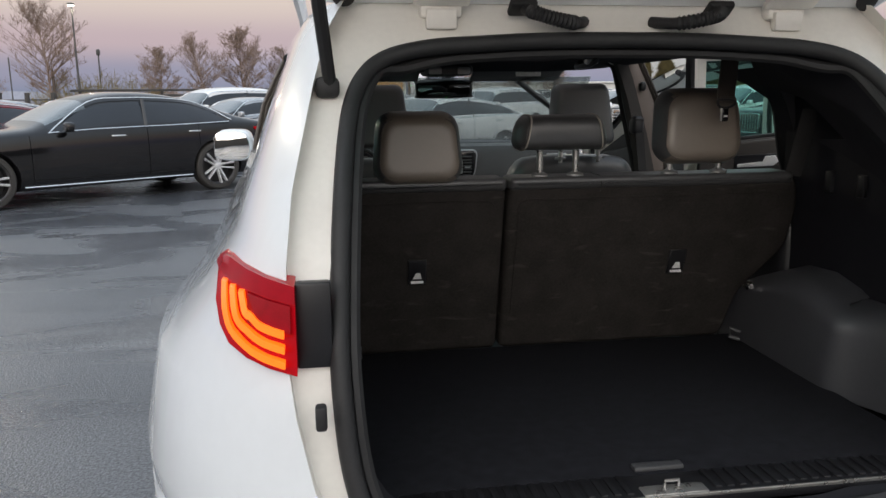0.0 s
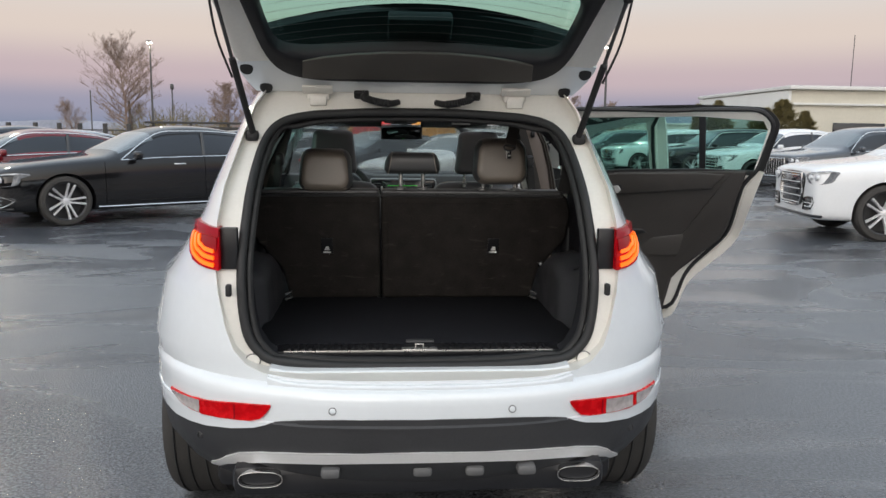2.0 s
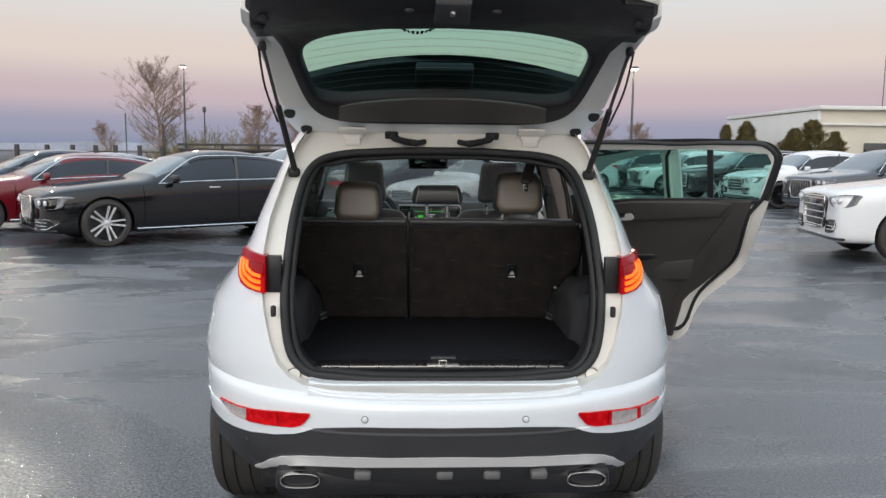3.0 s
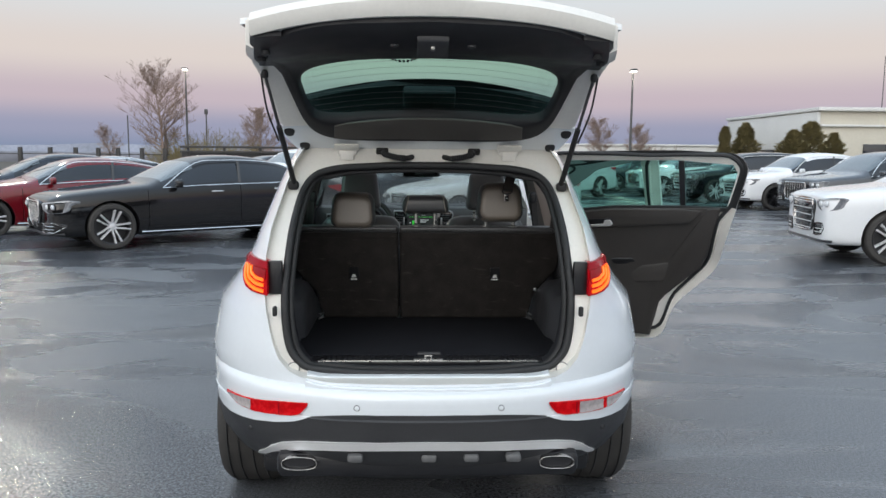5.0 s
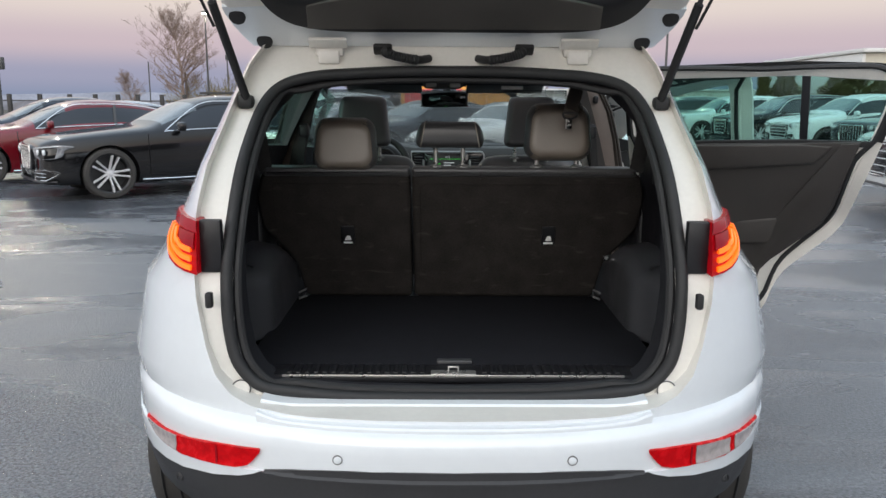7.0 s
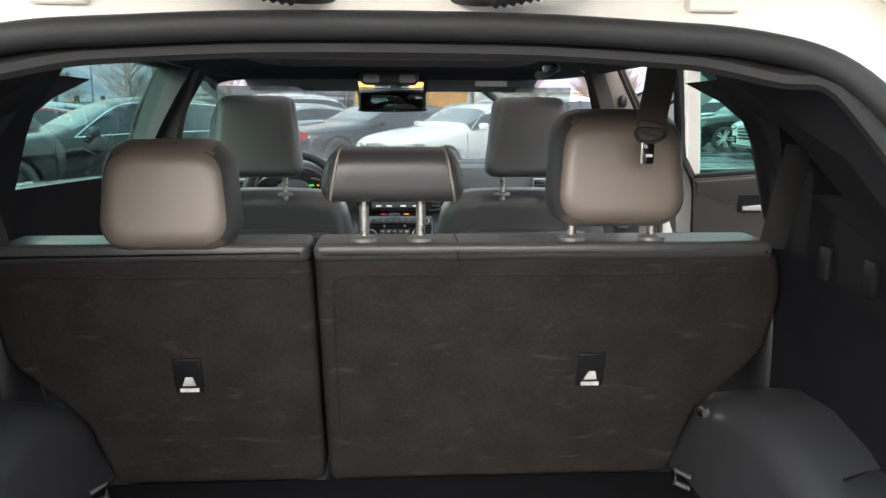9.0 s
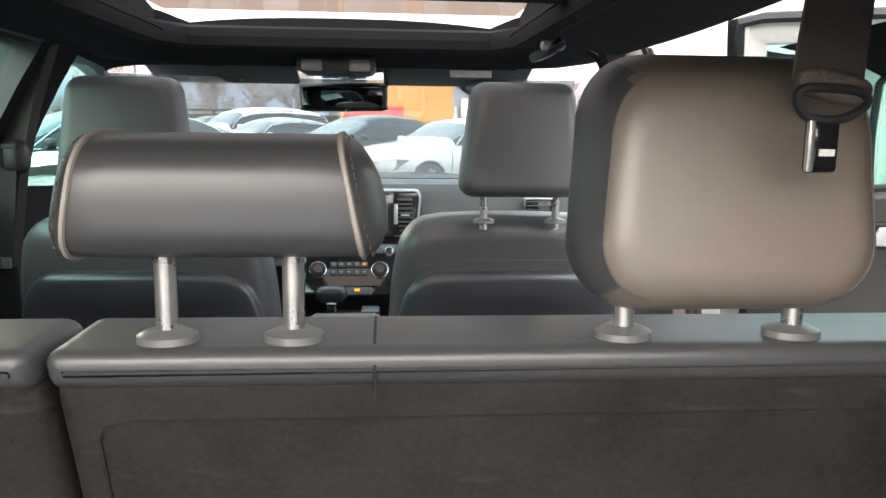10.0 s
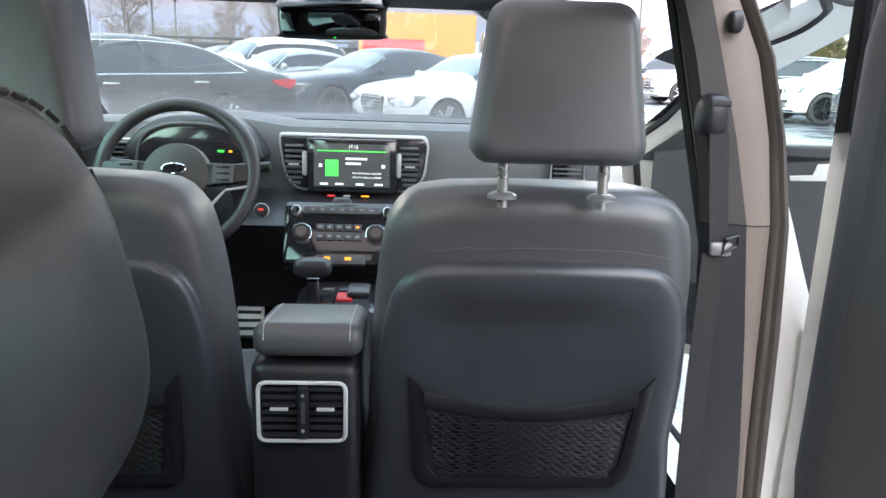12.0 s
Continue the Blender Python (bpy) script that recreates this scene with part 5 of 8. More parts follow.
left_back, bf = bench("rear_seat_back", [(-0.600, 1.135), (-0.130, 1.135), (-0.126, 0.70), (-0.49, 0.70), (-0.515, 0.83), (-0.615, 0.95), (-0.622, 1.06)], "narrow folding rear seat back, dark carpet and leather")
right_back, bf = bench("rear_seat_back", [(-0.124, 1.135), (0.600, 1.135), (0.622, 1.06), (0.615, 0.95), (0.515, 0.83), (0.49, 0.70), (-0.120, 0.70)], "wide folding rear seat back, dark carpet and leather")
for x, ob in ((-0.335, left_back), (0.322, right_back)):
    part("latch_bezel", slab([(x - 0.022, 0.893), (x + 0.022, 0.893), (x + 0.022, 0.957), (x - 0.022, 0.957)], 0.008, 0.003, lambda a, b, d: bf(a, b, -0.006 + d)), TRIM, ob)
    part("anchor_label", slab([(x - 0.011, 0.908), (x + 0.011, 0.908), (x + 0.007, 0.924), (x - 0.004, 0.924)], 0.003, 0.001, lambda a, b, d: bf(a, b, -0.009 + d)), mat_label, ob, "white label with a child seat sign")
    part("label_bar", box(bf(x, 0.9, -0.008), (0.03, 0.002, 0.006), 0), mat_label, ob)
# side bolsters of the bench
for sd in (-1, 1):
    part("side_bolster", moved(pillow(0.055, 0.13, 0.27, 0.55), sd * 0.655, 1.13, 0.84), TRIM, suv, "dark side bolster of the rear bench")
# cushions of the bench
for x0, x1 in ((-0.62, -0.13), (-0.12, 0.62)):
    part("seat_cushion", box(((x0 + x1) / 2, 1.38, 0.60), (x1 - x0, 0.55, 0.17), 0.05, None, 4), LEATHER, suv, "dark leather rear seat cushion")


def stitches(path, parent, name="stitching", step=0.0062, material=None):
    """Short thread dashes along a path."""
    bm, acc = bmesh.new(), 0.0
    for p, q in zip(path, path[1:]):
        d = q - p
        L = d.length
        t = step - acc
        while t < L:
            c = p + d * (t / L)
            u = d.normalized() * 0.0019
            tube([c - u, c + u], 0.00075, bm, 4)
            t += step
        acc = (acc + L) % step
    return part(name, bm, material or THREAD, parent)


THREAD = mat("sewing_thread", (0.13, 0.125, 0.12), 0.7, 0, 0.1, 60)


def posts(ob, pts, py, z0, zp, r=0.0075):
    for px in pts:
        part("post", tube([(px, py, zp - 0.01), (px, py, z0 + 0.03)], r, None, 14), SATIN, ob, "metal headrest post")
        part("post_collar", lathe([(0.021, 0), (0.0205, 0.005), (0.012, 0.009), (0, 0.009)], 24, None, Matrix.Translation((px, py, zp + 0.003)) @ Matrix.Diagonal((1, 0.85, 1, 1))), COLLAR, ob)


def headrest(x, z0, z1, wb, wt, y, material, parent, pst=(), depth=0.11, zp=1.14, py=None, lean=0.02, r=0.036, sewn=True, R0=0.030):
    """An upright padded headrest with sewn side panels: half widths at its foot and its top."""
    h, zc = z1 - z0, (z0 + z1) / 2
    base = [(-wb, z0), (wb, z0), (wt, z1), (-wt, z1)]

    def outl(ins, rad):
        return fillet([tuple(p) for p in offset_ring(base, ins)], rad, 8)

    def f(a, b, d):
        k = (b - z0) / h
        foot = 1 - (0.17 if sewn else 0.05) * max(0.0, (0.40 - k) / 0.40) ** 2 - (0.07 if sewn else 0.0) * max(0.0, (k - 0.55) / 0.45) ** 2
        return Vector((x + a * foot, y - depth / 2 + d + lean * (k - 0.5), b))
    rings = []
    q = 8
    for i in range(4):
        k = (0.12, 0.45, 0.75, 0.93)[i]
        o = outl(r * 0.9, max(0.006, R0 - 0.35 * r * 0.9))
        rings.append([f(p[0] * k, zc + (p[1] - zc) * k, 0.0) for p in o])
    for i in range(q + 1):
        t = math.pi / 2 * i / q
        ins = r * (1 - math.sin(t)) * 0.9
        rings.append([f(p[0], p[1], r * 1.6 * (1 - math.cos(t))) for p in outl(ins, max(0.006, R0 - 0.35 * ins))])
    for i in range(q + 1):
        t = math.pi / 2 * (1 - i / q)
        ins = r * (1 - math.sin(t)) * 0.9
        rings.append([f(p[0], p[1], depth - r * 0.9 * (1 - math.cos(t))) for p in outl(ins, max(0.006, R0 - 0.35 * ins))])
    hb = loft(rings)
    if sewn:
        # grey leather side panels round the back panel
        hb.faces.ensure_lookup_table()
        n_ = len(rings[0])
        for k, fc in enumerate(hb.faces[:n_ * (len(rings) - 1)]):
            c = fc.calc_center_median()
            fc.material_index = int(k // n_ >= 7 and abs(c.x - x) > 0.80 * (wb + (wt - wb) * (c.z - z0) / h) - 0.006)
    ob = part("headrest", hb, [material, LEATHER], parent, "padded leather headrest", 80)
    # the sewn seam between back panel and side panels
    if sewn:
        for sd in (-1, 1):
            side = sorted((p for p in rings[7] if sd * (p.x - x) > 0.7 * wt - 0.012), key=lambda p: p.z)
            part("seam", tube([p + Vector((0, -0.0004, 0)) for p in side], 0.0009, None, 5), SEAM2, ob)
        stitches([p + Vector((0, -0.0006, 0)) for p in [f(a, b, 0.0105) for a, b in outl(r * 0.62, 0.022)] if p.z > z1 - 0.04], ob)
    posts(ob, pst, py or y, z0, zp)
    return ob


def roll_headrest(x, z0, z1, w, y, material, parent, pst, depth, zp, py):
    """The low middle headrest: a roll with bulging, piped side panels."""
    hz, zc, e = (z1 - z0) / 2, (z0 + z1) / 2, w - 0.022
    sg = lambda v, k: math.copysign(abs(v) ** k, v)
    sec = lambda xx, k: [Vector((x + (xx - x) * (0.945 - 0.085 * k * sg(math.sin(t), 0.62)), y + depth * k * sg(math.cos(t), 0.62), zc + hz * k * sg(math.sin(t), 0.62))) for t in (2 * math.pi * j / 36 for j in range(36))]
    xs = [(-1, 0.0), (-0.96, 0.30), (-0.85, 0.55), (-0.62, 0.78), (-0.35, 0.92), (-0.1, 0.985), (0, 1.0)]
    rings = [sec(x - e + 0.022 * a, max(k, 0.02)) for a, k in xs] + [sec(x - e + 2 * e * i / 8, 1.0 + 0.006 * math.sin(math.pi * i / 8)) for i in range(1, 8)] + [sec(x + e - 0.022 * a, max(k, 0.02)) for a, k in reversed(xs)]
    ob = part("headrest", loft(rings), material, parent, "low padded middle headrest with light piping", 70)
    for sd in (-1, 1):
        part("piping", tube(sec(x + sd * e, 1.006), 0.0021, None, 6, True), PIPING, ob, "light piping")
        stitches([p for p in sec(x + sd * (e + 0.006), 0.992)], ob, material=SEAM2)
    posts(ob, pst, py, z0, zp)
    return ob


headrest(-0.334, 1.140, 1.305, 0.109, 0.094, 0.976, LEATHER2, left_back, (), 0.090, py=0.947, R0=0.040)
roll_headrest(-0.004, 1.214, 1.294, 0.111, 0.979, LEATHER, right_back, (-0.048, 0.038), 0.060, 1.149, 0.976)
headrest(0.336, 1.174, 1.352, 0.113, 0.098, 0.975, LEATHER2, right_back, (0.272, 0.398), 0.088, 1.149, 0.976, R0=0.043)


# ---- front seats ----
def front_seat(cx, label):
    m = lambda a, b, d: Vector((cx + a, lerp([(0.50, 2.06), (0.80, 1.985), (1.12, 1.925)], b) + d, b))
    root = part("front_seat", slab([(-0.240, 0.45), (0.240, 0.45), (0.256, 0.70), (0.250, 0.90), (0.238, 1.02), (0.214, 1.088), (0.14, 1.120), (-0.14, 1.120), (-0.214, 1.088), (-0.238, 1.02), (-0.250, 0.90), (-0.256, 0.70)], 0.16, 0.05, m, None, 5, 3, 0, True), LEATHER, suv, label)
    ss = lambda t: max(0.0, min(1.0, t)) ** 2 * (3 - 2 * max(0.0, min(1.0, t)))
    # a hollow for the knees of those behind
    knee = lambda a, b: 0.019 * ss((0.185 - abs(a)) / 0.07) * ss((0.975 - b) / 0.07) * ss((b - 0.70) / 0.12)
    # hard back shell below the roll
    part("back_shell", slab([(-0.230, 0.45), (0.230, 0.45), (0.243, 0.70), (0.238, 0.86), (0.222, 0.955), (0.185, 1.003), (0.12, 1.014), (-0.12, 1.014), (-0.185, 1.003), (-0.222, 0.955), (-0.238, 0.86), (-0.243, 0.70)], 0.05, 0.022, lambda a, b, d: m(a, b, -0.026 + d + (knee(a, b) if d < 0.02 else 0)), None, 4, 3, 0, True), SHELL, root, "dark moulded seat back")
    # net pocket: a flat moulded frame, a broad hem and cords
    edge_ = [(-0.192, 0.828), (-0.184, 0.70), (-0.179, 0.648), (-0.172, 0.626), (-0.155, 0.611), (-0.130, 0.607), (0.130, 0.607), (0.155, 0.611), (0.172, 0.626), (0.179, 0.648), (0.184, 0.70), (0.192, 0.828)]
    inner_ = [(-0.168, 0.800), (-0.162, 0.70), (-0.159, 0.658), (-0.154, 0.643), (-0.144, 0.632), (-0.126, 0.629), (0.126, 0.629), (0.144, 0.632), (0.154, 0.643), (0.159, 0.658), (0.162, 0.70), (0.168, 0.800)]
    e1, e2 = ([(p.x, p.z) for p in smooth_path([Vector((a, 0, b)) for a, b in P_], 5)] for P_ in (edge_, inner_))
    mp = lambda a, b, d: m(a, b, d - 0.016)
    part("pocket_frame", loft([[mp(a[0], a[1], -0.011), mp(a[0], a[1], -0.016), mp((a[0] + b[0]) / 2, (a[1] + b[1]) / 2, -0.019), mp(b[0], b[1], -0.016), mp(b[0], b[1], -0.011)] for a, b in zip(e1, e2)]), TRIM, root)
    bm = bmesh.new()
    top = lambda a: 0.798 - 0.030 * math.cos(a / 0.17 * math.pi / 2)
    loft([[mp(a, top(a) + 0.004, -0.017), mp(a, top(a) - 0.004, -0.0215), mp(a, top(a) - 0.020, -0.0215), mp(a, top(a) - 0.024, -0.017)] for a in [-0.168 + 0.336 * i / 14 for i in range(15)]], True, bm)
    part("pocket_hem", bm, TRIM, root)
    bm = bmesh.new()
    for k in range(22):
        # rows of lens-shaped meshes, every second one set over by half
        b0 = 0.634 + 0.0068 * k
        for d in (-1, 1):
            pts = []
            for i in range(67):
                a = -0.162 + 0.324 * i / 66
                b = b0 + d * 0.0034 * math.sin(math.pi * (i / 3.0 + 0.5 * (k % 2)))
                if b < top(a) - 0.020 and abs(a) < 0.142 + 0.15 * (b - 0.62):
                    pts.append(mp(a, b, -0.0165 - 0.0012 * d))
            if len(pts) > 2:
                tube(pts, 0.0013, bm, 3)
    part("pocket_net", bm, RUBBER, root, "black elastic net pocket")
    part("cushion", box((cx, 2.33, 0.55), (0.50, 0.54, 0.16), 0.06, None, 4), LEATHER, root)
    headrest(cx, 1.166, 1.380, 0.125, 0.095, 1.905, LEATHER, root, (cx - 0.07, cx + 0.07), 0.095, 1.112, None, 0.02, 0.026, False)
    stitches([m(a, b, -0.004) for a, b in ((-0.20, 1.022), (-0.12, 1.034), (0, 1.036), (0.12, 1.034), (0.20, 1.022))], root)
    return root


front_seat(0.362, "dark leather front passenger seat with net pocket")
front_seat(-0.368, "dark leather driver's seat with net pocket")

# ---- centre console ----
part("console", box((0.010, 2.40, 0.56), (0.17, 0.80, 0.34), 0.03, None, 3), TRIM, suv, "dark centre console")
part("console_rear", box((0.010, 2.07, 0.625), (0.166, 0.24, 0.44), 0.022, None, 4), TRIM, suv)
part("armrest_lid", box((0.016, 2.045, 0.868), (0.166, 0.205, 0.052), 0.020, None, 5, turned(-9, 0, 0)), LEATHER, suv, "leather covered armrest lid")
for x in (-0.048, 0.080):
    part("lid_seam", tube(smooth_path([(x, 1.941, 0.886), (x, 1.950, 0.9035), (x, 1.97, 0.9065), (x, 2.08, 0.8893), (x, 2.135, 0.880)], 4), 0.0011, None, 5), mat_grey, suv, "light seam of the armrest lid")
vent = part("rear_air_vent", box((0.008, 1.954, 0.770), (0.136, 0.02, 0.098), 0.009), GLOSSBLACK, suv, "rear air vent with silver frame")
part("vent_frame", tube([Vector((0.008 + x, 1.942, 0.770 + z)) for x, z in fillet([(-0.066, -0.048), (0.066, -0.048), (0.066, 0.048), (-0.066, 0.048)], 0.014, 6)], 0.0034, None, 6, True), SILVER, vent, "silver frame")
part("vent_divider", box((0.010, 1.941, 0.770), (0.017, 0.012, 0.086), 0.003), TRIM, vent)
part("vent_wheel", box((0.010, 1.9345, 0.772), (0.006, 0.004, 0.036), 0.002), TRIM2, vent)
for z in (0.800, 0.742):
    part("vent_sign", lathe([(0.0028, 0), (0.0028, 0.001), (0, 0.001)], 10, None, Matrix.Translation((0.010, 1.9352, z)) @ turned(90, 0, 0)), mat_grey, vent)
for s in (-1, 1):
    for k in range(7):
        part("vent_slat", box((0.009 + s * 0.035, 1.942, 0.733 + 0.0125 * k), (0.051, 0.010, 0.0026), 0.001, rot=turned(18, 0, 0)), TRIM, vent)
    part("vent_tab", box((0.009 + s * 0.035, 1.937, 0.777), (0.027, 0.006, 0.0045), 0.001), SILVER, vent)

# ---- dashboard ----
prof = [(3.62, 1.055), (3.40, 1.092), (3.25, 1.098), (3.175, 1.088), (3.15, 1.05), (3.150, 0.905), (3.12, 0.885), (2.98, 0.868), (2.93, 0.84), (2.95, 0.78), (3.10, 0.55), (3.60, 0.45)]
bm = bmesh.new()
xs = [-0.78 + 1.56 * i / 26 for i in range(27)]
loft([[Vector((x, y - 0.10 * max(0, abs(x) - 0.35) ** 2, z + (0.025 if -0.62 < x < -0.2 and z > 1.0 else 0) * math.sin((x + 0.62) / 0.42 * math.pi))) for y, z in prof] for x in xs], True, bm)
for f in bm.faces:
    f.material_index = int(f.calc_center_median().z < 0.902)
dash = part("dashboard", bm, [TRIM2, TRIM], suv, "dark grey dashboard with lit screen")
# screen group
SY = 3.14
part("centre_bezel", slab(fillet([(-0.208, 1.074), (0.222, 1.074), (0.234, 1.05), (0.224, 0.955), (0.192, 0.905), (-0.160, 0.905), (-0.196, 0.955), (-0.210, 1.05)], 0.03, 4), 0.03, 0.005, lambda a, b, d: Vector((a, SY - 0.012 + d, b)), None, 3), DASHSILVER, dash, "silver rimmed vent and screen surround")
part("bezel_face", slab(fillet([(-0.201, 1.067), (0.215, 1.067), (0.226, 1.048), (0.217, 0.958), (0.188, 0.912), (-0.156, 0.912), (-0.189, 0.958), (-0.203, 1.048)], 0.027, 4), 0.01, 0.003, lambda a, b, d: Vector((a, SY - 0.017 + d, b)), None, 2), GLOSSBLACK, dash)
part("screen_frame", box((0.006, SY - 0.022, 0.984), (0.262, 0.02, 0.158), 0.006), GLOSSBLACK, dash)
part("screen", box((0.006, SY - 0.0335, 0.986), (0.222, 0.003, 0.126), 0.001), mat_screen, dash, "lit display showing the radio")


def text(body, size, at, material, parent, name="lettering", rx=90, rz=0):
    cu = bpy.data.curves.new(name, 'FONT')
    cu.body, cu.size, cu.extrude, cu.align_x, cu.align_y = body, size, 0.0004, 'CENTER', 'CENTER'
    tmp = bpy.data.objects.new("temp", cu)
    scene.collection.objects.link(tmp)
    bpy.context.view_layer.update()
    me = bpy.data.meshes.new_from_object(tmp.evaluated_get(bpy.context.evaluated_depsgraph_get()))
    bpy.data.objects.remove(tmp)
    bpy.data.curves.remove(cu)
    ob = new(name, me)
    me.materials.clear()
    me.materials.append(material)
    ob.parent = parent
    ob.matrix_basis = Matrix.Translation(at) @ turned(rx, 0, rz)
    return ob


FY = SY - 0.0362
part("radio_line", box((0.006, FY, 1.028), (0.200, 0.002, 0.0025), 0), mat_green, dash)
part("radio_icon", box((-0.052, FY, 0.978), (0.038, 0.002, 0.048), 0.002), mat_green, dash, "bright green radio symbol")
text("17:13", 0.013, (0.01, FY, 1.040), mat_white, dash, "clock")
for w, z in ((0.062, 1.006), (0.044, 0.992)):
    part("station_line", box((-0.012 + w / 2, FY, z), (w, 0.002, 0.006), 0), mat_white, dash)
text("No information available", 0.0085, (0.050, FY, 0.964), mat_white, dash)
text("No information available", 0.0085, (0.050, FY, 0.952), mat_white, dash)
for x in (-0.085, 0.098):
    part("skip_sign", box((x, FY, 0.985), (0.010, 0.002, 0.010), 0.001), mat_white, dash)
for x in (-0.075, -0.03, 0.03, 0.085):
    part("screen_button", box((x, FY, 0.931), (0.024, 0.002, 0.006), 0.001), mat_white, dash)
for s in (-1, 1):
    for k in range(8):
        part("vent_slat", box((s * 0.168 + 0.006, SY - 0.020, 0.930 + 0.0155 * k), (0.054 - 0.02 * max(0, (2 - k)) / 2, 0.012, 0.005), 0.0015, rot=turned(25, 0, 0)), TRIM2, dash)
    part("vent_tab", box((s * 0.170 + 0.006, SY - 0.029, 0.985), (0.030, 0.005, 0.006), 0.001), DASHSILVER, dash)
    part("bezel_clip", box((s * 0.138 + 0.006, SY - 0.024, 0.988), (0.014, 0.022, 0.072), 0.006), DASHSILVER, dash)
    part("side_vent", box((s * 0.645, SY - 0.02, 1.0), (0.10, 0.03, 0.09), 0.01), GLOSSBLACK, dash)
    part("side_vent_frame", tube([Vector((s * 0.645 + a, SY - 0.036, 1.0 + b)) for a, b in ((-0.05, -0.045), (0.05, -0.045), (0.05, 0.045), (-0.05, 0.045))], 0.006, None, 6, True), DASHSILVER, dash)
    for k in range(6):
        part("vent_slat", box((s * 0.645, SY - 0.036, 0.965 + 0.014 * k), (0.085, 0.012, 0.004), 0.001), TRIM2, dash)
# control stack, leaning back
stack = turned(-32, 0, 0)
SM = Matrix.Translation((0.0, 2.80, 0.855)) @ stack


def on_stack(x, y, z, s, r, material, name, label=""):
    return part(name, box(SM @ Vector((x, y, z)), s, r, None, 2, stack), material, dash, label)


on_stack(0, 0.06, 0.0, (0.30, 0.12, 0.175), 0.015, GLOSSBLACK, "control_panel", "gloss black climate control panel")
on_stack(0, -0.004, 0.058, (0.20, 0.012, 0.020), 0.003, TRIM2, "media_keys")
for i in range(7):
    on_stack(-0.075 + 0.025 * i, -0.012, 0.058, (0.010, 0.002, 0.002), 0, mat_grey, "key_sign")
for s in (-1, 1):
    on_stack(s * 0.122, -0.008, 0.055, (0.012, 0.02, 0.02), 0.005, TRIM, "small_knob")
    for nm, prof2, ma in (("climate_knob", [(0.025, 0), (0.025, 0.012), (0.021, 0.016), (0.0195, 0.016), (0.0185, 0.020), (0, 0.020)], TRIM), ("knob_ring", [(0.0265, 0), (0.0265, 0.009), (0.0245, 0.010), (0.0245, 0.0)], CHROME), ("knob_face", [(0.014, 0.019), (0.014, 0.0215), (0, 0.0215)], GLOSSBLACK)):
        part(nm, lathe(prof2, 28, None, SM @ Matrix.Translation((s * 0.095 - 0.006, 0.0, -0.006)) @ turned(90, 0, 0)), ma, dash)
    part("small_knob_ring", lathe([(0.013, 0), (0.013, 0.012), (0.010, 0.014), (0.010, 0)], 18, None, SM @ Matrix.Translation((s * 0.118, 0.0, 0.056)) @ turned(90, 0, 0)), DASHSILVER, dash)
for i in range(5):
    for j in range(2):
        k = on_stack(-0.054 + 0.024 * i, -0.003, 0.012 - 0.026 * j, (0.021, 0.008, 0.018), 0.002, TRIM2, "climate_key")
        on_stack(-0.054 + 0.024 * i, -0.008, 0.012 - 0.026 * j, (0.009, 0.002, 0.004), 0, mat_amber if (i, j) == (4, 0) else mat_grey, "key_sign")
on_stack(0.0, 0.0, -0.076, (0.13, 0.02, 0.026), 0.004, TRIM2, "seat_heat_keys")
for x in (-0.033, 0.02):
    on_stack(x, -0.011, -0.074, (0.016, 0.002, 0.008), 0, mat_amber, "seat_heat_sign", "lit amber sign")
part("hazard_switch", slab([(-0.03, 0.0), (0.03, 0.0), (0.02, 0.02), (-0.02, 0.02)], 0.02, 0.003, lambda a, b, d: Vector((a - 0.008, 2.90 + d, 0.905 + b))), TRIM2, dash)
part("start_button", lathe([(0.018, 0), (0.018, 0.01), (0.013, 0.012), (0, 0.011)], 22, None, Matrix.Translation((-0.215, 2.87, 0.893)) @ turned(75, 0, 0)), TRIM, dash, "round start button")
part("start_ring", lathe([(0.0205, 0), (0.0205, 0.008), (0.0185, 0.009), (0.0185, 0)], 22, None, Matrix.Translation((-0.215, 2.87, 0.893)) @ turned(75, 0, 0)), DASHSILVER, dash)
part("start_light", box((-0.215, 2.857, 0.899), (0.014, 0.003, 0.005), 0.001), mat_red, dash)
for x, ma in ((-0.055, mat_red), (-0.01, mat_grey), (0.045, mat_amber)):
    part("warning_sign", box((x, 3.115, 0.894), (0.022, 0.003, 0.004), 0), ma, dash)
# instrument cluster
part("cluster_hood", slab([(-0.60, 0.99), (-0.26, 0.99), (-0.27, 1.07), (-0.34, 1.115), (-0.43, 1.125), (-0.52, 1.115), (-0.59, 1.07)], 0.16, 0.02, lambda a, b, d: Vector((a, 3.02 + d, b)), None, 4, 3), TRIM, dash, "hooded instrument cluster")
part("cluster_rim", tube(smooth_path([Vector((a, 3.015, b)) for a, b in ((-0.58, 1.0), (-0.565, 1.06), (-0.51, 1.095), (-0.43, 1.103), (-0.35, 1.095), (-0.30, 1.06), (-0.285, 1.0))], 5), 0.005, None, 6), TRIM2, dash)
part("cluster_glass", slab([(-0.57, 1.0), (-0.295, 1.0), (-0.31, 1.055), (-0.36, 1.087), (-0.43, 1.095), (-0.50, 1.087), (-0.555, 1.055)], 0.01, 0.003, lambda a, b, d: Vector((a, 3.012 + d, b)), None, 2, 3), GLOSSBLACK, dash)
part("cluster_lamp", box((-0.348, 3.008, 1.03), (0.018, 0.004, 0.006), 0.001), mat_green, dash, "green telltale")
part("cluster_lamp", box((-0.322, 3.008, 1.03), (0.010, 0.004, 0.006), 0.001), mat_amber, dash, "amber telltale")
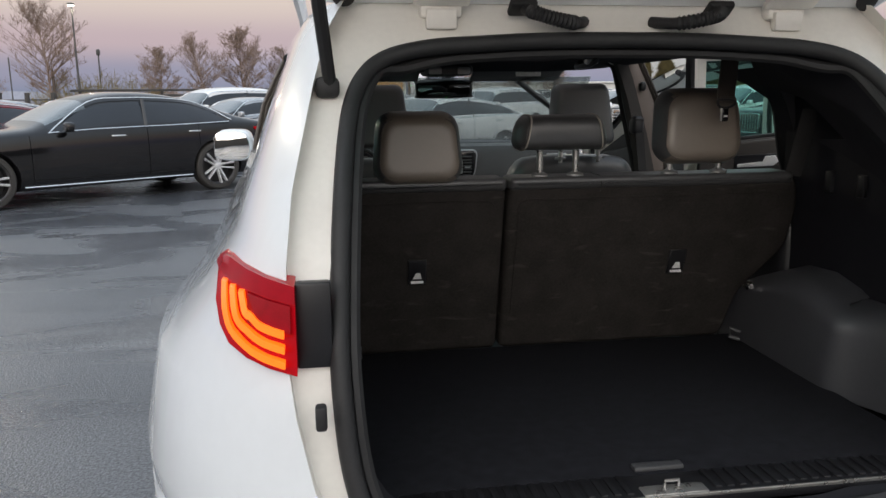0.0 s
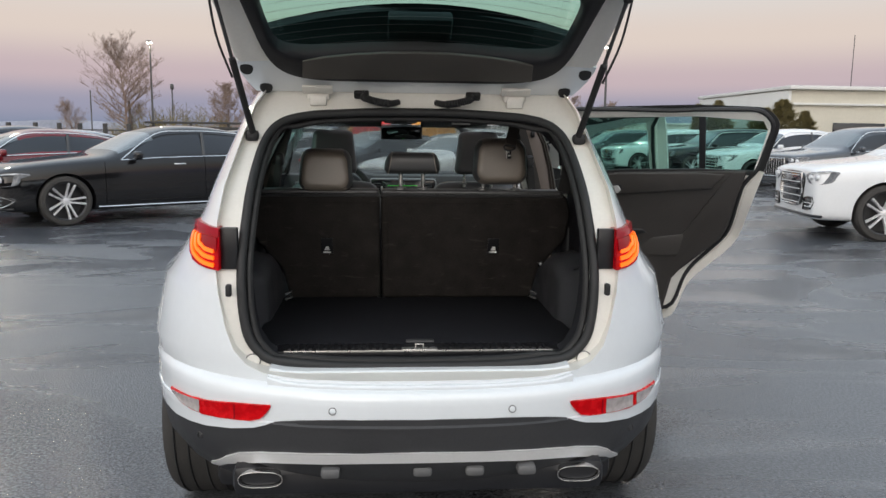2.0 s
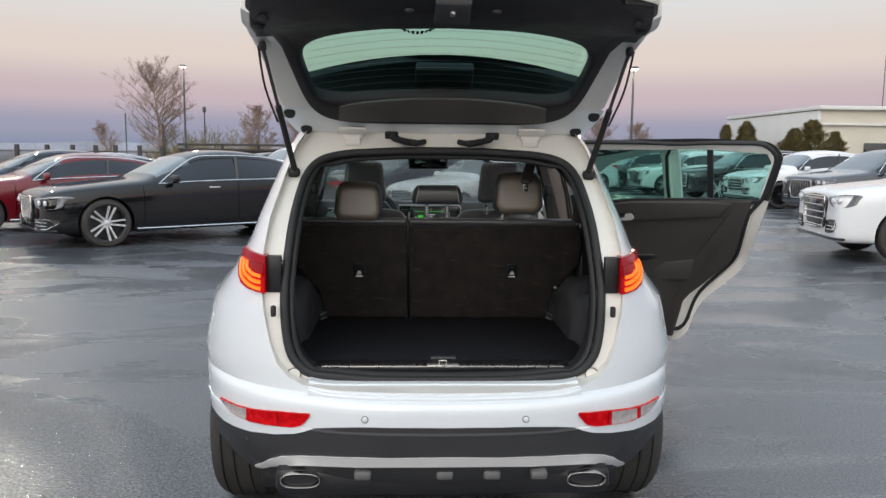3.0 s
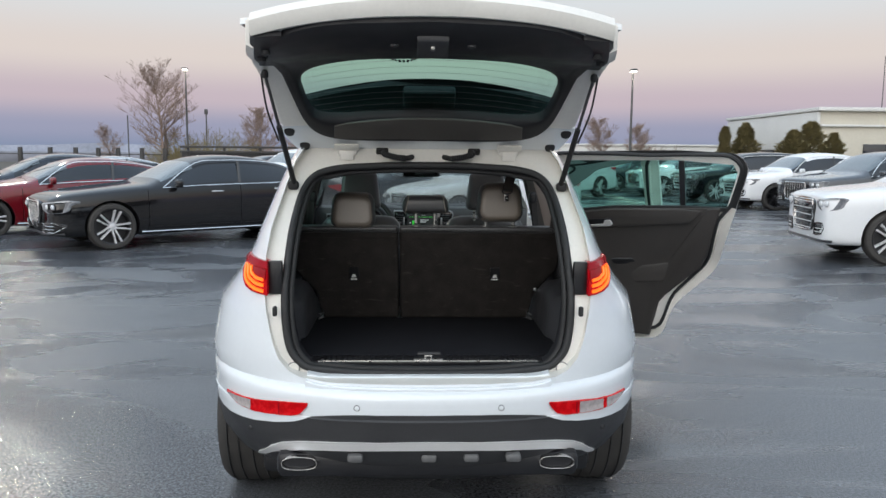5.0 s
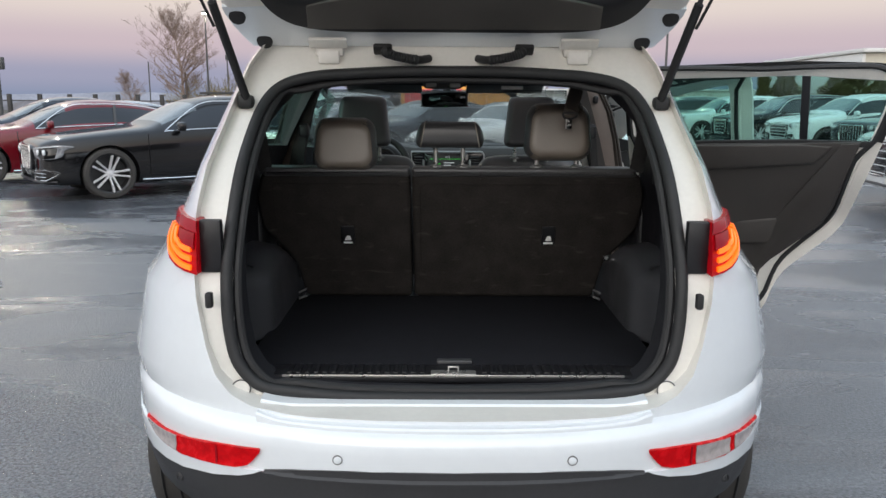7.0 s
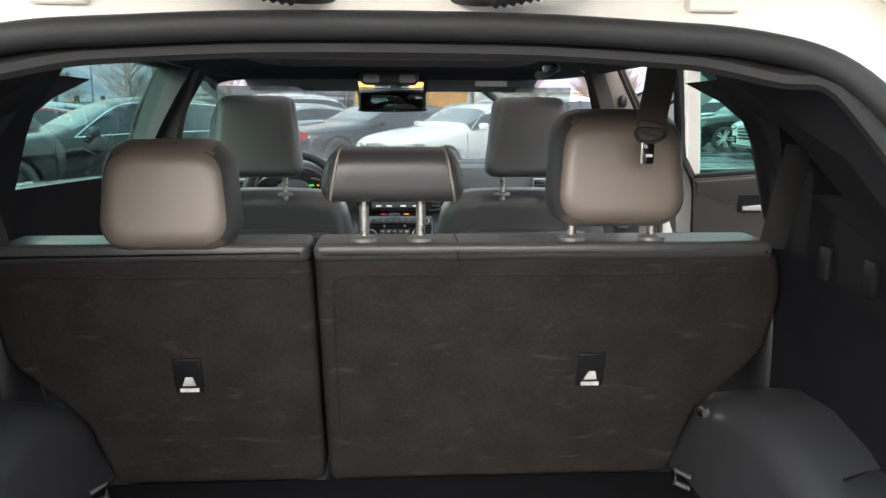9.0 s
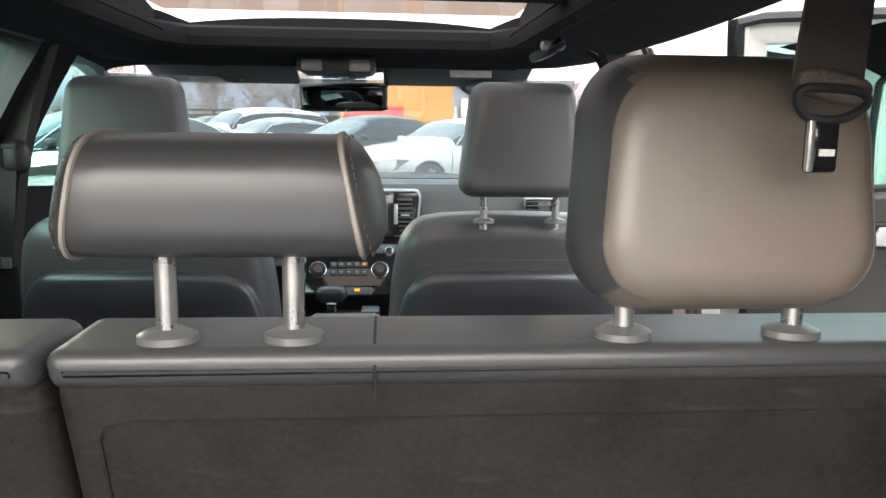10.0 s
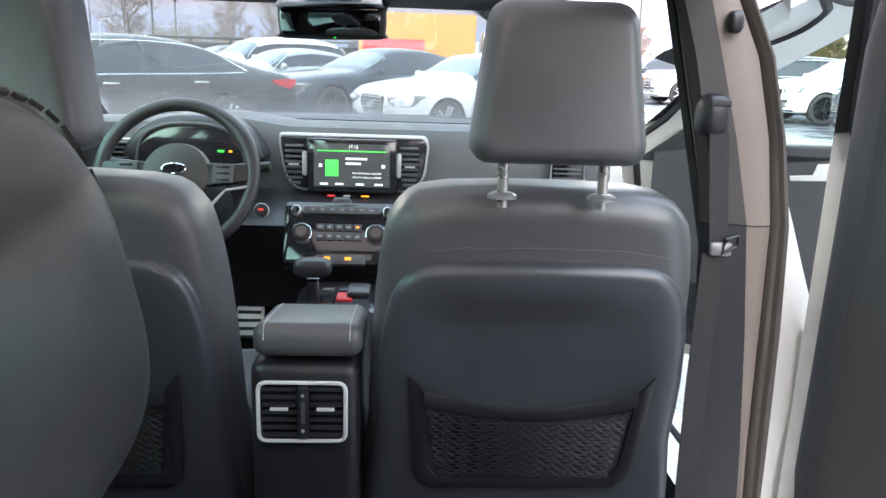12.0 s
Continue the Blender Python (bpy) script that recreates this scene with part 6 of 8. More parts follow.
# steering wheel
WM = Matrix.Translation((-0.388, 2.72, 1.004)) @ turned(65, 0, 0)
sw = part("steering_wheel", tube([WM @ Vector((0.182 * math.cos(t), 0.182 * math.sin(t), 0)) for t in (2 * math.pi * i / 56 for i in range(56))], [0.0165 + 0.003 * max(0, math.cos(2 * (2 * math.pi * i / 56) - 1.2)) ** 4 for i in range(56)], None, 12, True), mat_wheel, suv, "black leather steering wheel with silver trimmed spokes")
part("hub", lathe([(0.078, -0.03), (0.084, -0.005), (0.078, 0.014), (0.055, 0.024), (0, 0.027)], 36, None, WM), DOORLOW, sw)
part("emblem", lathe([(0.030, 0), (0.030, 0.003), (0.026, 0.005), (0, 0.006)], 28, None, WM @ Matrix.Translation((0, 0.01, 0.026)) @ Matrix.Diagonal((1, 0.5, 1, 1))), CHROME, sw, "oval chrome emblem")
part("emblem_face", lathe([(0.026, 0), (0.026, 0.0015), (0, 0.002)], 28, None, WM @ Matrix.Translation((0, 0.01, 0.0308)) @ Matrix.Diagonal((1, 0.42, 1, 1))), GLOSSBLACK, sw)
for s in (-1, 1):
    part("spoke", slab([(s * 0.05, -0.03), (s * 0.175, -0.012), (s * 0.175, 0.030), (s * 0.05, 0.032)], 0.022, 0.006, lambda a, b, d: WM @ Vector((a, b, 0.014 - d))), TRIM, sw)
    part("spoke_trim", tube([WM @ Vector((s * a, b, 0.012)) for a, b in ((0.172, -0.026), (0.120, -0.036), (0.092, -0.07), (0.060, -0.135), (0.05, -0.172))], 0.0042, None, 6), DASHSILVER, sw, "silver spoke trim")
    part("switch_pad", slab([(s * 0.088, -0.022), (s * 0.140, -0.018), (s * 0.140, 0.026), (s * 0.088, 0.030)], 0.006, 0.002, lambda a, b, d: WM @ Vector((a, b, 0.020 - d))), TRIM2, sw)
    for k in range(3):
        part("switch", box(WM @ Vector((s * 0.114, -0.012 + 0.016 * k, 0.021)), (0.03, 0.004, 0.004), 0.001), GLOSSBLACK, sw)
    part("column_stalk", tube([(-0.378 + s * 0.05, 2.80, 1.01), (-0.378 + s * 0.20, 2.80, 1.02)], [0.010, 0.014], None, 10), TRIM, suv)
part("lower_spoke", slab([(-0.05, -0.05), (0.05, -0.05), (0.04, -0.17), (-0.04, -0.17)], 0.016, 0.005, lambda a, b, d: WM @ Vector((a, b, 0.004 - d))), HOUSING, sw)
part("steering_column", tube([WM @ Vector((0, 0, -0.01)), WM @ Vector((0, 0, -0.30))], [0.05, 0.075], None, 20), TRIM, suv)
# gear lever and console tray
gl_ = part("gear_lever", tube([(-0.045, 2.57, 0.72), (-0.045, 2.555, 0.80)], [0.017, 0.014], None, 14), GLOSSBLACK, suv, "gear lever with leather knob")
part("knob", moved(pillow(0.044, 0.030, 0.022, 0.7), -0.045, 2.55, 0.830), TRIM, gl_, "leather gear knob")
part("lever_gaiter", box((-0.045, 2.58, 0.72), (0.10, 0.14, 0.03), 0.012), GLOSSBLACK, gl_)
part("console_tray", box((0.0, 2.68, 0.70), (0.20, 0.25, 0.05), 0.015), GLOSSBLACK, suv)
for x in (-0.02, 0.02, 0.05):
    part("console_switch", box((x, 2.66, 0.737), (0.03, 0.02, 0.02), 0.004), TRIM2, suv)
part("red_tag", box((0.035, 2.45, 0.792), (0.035, 0.05, 0.008), 0.003), mat_tag, suv, "red key tag on the console")
part("key_fob", box((0.065, 2.47, 0.80), (0.05, 0.07, 0.018), 0.007), TRIM, suv, "black key fob on the console")
part("pedal", box((-0.30, 3.10, 0.50), (0.08, 0.03, 0.10), 0.006, rot=turned(-30, 0, 0)), SILVER, suv, "metal pedal")
for k in range(4):
    part("pedal_strip", box((-0.30, 3.082 + 0.012 * (k - 1.5), 0.498 + 0.022 * (k - 1.5)), (0.07, 0.006, 0.010), 0.002, rot=turned(-30, 0, 0)), RUBBER, suv)

# ---- overhead ----
part("overhead_console", box((-0.02, 2.55, 1.452), (0.20, 0.20, 0.05), 0.018, None, 4), TRIM2, suv, "dark overhead console with reading lamps")
for s in (-1, 1):
    part("reading_lamp", box((-0.02 + s * 0.06, 2.455, 1.445), (0.055, 0.02, 0.03), 0.008), mat_grey, suv)
MM = Matrix.Translation((-0.013, 2.672, 1.373)) @ turned(5, 0, -15)
mr = part("rear_view_mirror", slab([(-0.138, 1.352), (-0.125, 1.340), (0.10, 1.342), (0.112, 1.354), (0.114, 1.392), (0.10, 1.406), (-0.128, 1.405), (-0.140, 1.392)], 0.028, 0.010, lambda a, b, d: MM @ Vector((a + 0.013, d - 0.012, (b - 1.373) * 1.22)), None, 4, 2), TRIM, suv, "black rear view mirror")
part("mirror_glass", slab([(-0.131, 1.355), (-0.122, 1.347), (0.097, 1.349), (0.105, 1.358), (0.107, 1.389), (0.098, 1.399), (-0.123, 1.398), (-0.132, 1.388)], 0.004, 0.001, lambda a, b, d: MM @ Vector((a + 0.013, -0.0135 + d, (b - 1.373) * 1.22)), None, 2), DIMMIRROR, mr, "mirror glass")
part("sensor_cover", box((-0.013, 2.745, 1.432), (0.13, 0.05, 0.07), 0.015), TRIM, mr)
part("mirror_stem", tube([(-0.013, 2.70, 1.39), (-0.013, 2.72, 1.45)], 0.015, None, 10), TRIM, mr)
part("mirror_light", box(MM @ Vector((0.013, -0.016, -0.035)), (0.004, 0.003, 0.003), 0), mat_green, mr)
for x0, x1 in ((-0.52, -0.13), (0.10, 0.50)):
    part("sun_visor", box(((x0 + x1) / 2, 2.585, 1.437), (x1 - x0, 0.16, 0.018), 0.008, None, 3, turned(-18, 0, 0)), TRIM2, suv, "folded dark sun visor")
part("visor_label", box((0.33, 2.508, 1.432), (0.11, 0.004, 0.018), 0.001), mat_label, suv, "pale warning label on the visor")
part("grab_handle", tube(smooth_path([(0.46, 2.02, 1.47), (0.44, 2.04, 1.452), (0.43, 2.16, 1.448), (0.46, 2.20, 1.468)], 5), 0.011, None, 8), TRIM, suv, "ceiling grab handle")
# a grey block stands for the bright glint at the handle's end
part("handle_glint", box((0.445, 2.04, 1.462), (0.05, 0.03, 0.02), 0.008), mat_grey, suv)

# ---- pillars and belts ----
# z, cabin edge, edge of the brown face, edge of the seal, edge of the lip
SEALBROWN = mat("brown_seal", (0.085, 0.072, 0.062), 0.6, 0, 0.15, 20, 0.1, 300)
PILLARS = [(0.40, 0.700, 0.800, 0.815, 0.850, 0.872), (0.62, 0.690, 0.785, 0.802, 0.845, 0.868), (0.84, 0.680, 0.765, 0.795, 0.838, 0.862), (1.04, 0.668, 0.742, 0.788, 0.826, 0.848), (1.19, 0.645, 0.705, 0.765, 0.798, 0.818), (1.32, 0.612, 0.665, 0.730, 0.762, 0.778), (1.40, 0.585, 0.640, 0.690, 0.722, 0.738), (1.47, 0.560, 0.612, 0.655, 0.685, 0.70)]
for s in (-1, 1):
    inner, face, seal = [], [], []
    for z, a, b, c, d, e in PILLARS:
        inner.append([Vector((s * x, y, z)) for x, y in ((a + 0.048, 2.215), (a + 0.016, 2.165), (a + 0.002, 2.138), (a + 0.012, 2.118), (b, 2.112), (b + 0.004, 2.150), (b + 0.03, 2.215))])
        face.append([Vector((s * x, y, z)) for x, y in ((b + 0.001, 2.117), ((b + c) / 2, 2.113), (c, 2.122), (c, 2.175), (b + 0.001, 2.175))])
        m_ = (c + d) / 2
        seal.append([Vector((s * x, y, z)) for x, y in ((c + 0.001, 2.128), (c + 0.008, 2.116), (m_ - 0.006, 2.114), (m_, 2.126), (m_ + 0.006, 2.118), (d - 0.006, 2.118), (d, 2.130), (d, 2.20), (c + 0.001, 2.20))])
    lo, hi = [[[Vector((v.x, v.y, v.z)) for v in r] for r in L] for L in (inner[:4], inner[3:])]
    bp = part("pillar_trim", loft(lo), TRIM, suv, "dark lower centre pillar trim")
    part("upper_trim", loft([[v + Vector((0, 0, 0.002 * (i == 0))) for v in r] for i, r in enumerate(hi)]), DOORLOW, bp, "dark grey upper trim")
    part("pillar_face", loft(face[3:]), PILLAR, bp, "grey-brown pillar facing")
    part("lower_face", loft([[v - Vector((0, 0, 0.002 * (i == 3))) for v in r] for i, r in enumerate(face[:4])]), PILLAR, bp, "grey-brown pillar facing")
    part("pillar_seal", loft(seal), SEALBROWN, bp, "ridged grey-brown door seal")
    part("belt_guide", moved(pillow(0.024, 0.030, 0.036, 0.6), s * 0.662, 2.118, 1.225), TRIM, bp, "black belt guide")
    part("guide_slot", box((s * 0.664, 2.092, 1.245), (0.034, 0.008, 0.012), 0.003), RUBBER, bp)
    part("belt", loft([[Vector((s * (x + w * k), y - 0.002 * abs(k), z)) for k, w in ((-1, 0.016), (1, 0.016))] + [Vector((s * (x + w * k), y + 0.002, z)) for k, w in ((1, 0.016), (-1, 0.016))] for x, y, z in ((0.668, 2.096, 1.20), (0.678, 2.094, 1.10), (0.688, 2.090, 1.01))]), mat_belt, bp, "grey seat belt webbing")
    part("belt_tongue", box((s * 0.690, 2.085, 1.005), (0.038, 0.010, 0.024), 0.005), COLLAR, bp, "metal belt tongue")
    part("tongue_loop", tube([(s * (0.700 + a), 2.078, 1.012 + b) for a, b in ((-0.01, -0.012), (0.014, 0.0), (0.014, 0.018), (-0.006, 0.012))], 0.004, None, 6, True), TRIM, bp)
    part("lower_belt", loft([[Vector((s * (x - 0.020), y, z)), Vector((s * (x + 0.020), y, z)), Vector((s * (x + 0.020), y + 0.003, z)), Vector((s * (x - 0.020), y + 0.003, z))] for x, y, z in ((0.684, 2.095, 0.995), (0.684, 2.098, 0.75), (0.69, 2.100, 0.45))]), mat_belt, bp)
    part("coat_hook", moved(pillow(0.013, 0.014, 0.018, 0.7), s * 0.676, 2.105, 1.372), TRIM, bp)
    # aperture seals
    if s > 0:
        for poly in (REAR_DOOR, [(2.205 if y < 2.3 else y, z) for y, z in FRONT_DOOR]):
            pts = [Vector((side_x(y, z) - 0.05, y, z)) for y, z in grow(poly, 0.004) if not (2.10 < y < 2.19 and 0.5 < z < 1.45)]
            if poly is REAR_DOOR:
                k_ = next(i for i in range(len(pts)) if pts[i].y > 2.0 and pts[i].z < 0.6)
                pts = pts[k_ + 1:] + pts[:k_ + 1] if pts[(k_ + 1) % len(pts)].y > 2.0 else pts
            part("aperture_seal", tube(pts, 0.013, None, 6, True), RUBBER, suv, "black rubber door seal")
# hanging belt of the middle rear seat
BELTBROWN = mat("brown_webbing", (0.065, 0.052, 0.043), 0.7, 0, 0.15, 60, 0.4, 900)
strap = [(0.394, 0.945, 1.475), (0.388, 0.932, 1.43), (0.376, 0.912, 1.38), (0.364, 0.896, 1.345), (0.360, 0.890, 1.330)]
bl = part("ceiling_belt", loft([[Vector((x - 0.022, y, z)), Vector((x - 0.008, y - 0.002, z)), Vector((x + 0.022, y + 0.002, z)), Vector((x + 0.022, y + 0.005, z)), Vector((x - 0.022, y + 0.003, z))] for x, y, z in strap]), BELTBROWN, suv, "brown-grey belt hanging from the ceiling")
part("belt_anchor", box((0.396, 0.955, 1.472), (0.085, 0.07, 0.045), 0.015), TRIM, bl)
part("anchor_cap", moved(pillow(0.012, 0.012, 0.020, 0.7), 0.352, 0.925, 1.452), TRIM, bl)
part("belt_fold", moved(pillow(0.023, 0.006, 0.009, 0.6), 0.361, 0.888, 1.326, turned(0, 12, 0)), BELTBROWN, bl)
part("belt_loop", tube(smooth_path([Vector((0.358 + a, 0.882, 1.315 + b)) for a, b in ((-0.022, 0.006), (-0.012, 0.010), (0.016, 0.008), (0.020, 0.000), (0.004, -0.008), (-0.016, -0.006))], 4, True), 0.0028, None, 6, True), TRIM, bl)
part("belt_tongue", box((0.354, 0.884, 1.292), (0.020, 0.006, 0.032), 0.003), GLOSSBLACK, bl, "black belt tongue")
part("tongue_edge", box((0.346, 0.8815, 1.292), (0.004, 0.004, 0.030), 0.001), SATIN, bl)
part("tongue_sign", box((0.356, 0.8805, 1.288), (0.009, 0.002, 0.004), 0), mat_label, bl)
for s in (-1, 1):
    part("rear_belt", tube([(s * 0.60, 0.93, 1.30), (s * 0.585, 0.96, 1.14)], 0.022, None, 8, squash=0.12), mat_belt, suv, "grey rear seat belt")

# ---- parked cars ----
PAINT = {
    "black": mat("black_paint", (0.006, 0.006, 0.007), 0.08, 0.0, 0.1, 3, coat=0.3, rvar=0.02, spec=0.4),
    "red": mat("red_paint", (0.15, 0.006, 0.012), 0.18, 0.1, 0.1, 3, coat=0.6, rvar=0.03),
    "white": mat("white_car_paint", (0.74, 0.75, 0.76), 0.25, 0, 0.03, 3, coat=0.8, rvar=0.03),
    "blue": mat("dark_blue_paint", (0.012, 0.020, 0.034), 0.12, 0.0, 0.1, 3, coat=0.4, rvar=0.03, spec=0.45),
    "grey": mat("grey_paint", (0.045, 0.052, 0.062), 0.2, 0.3, 0.1, 3, coat=1.0, rvar=0.03),
    "silver": mat("silver_paint", (0.42, 0.44, 0.46), 0.25, 0.6, 0.05, 3, coat=0.8, rvar=0.03),
}
CARGLASS = mat("dark_car_glass", (0.010, 0.013, 0.018), 0.04, 0, 0.25, 2, coat=0.2, rvar=0.015, spec=0.5)
SCREENGLASS = mat("windscreen_glass", (0.07, 0.09, 0.10), 0.05, 0, 0.3, 1.5, coat=0.8, rvar=0.02, spec=0.9)
LAMPDARK = mat("headlamp_cover", (0.26, 0.27, 0.29), 0.10, 0.4, 0.4, 30, coat=1.0)
LENS = mat("headlamp_lens", (0.70, 0.72, 0.74), 0.10, 0.2, 0.25, 40, coat=1.0)

# stations along a car from its nose (0) to its tail (1): fraction, sill z, belt z, top z, width factor, top width factor
SHAPES = {
    "saloon": dict(L=5.25, W=1.90, H=1.49, R=0.36, axles=(0.165, 0.77), rows=[
        (0.0, 0.30, 0.68, 0.75, 0.74, 0.62), (0.010, 0.22, 0.74, 0.82, 0.86, 0.74), (0.05, 0.20, 0.80, 0.885, 0.96, 0.80), (0.16, 0.20, 0.87, 0.955, 1.0, 0.82), (0.27, 0.20, 0.92, 1.005, 1.0, 0.82),
        (0.30, 0.20, 0.93, 1.03, 1.0, 0.78), (0.43, 0.20, 0.965, 1.42, 1.0, 0.66), (0.52, 0.20, 0.975, 1.485, 1.0, 0.65), (0.64, 0.20, 0.985, 1.47, 1.0, 0.64), (0.74, 0.20, 1.0, 1.37, 1.0, 0.63), (0.86, 0.20, 1.02, 1.10, 0.98, 0.72), (0.93, 0.22, 0.98, 1.055, 0.94, 0.74), (0.985, 0.28, 0.90, 0.98, 0.86, 0.70), (1.0, 0.36, 0.74, 0.80, 0.76, 0.62)]),
    "coupe": dict(L=4.95, W=1.88, H=1.42, R=0.345, axles=(0.17, 0.76), rows=[
        (0.0, 0.30, 0.64, 0.70, 0.74, 0.60), (0.010, 0.22, 0.70, 0.78, 0.86, 0.72), (0.05, 0.19, 0.77, 0.85, 0.96, 0.79), (0.16, 0.19, 0.84, 0.92, 1.0, 0.81), (0.28, 0.19, 0.895, 0.97, 1.0, 0.81),
        (0.315, 0.19, 0.91, 1.0, 1.0, 0.78), (0.44, 0.19, 0.945, 1.36, 1.0, 0.64), (0.53, 0.19, 0.96, 1.415, 1.0, 0.63), (0.65, 0.19, 0.975, 1.39, 1.0, 0.62), (0.77, 0.20, 0.99, 1.26, 1.0, 0.62), (0.89, 0.20, 1.0, 1.06, 0.97, 0.70), (0.95, 0.22, 0.95, 1.01, 0.92, 0.72), (0.985, 0.28, 0.88, 0.95, 0.86, 0.70), (1.0, 0.36, 0.72, 0.78, 0.76, 0.62)]),
    "suv": dict(L=5.05, W=1.97, H=1.74, R=0.385, axles=(0.18, 0.775), rows=[
        (0.0, 0.30, 0.84, 0.90, 0.78, 0.68), (0.004, 0.27, 0.90, 0.965, 0.85, 0.74), (0.018, 0.25, 0.93, 0.995, 0.92, 0.79), (0.05, 0.25, 0.96, 1.03, 0.97, 0.82), (0.14, 0.25, 1.01, 1.085, 1.0, 0.84), (0.235, 0.25, 1.04, 1.14, 1.0, 0.84),
        (0.265, 0.25, 1.06, 1.18, 1.0, 0.82), (0.385, 0.25, 1.09, 1.63, 1.0, 0.68), (0.47, 0.25, 1.10, 1.715, 1.0, 0.68), (0.62, 0.25, 1.12, 1.74, 1.0, 0.68), (0.78, 0.25, 1.14, 1.715, 1.0, 0.67), (0.90, 0.26, 1.16, 1.62, 0.98, 0.66), (0.965, 0.30, 1.14, 1.30, 0.93, 0.72), (0.99, 0.34, 1.0, 1.08, 0.88, 0.76), (1.0, 0.42, 0.78, 0.84, 0.80, 0.70)]),
    "coupe_suv": dict(L=4.90, W=1.99, H=1.72, R=0.385, axles=(0.18, 0.775), rows=[
        (0.0, 0.34, 0.80, 0.86, 0.76, 0.66), (0.006, 0.28, 0.86, 0.93, 0.85, 0.74), (0.02, 0.26, 0.90, 0.97, 0.92, 0.79), (0.05, 0.26, 0.94, 1.02, 0.96, 0.82), (0.14, 0.26, 1.0, 1.10, 1.0, 0.83), (0.235, 0.26, 1.05, 1.14, 1.0, 0.83),
        (0.265, 0.26, 1.07, 1.18, 1.0, 0.81), (0.395, 0.26, 1.10, 1.62, 1.0, 0.66), (0.48, 0.26, 1.12, 1.70, 1.0, 0.66), (0.60, 0.26, 1.14, 1.70, 1.0, 0.65), (0.74, 0.26, 1.17, 1.60, 1.0, 0.64), (0.89, 0.28, 1.20, 1.32, 0.97, 0.70), (0.955, 0.32, 1.16, 1.24, 0.92, 0.74), (0.99, 0.36, 1.0, 1.08, 0.87, 0.74), (1.0, 0.44, 0.78, 0.84, 0.80, 0.70)]),
    "compact": dict(L=4.63, W=1.80, H=1.43, R=0.33, axles=(0.185, 0.77), rows=[
        (0.0, 0.28, 0.62, 0.69, 0.70, 0.56), (0.012, 0.21, 0.69, 0.78, 0.84, 0.70), (0.05, 0.19, 0.76, 0.86, 0.95, 0.77), (0.16, 0.19, 0.83, 0.94, 1.0, 0.79), (0.26, 0.19, 0.90, 0.995, 1.0, 0.79),
        (0.295, 0.19, 0.92, 1.02, 1.0, 0.77), (0.43, 0.19, 0.95, 1.38, 1.0, 0.64), (0.52, 0.19, 0.965, 1.428, 1.0, 0.63), (0.65, 0.19, 0.98, 1.40, 1.0, 0.62), (0.77, 0.20, 1.0, 1.28, 1.0, 0.62), (0.89, 0.20, 1.01, 1.08, 0.97, 0.70), (0.95, 0.22, 0.96, 1.03, 0.92, 0.72), (0.985, 0.28, 0.88, 0.95, 0.86, 0.70), (1.0, 0.36, 0.72, 0.78, 0.76, 0.62)]),
}


def subdivided(bm, levels):
    """The mesh smoothed by subdivision, baked."""
    me = bpy.data.meshes.new("temp")
    bm.to_mesh(me)
    bm.free()
    o = bpy.data.objects.new("temp", me)
    scene.collection.objects.link(o)
    md = o.modifiers.new("s", 'SUBSURF')
    md.levels = md.render_levels = levels
    bpy.context.view_layer.update()
    m2 = bpy.data.meshes.new_from_object(o.evaluated_get(bpy.context.evaluated_depsgraph_get()))
    bpy.data.objects.remove(o)
    bpy.data.meshes.remove(me)
    b = bmesh.new()
    b.from_mesh(m2)
    bpy.data.meshes.remove(m2)
    return b


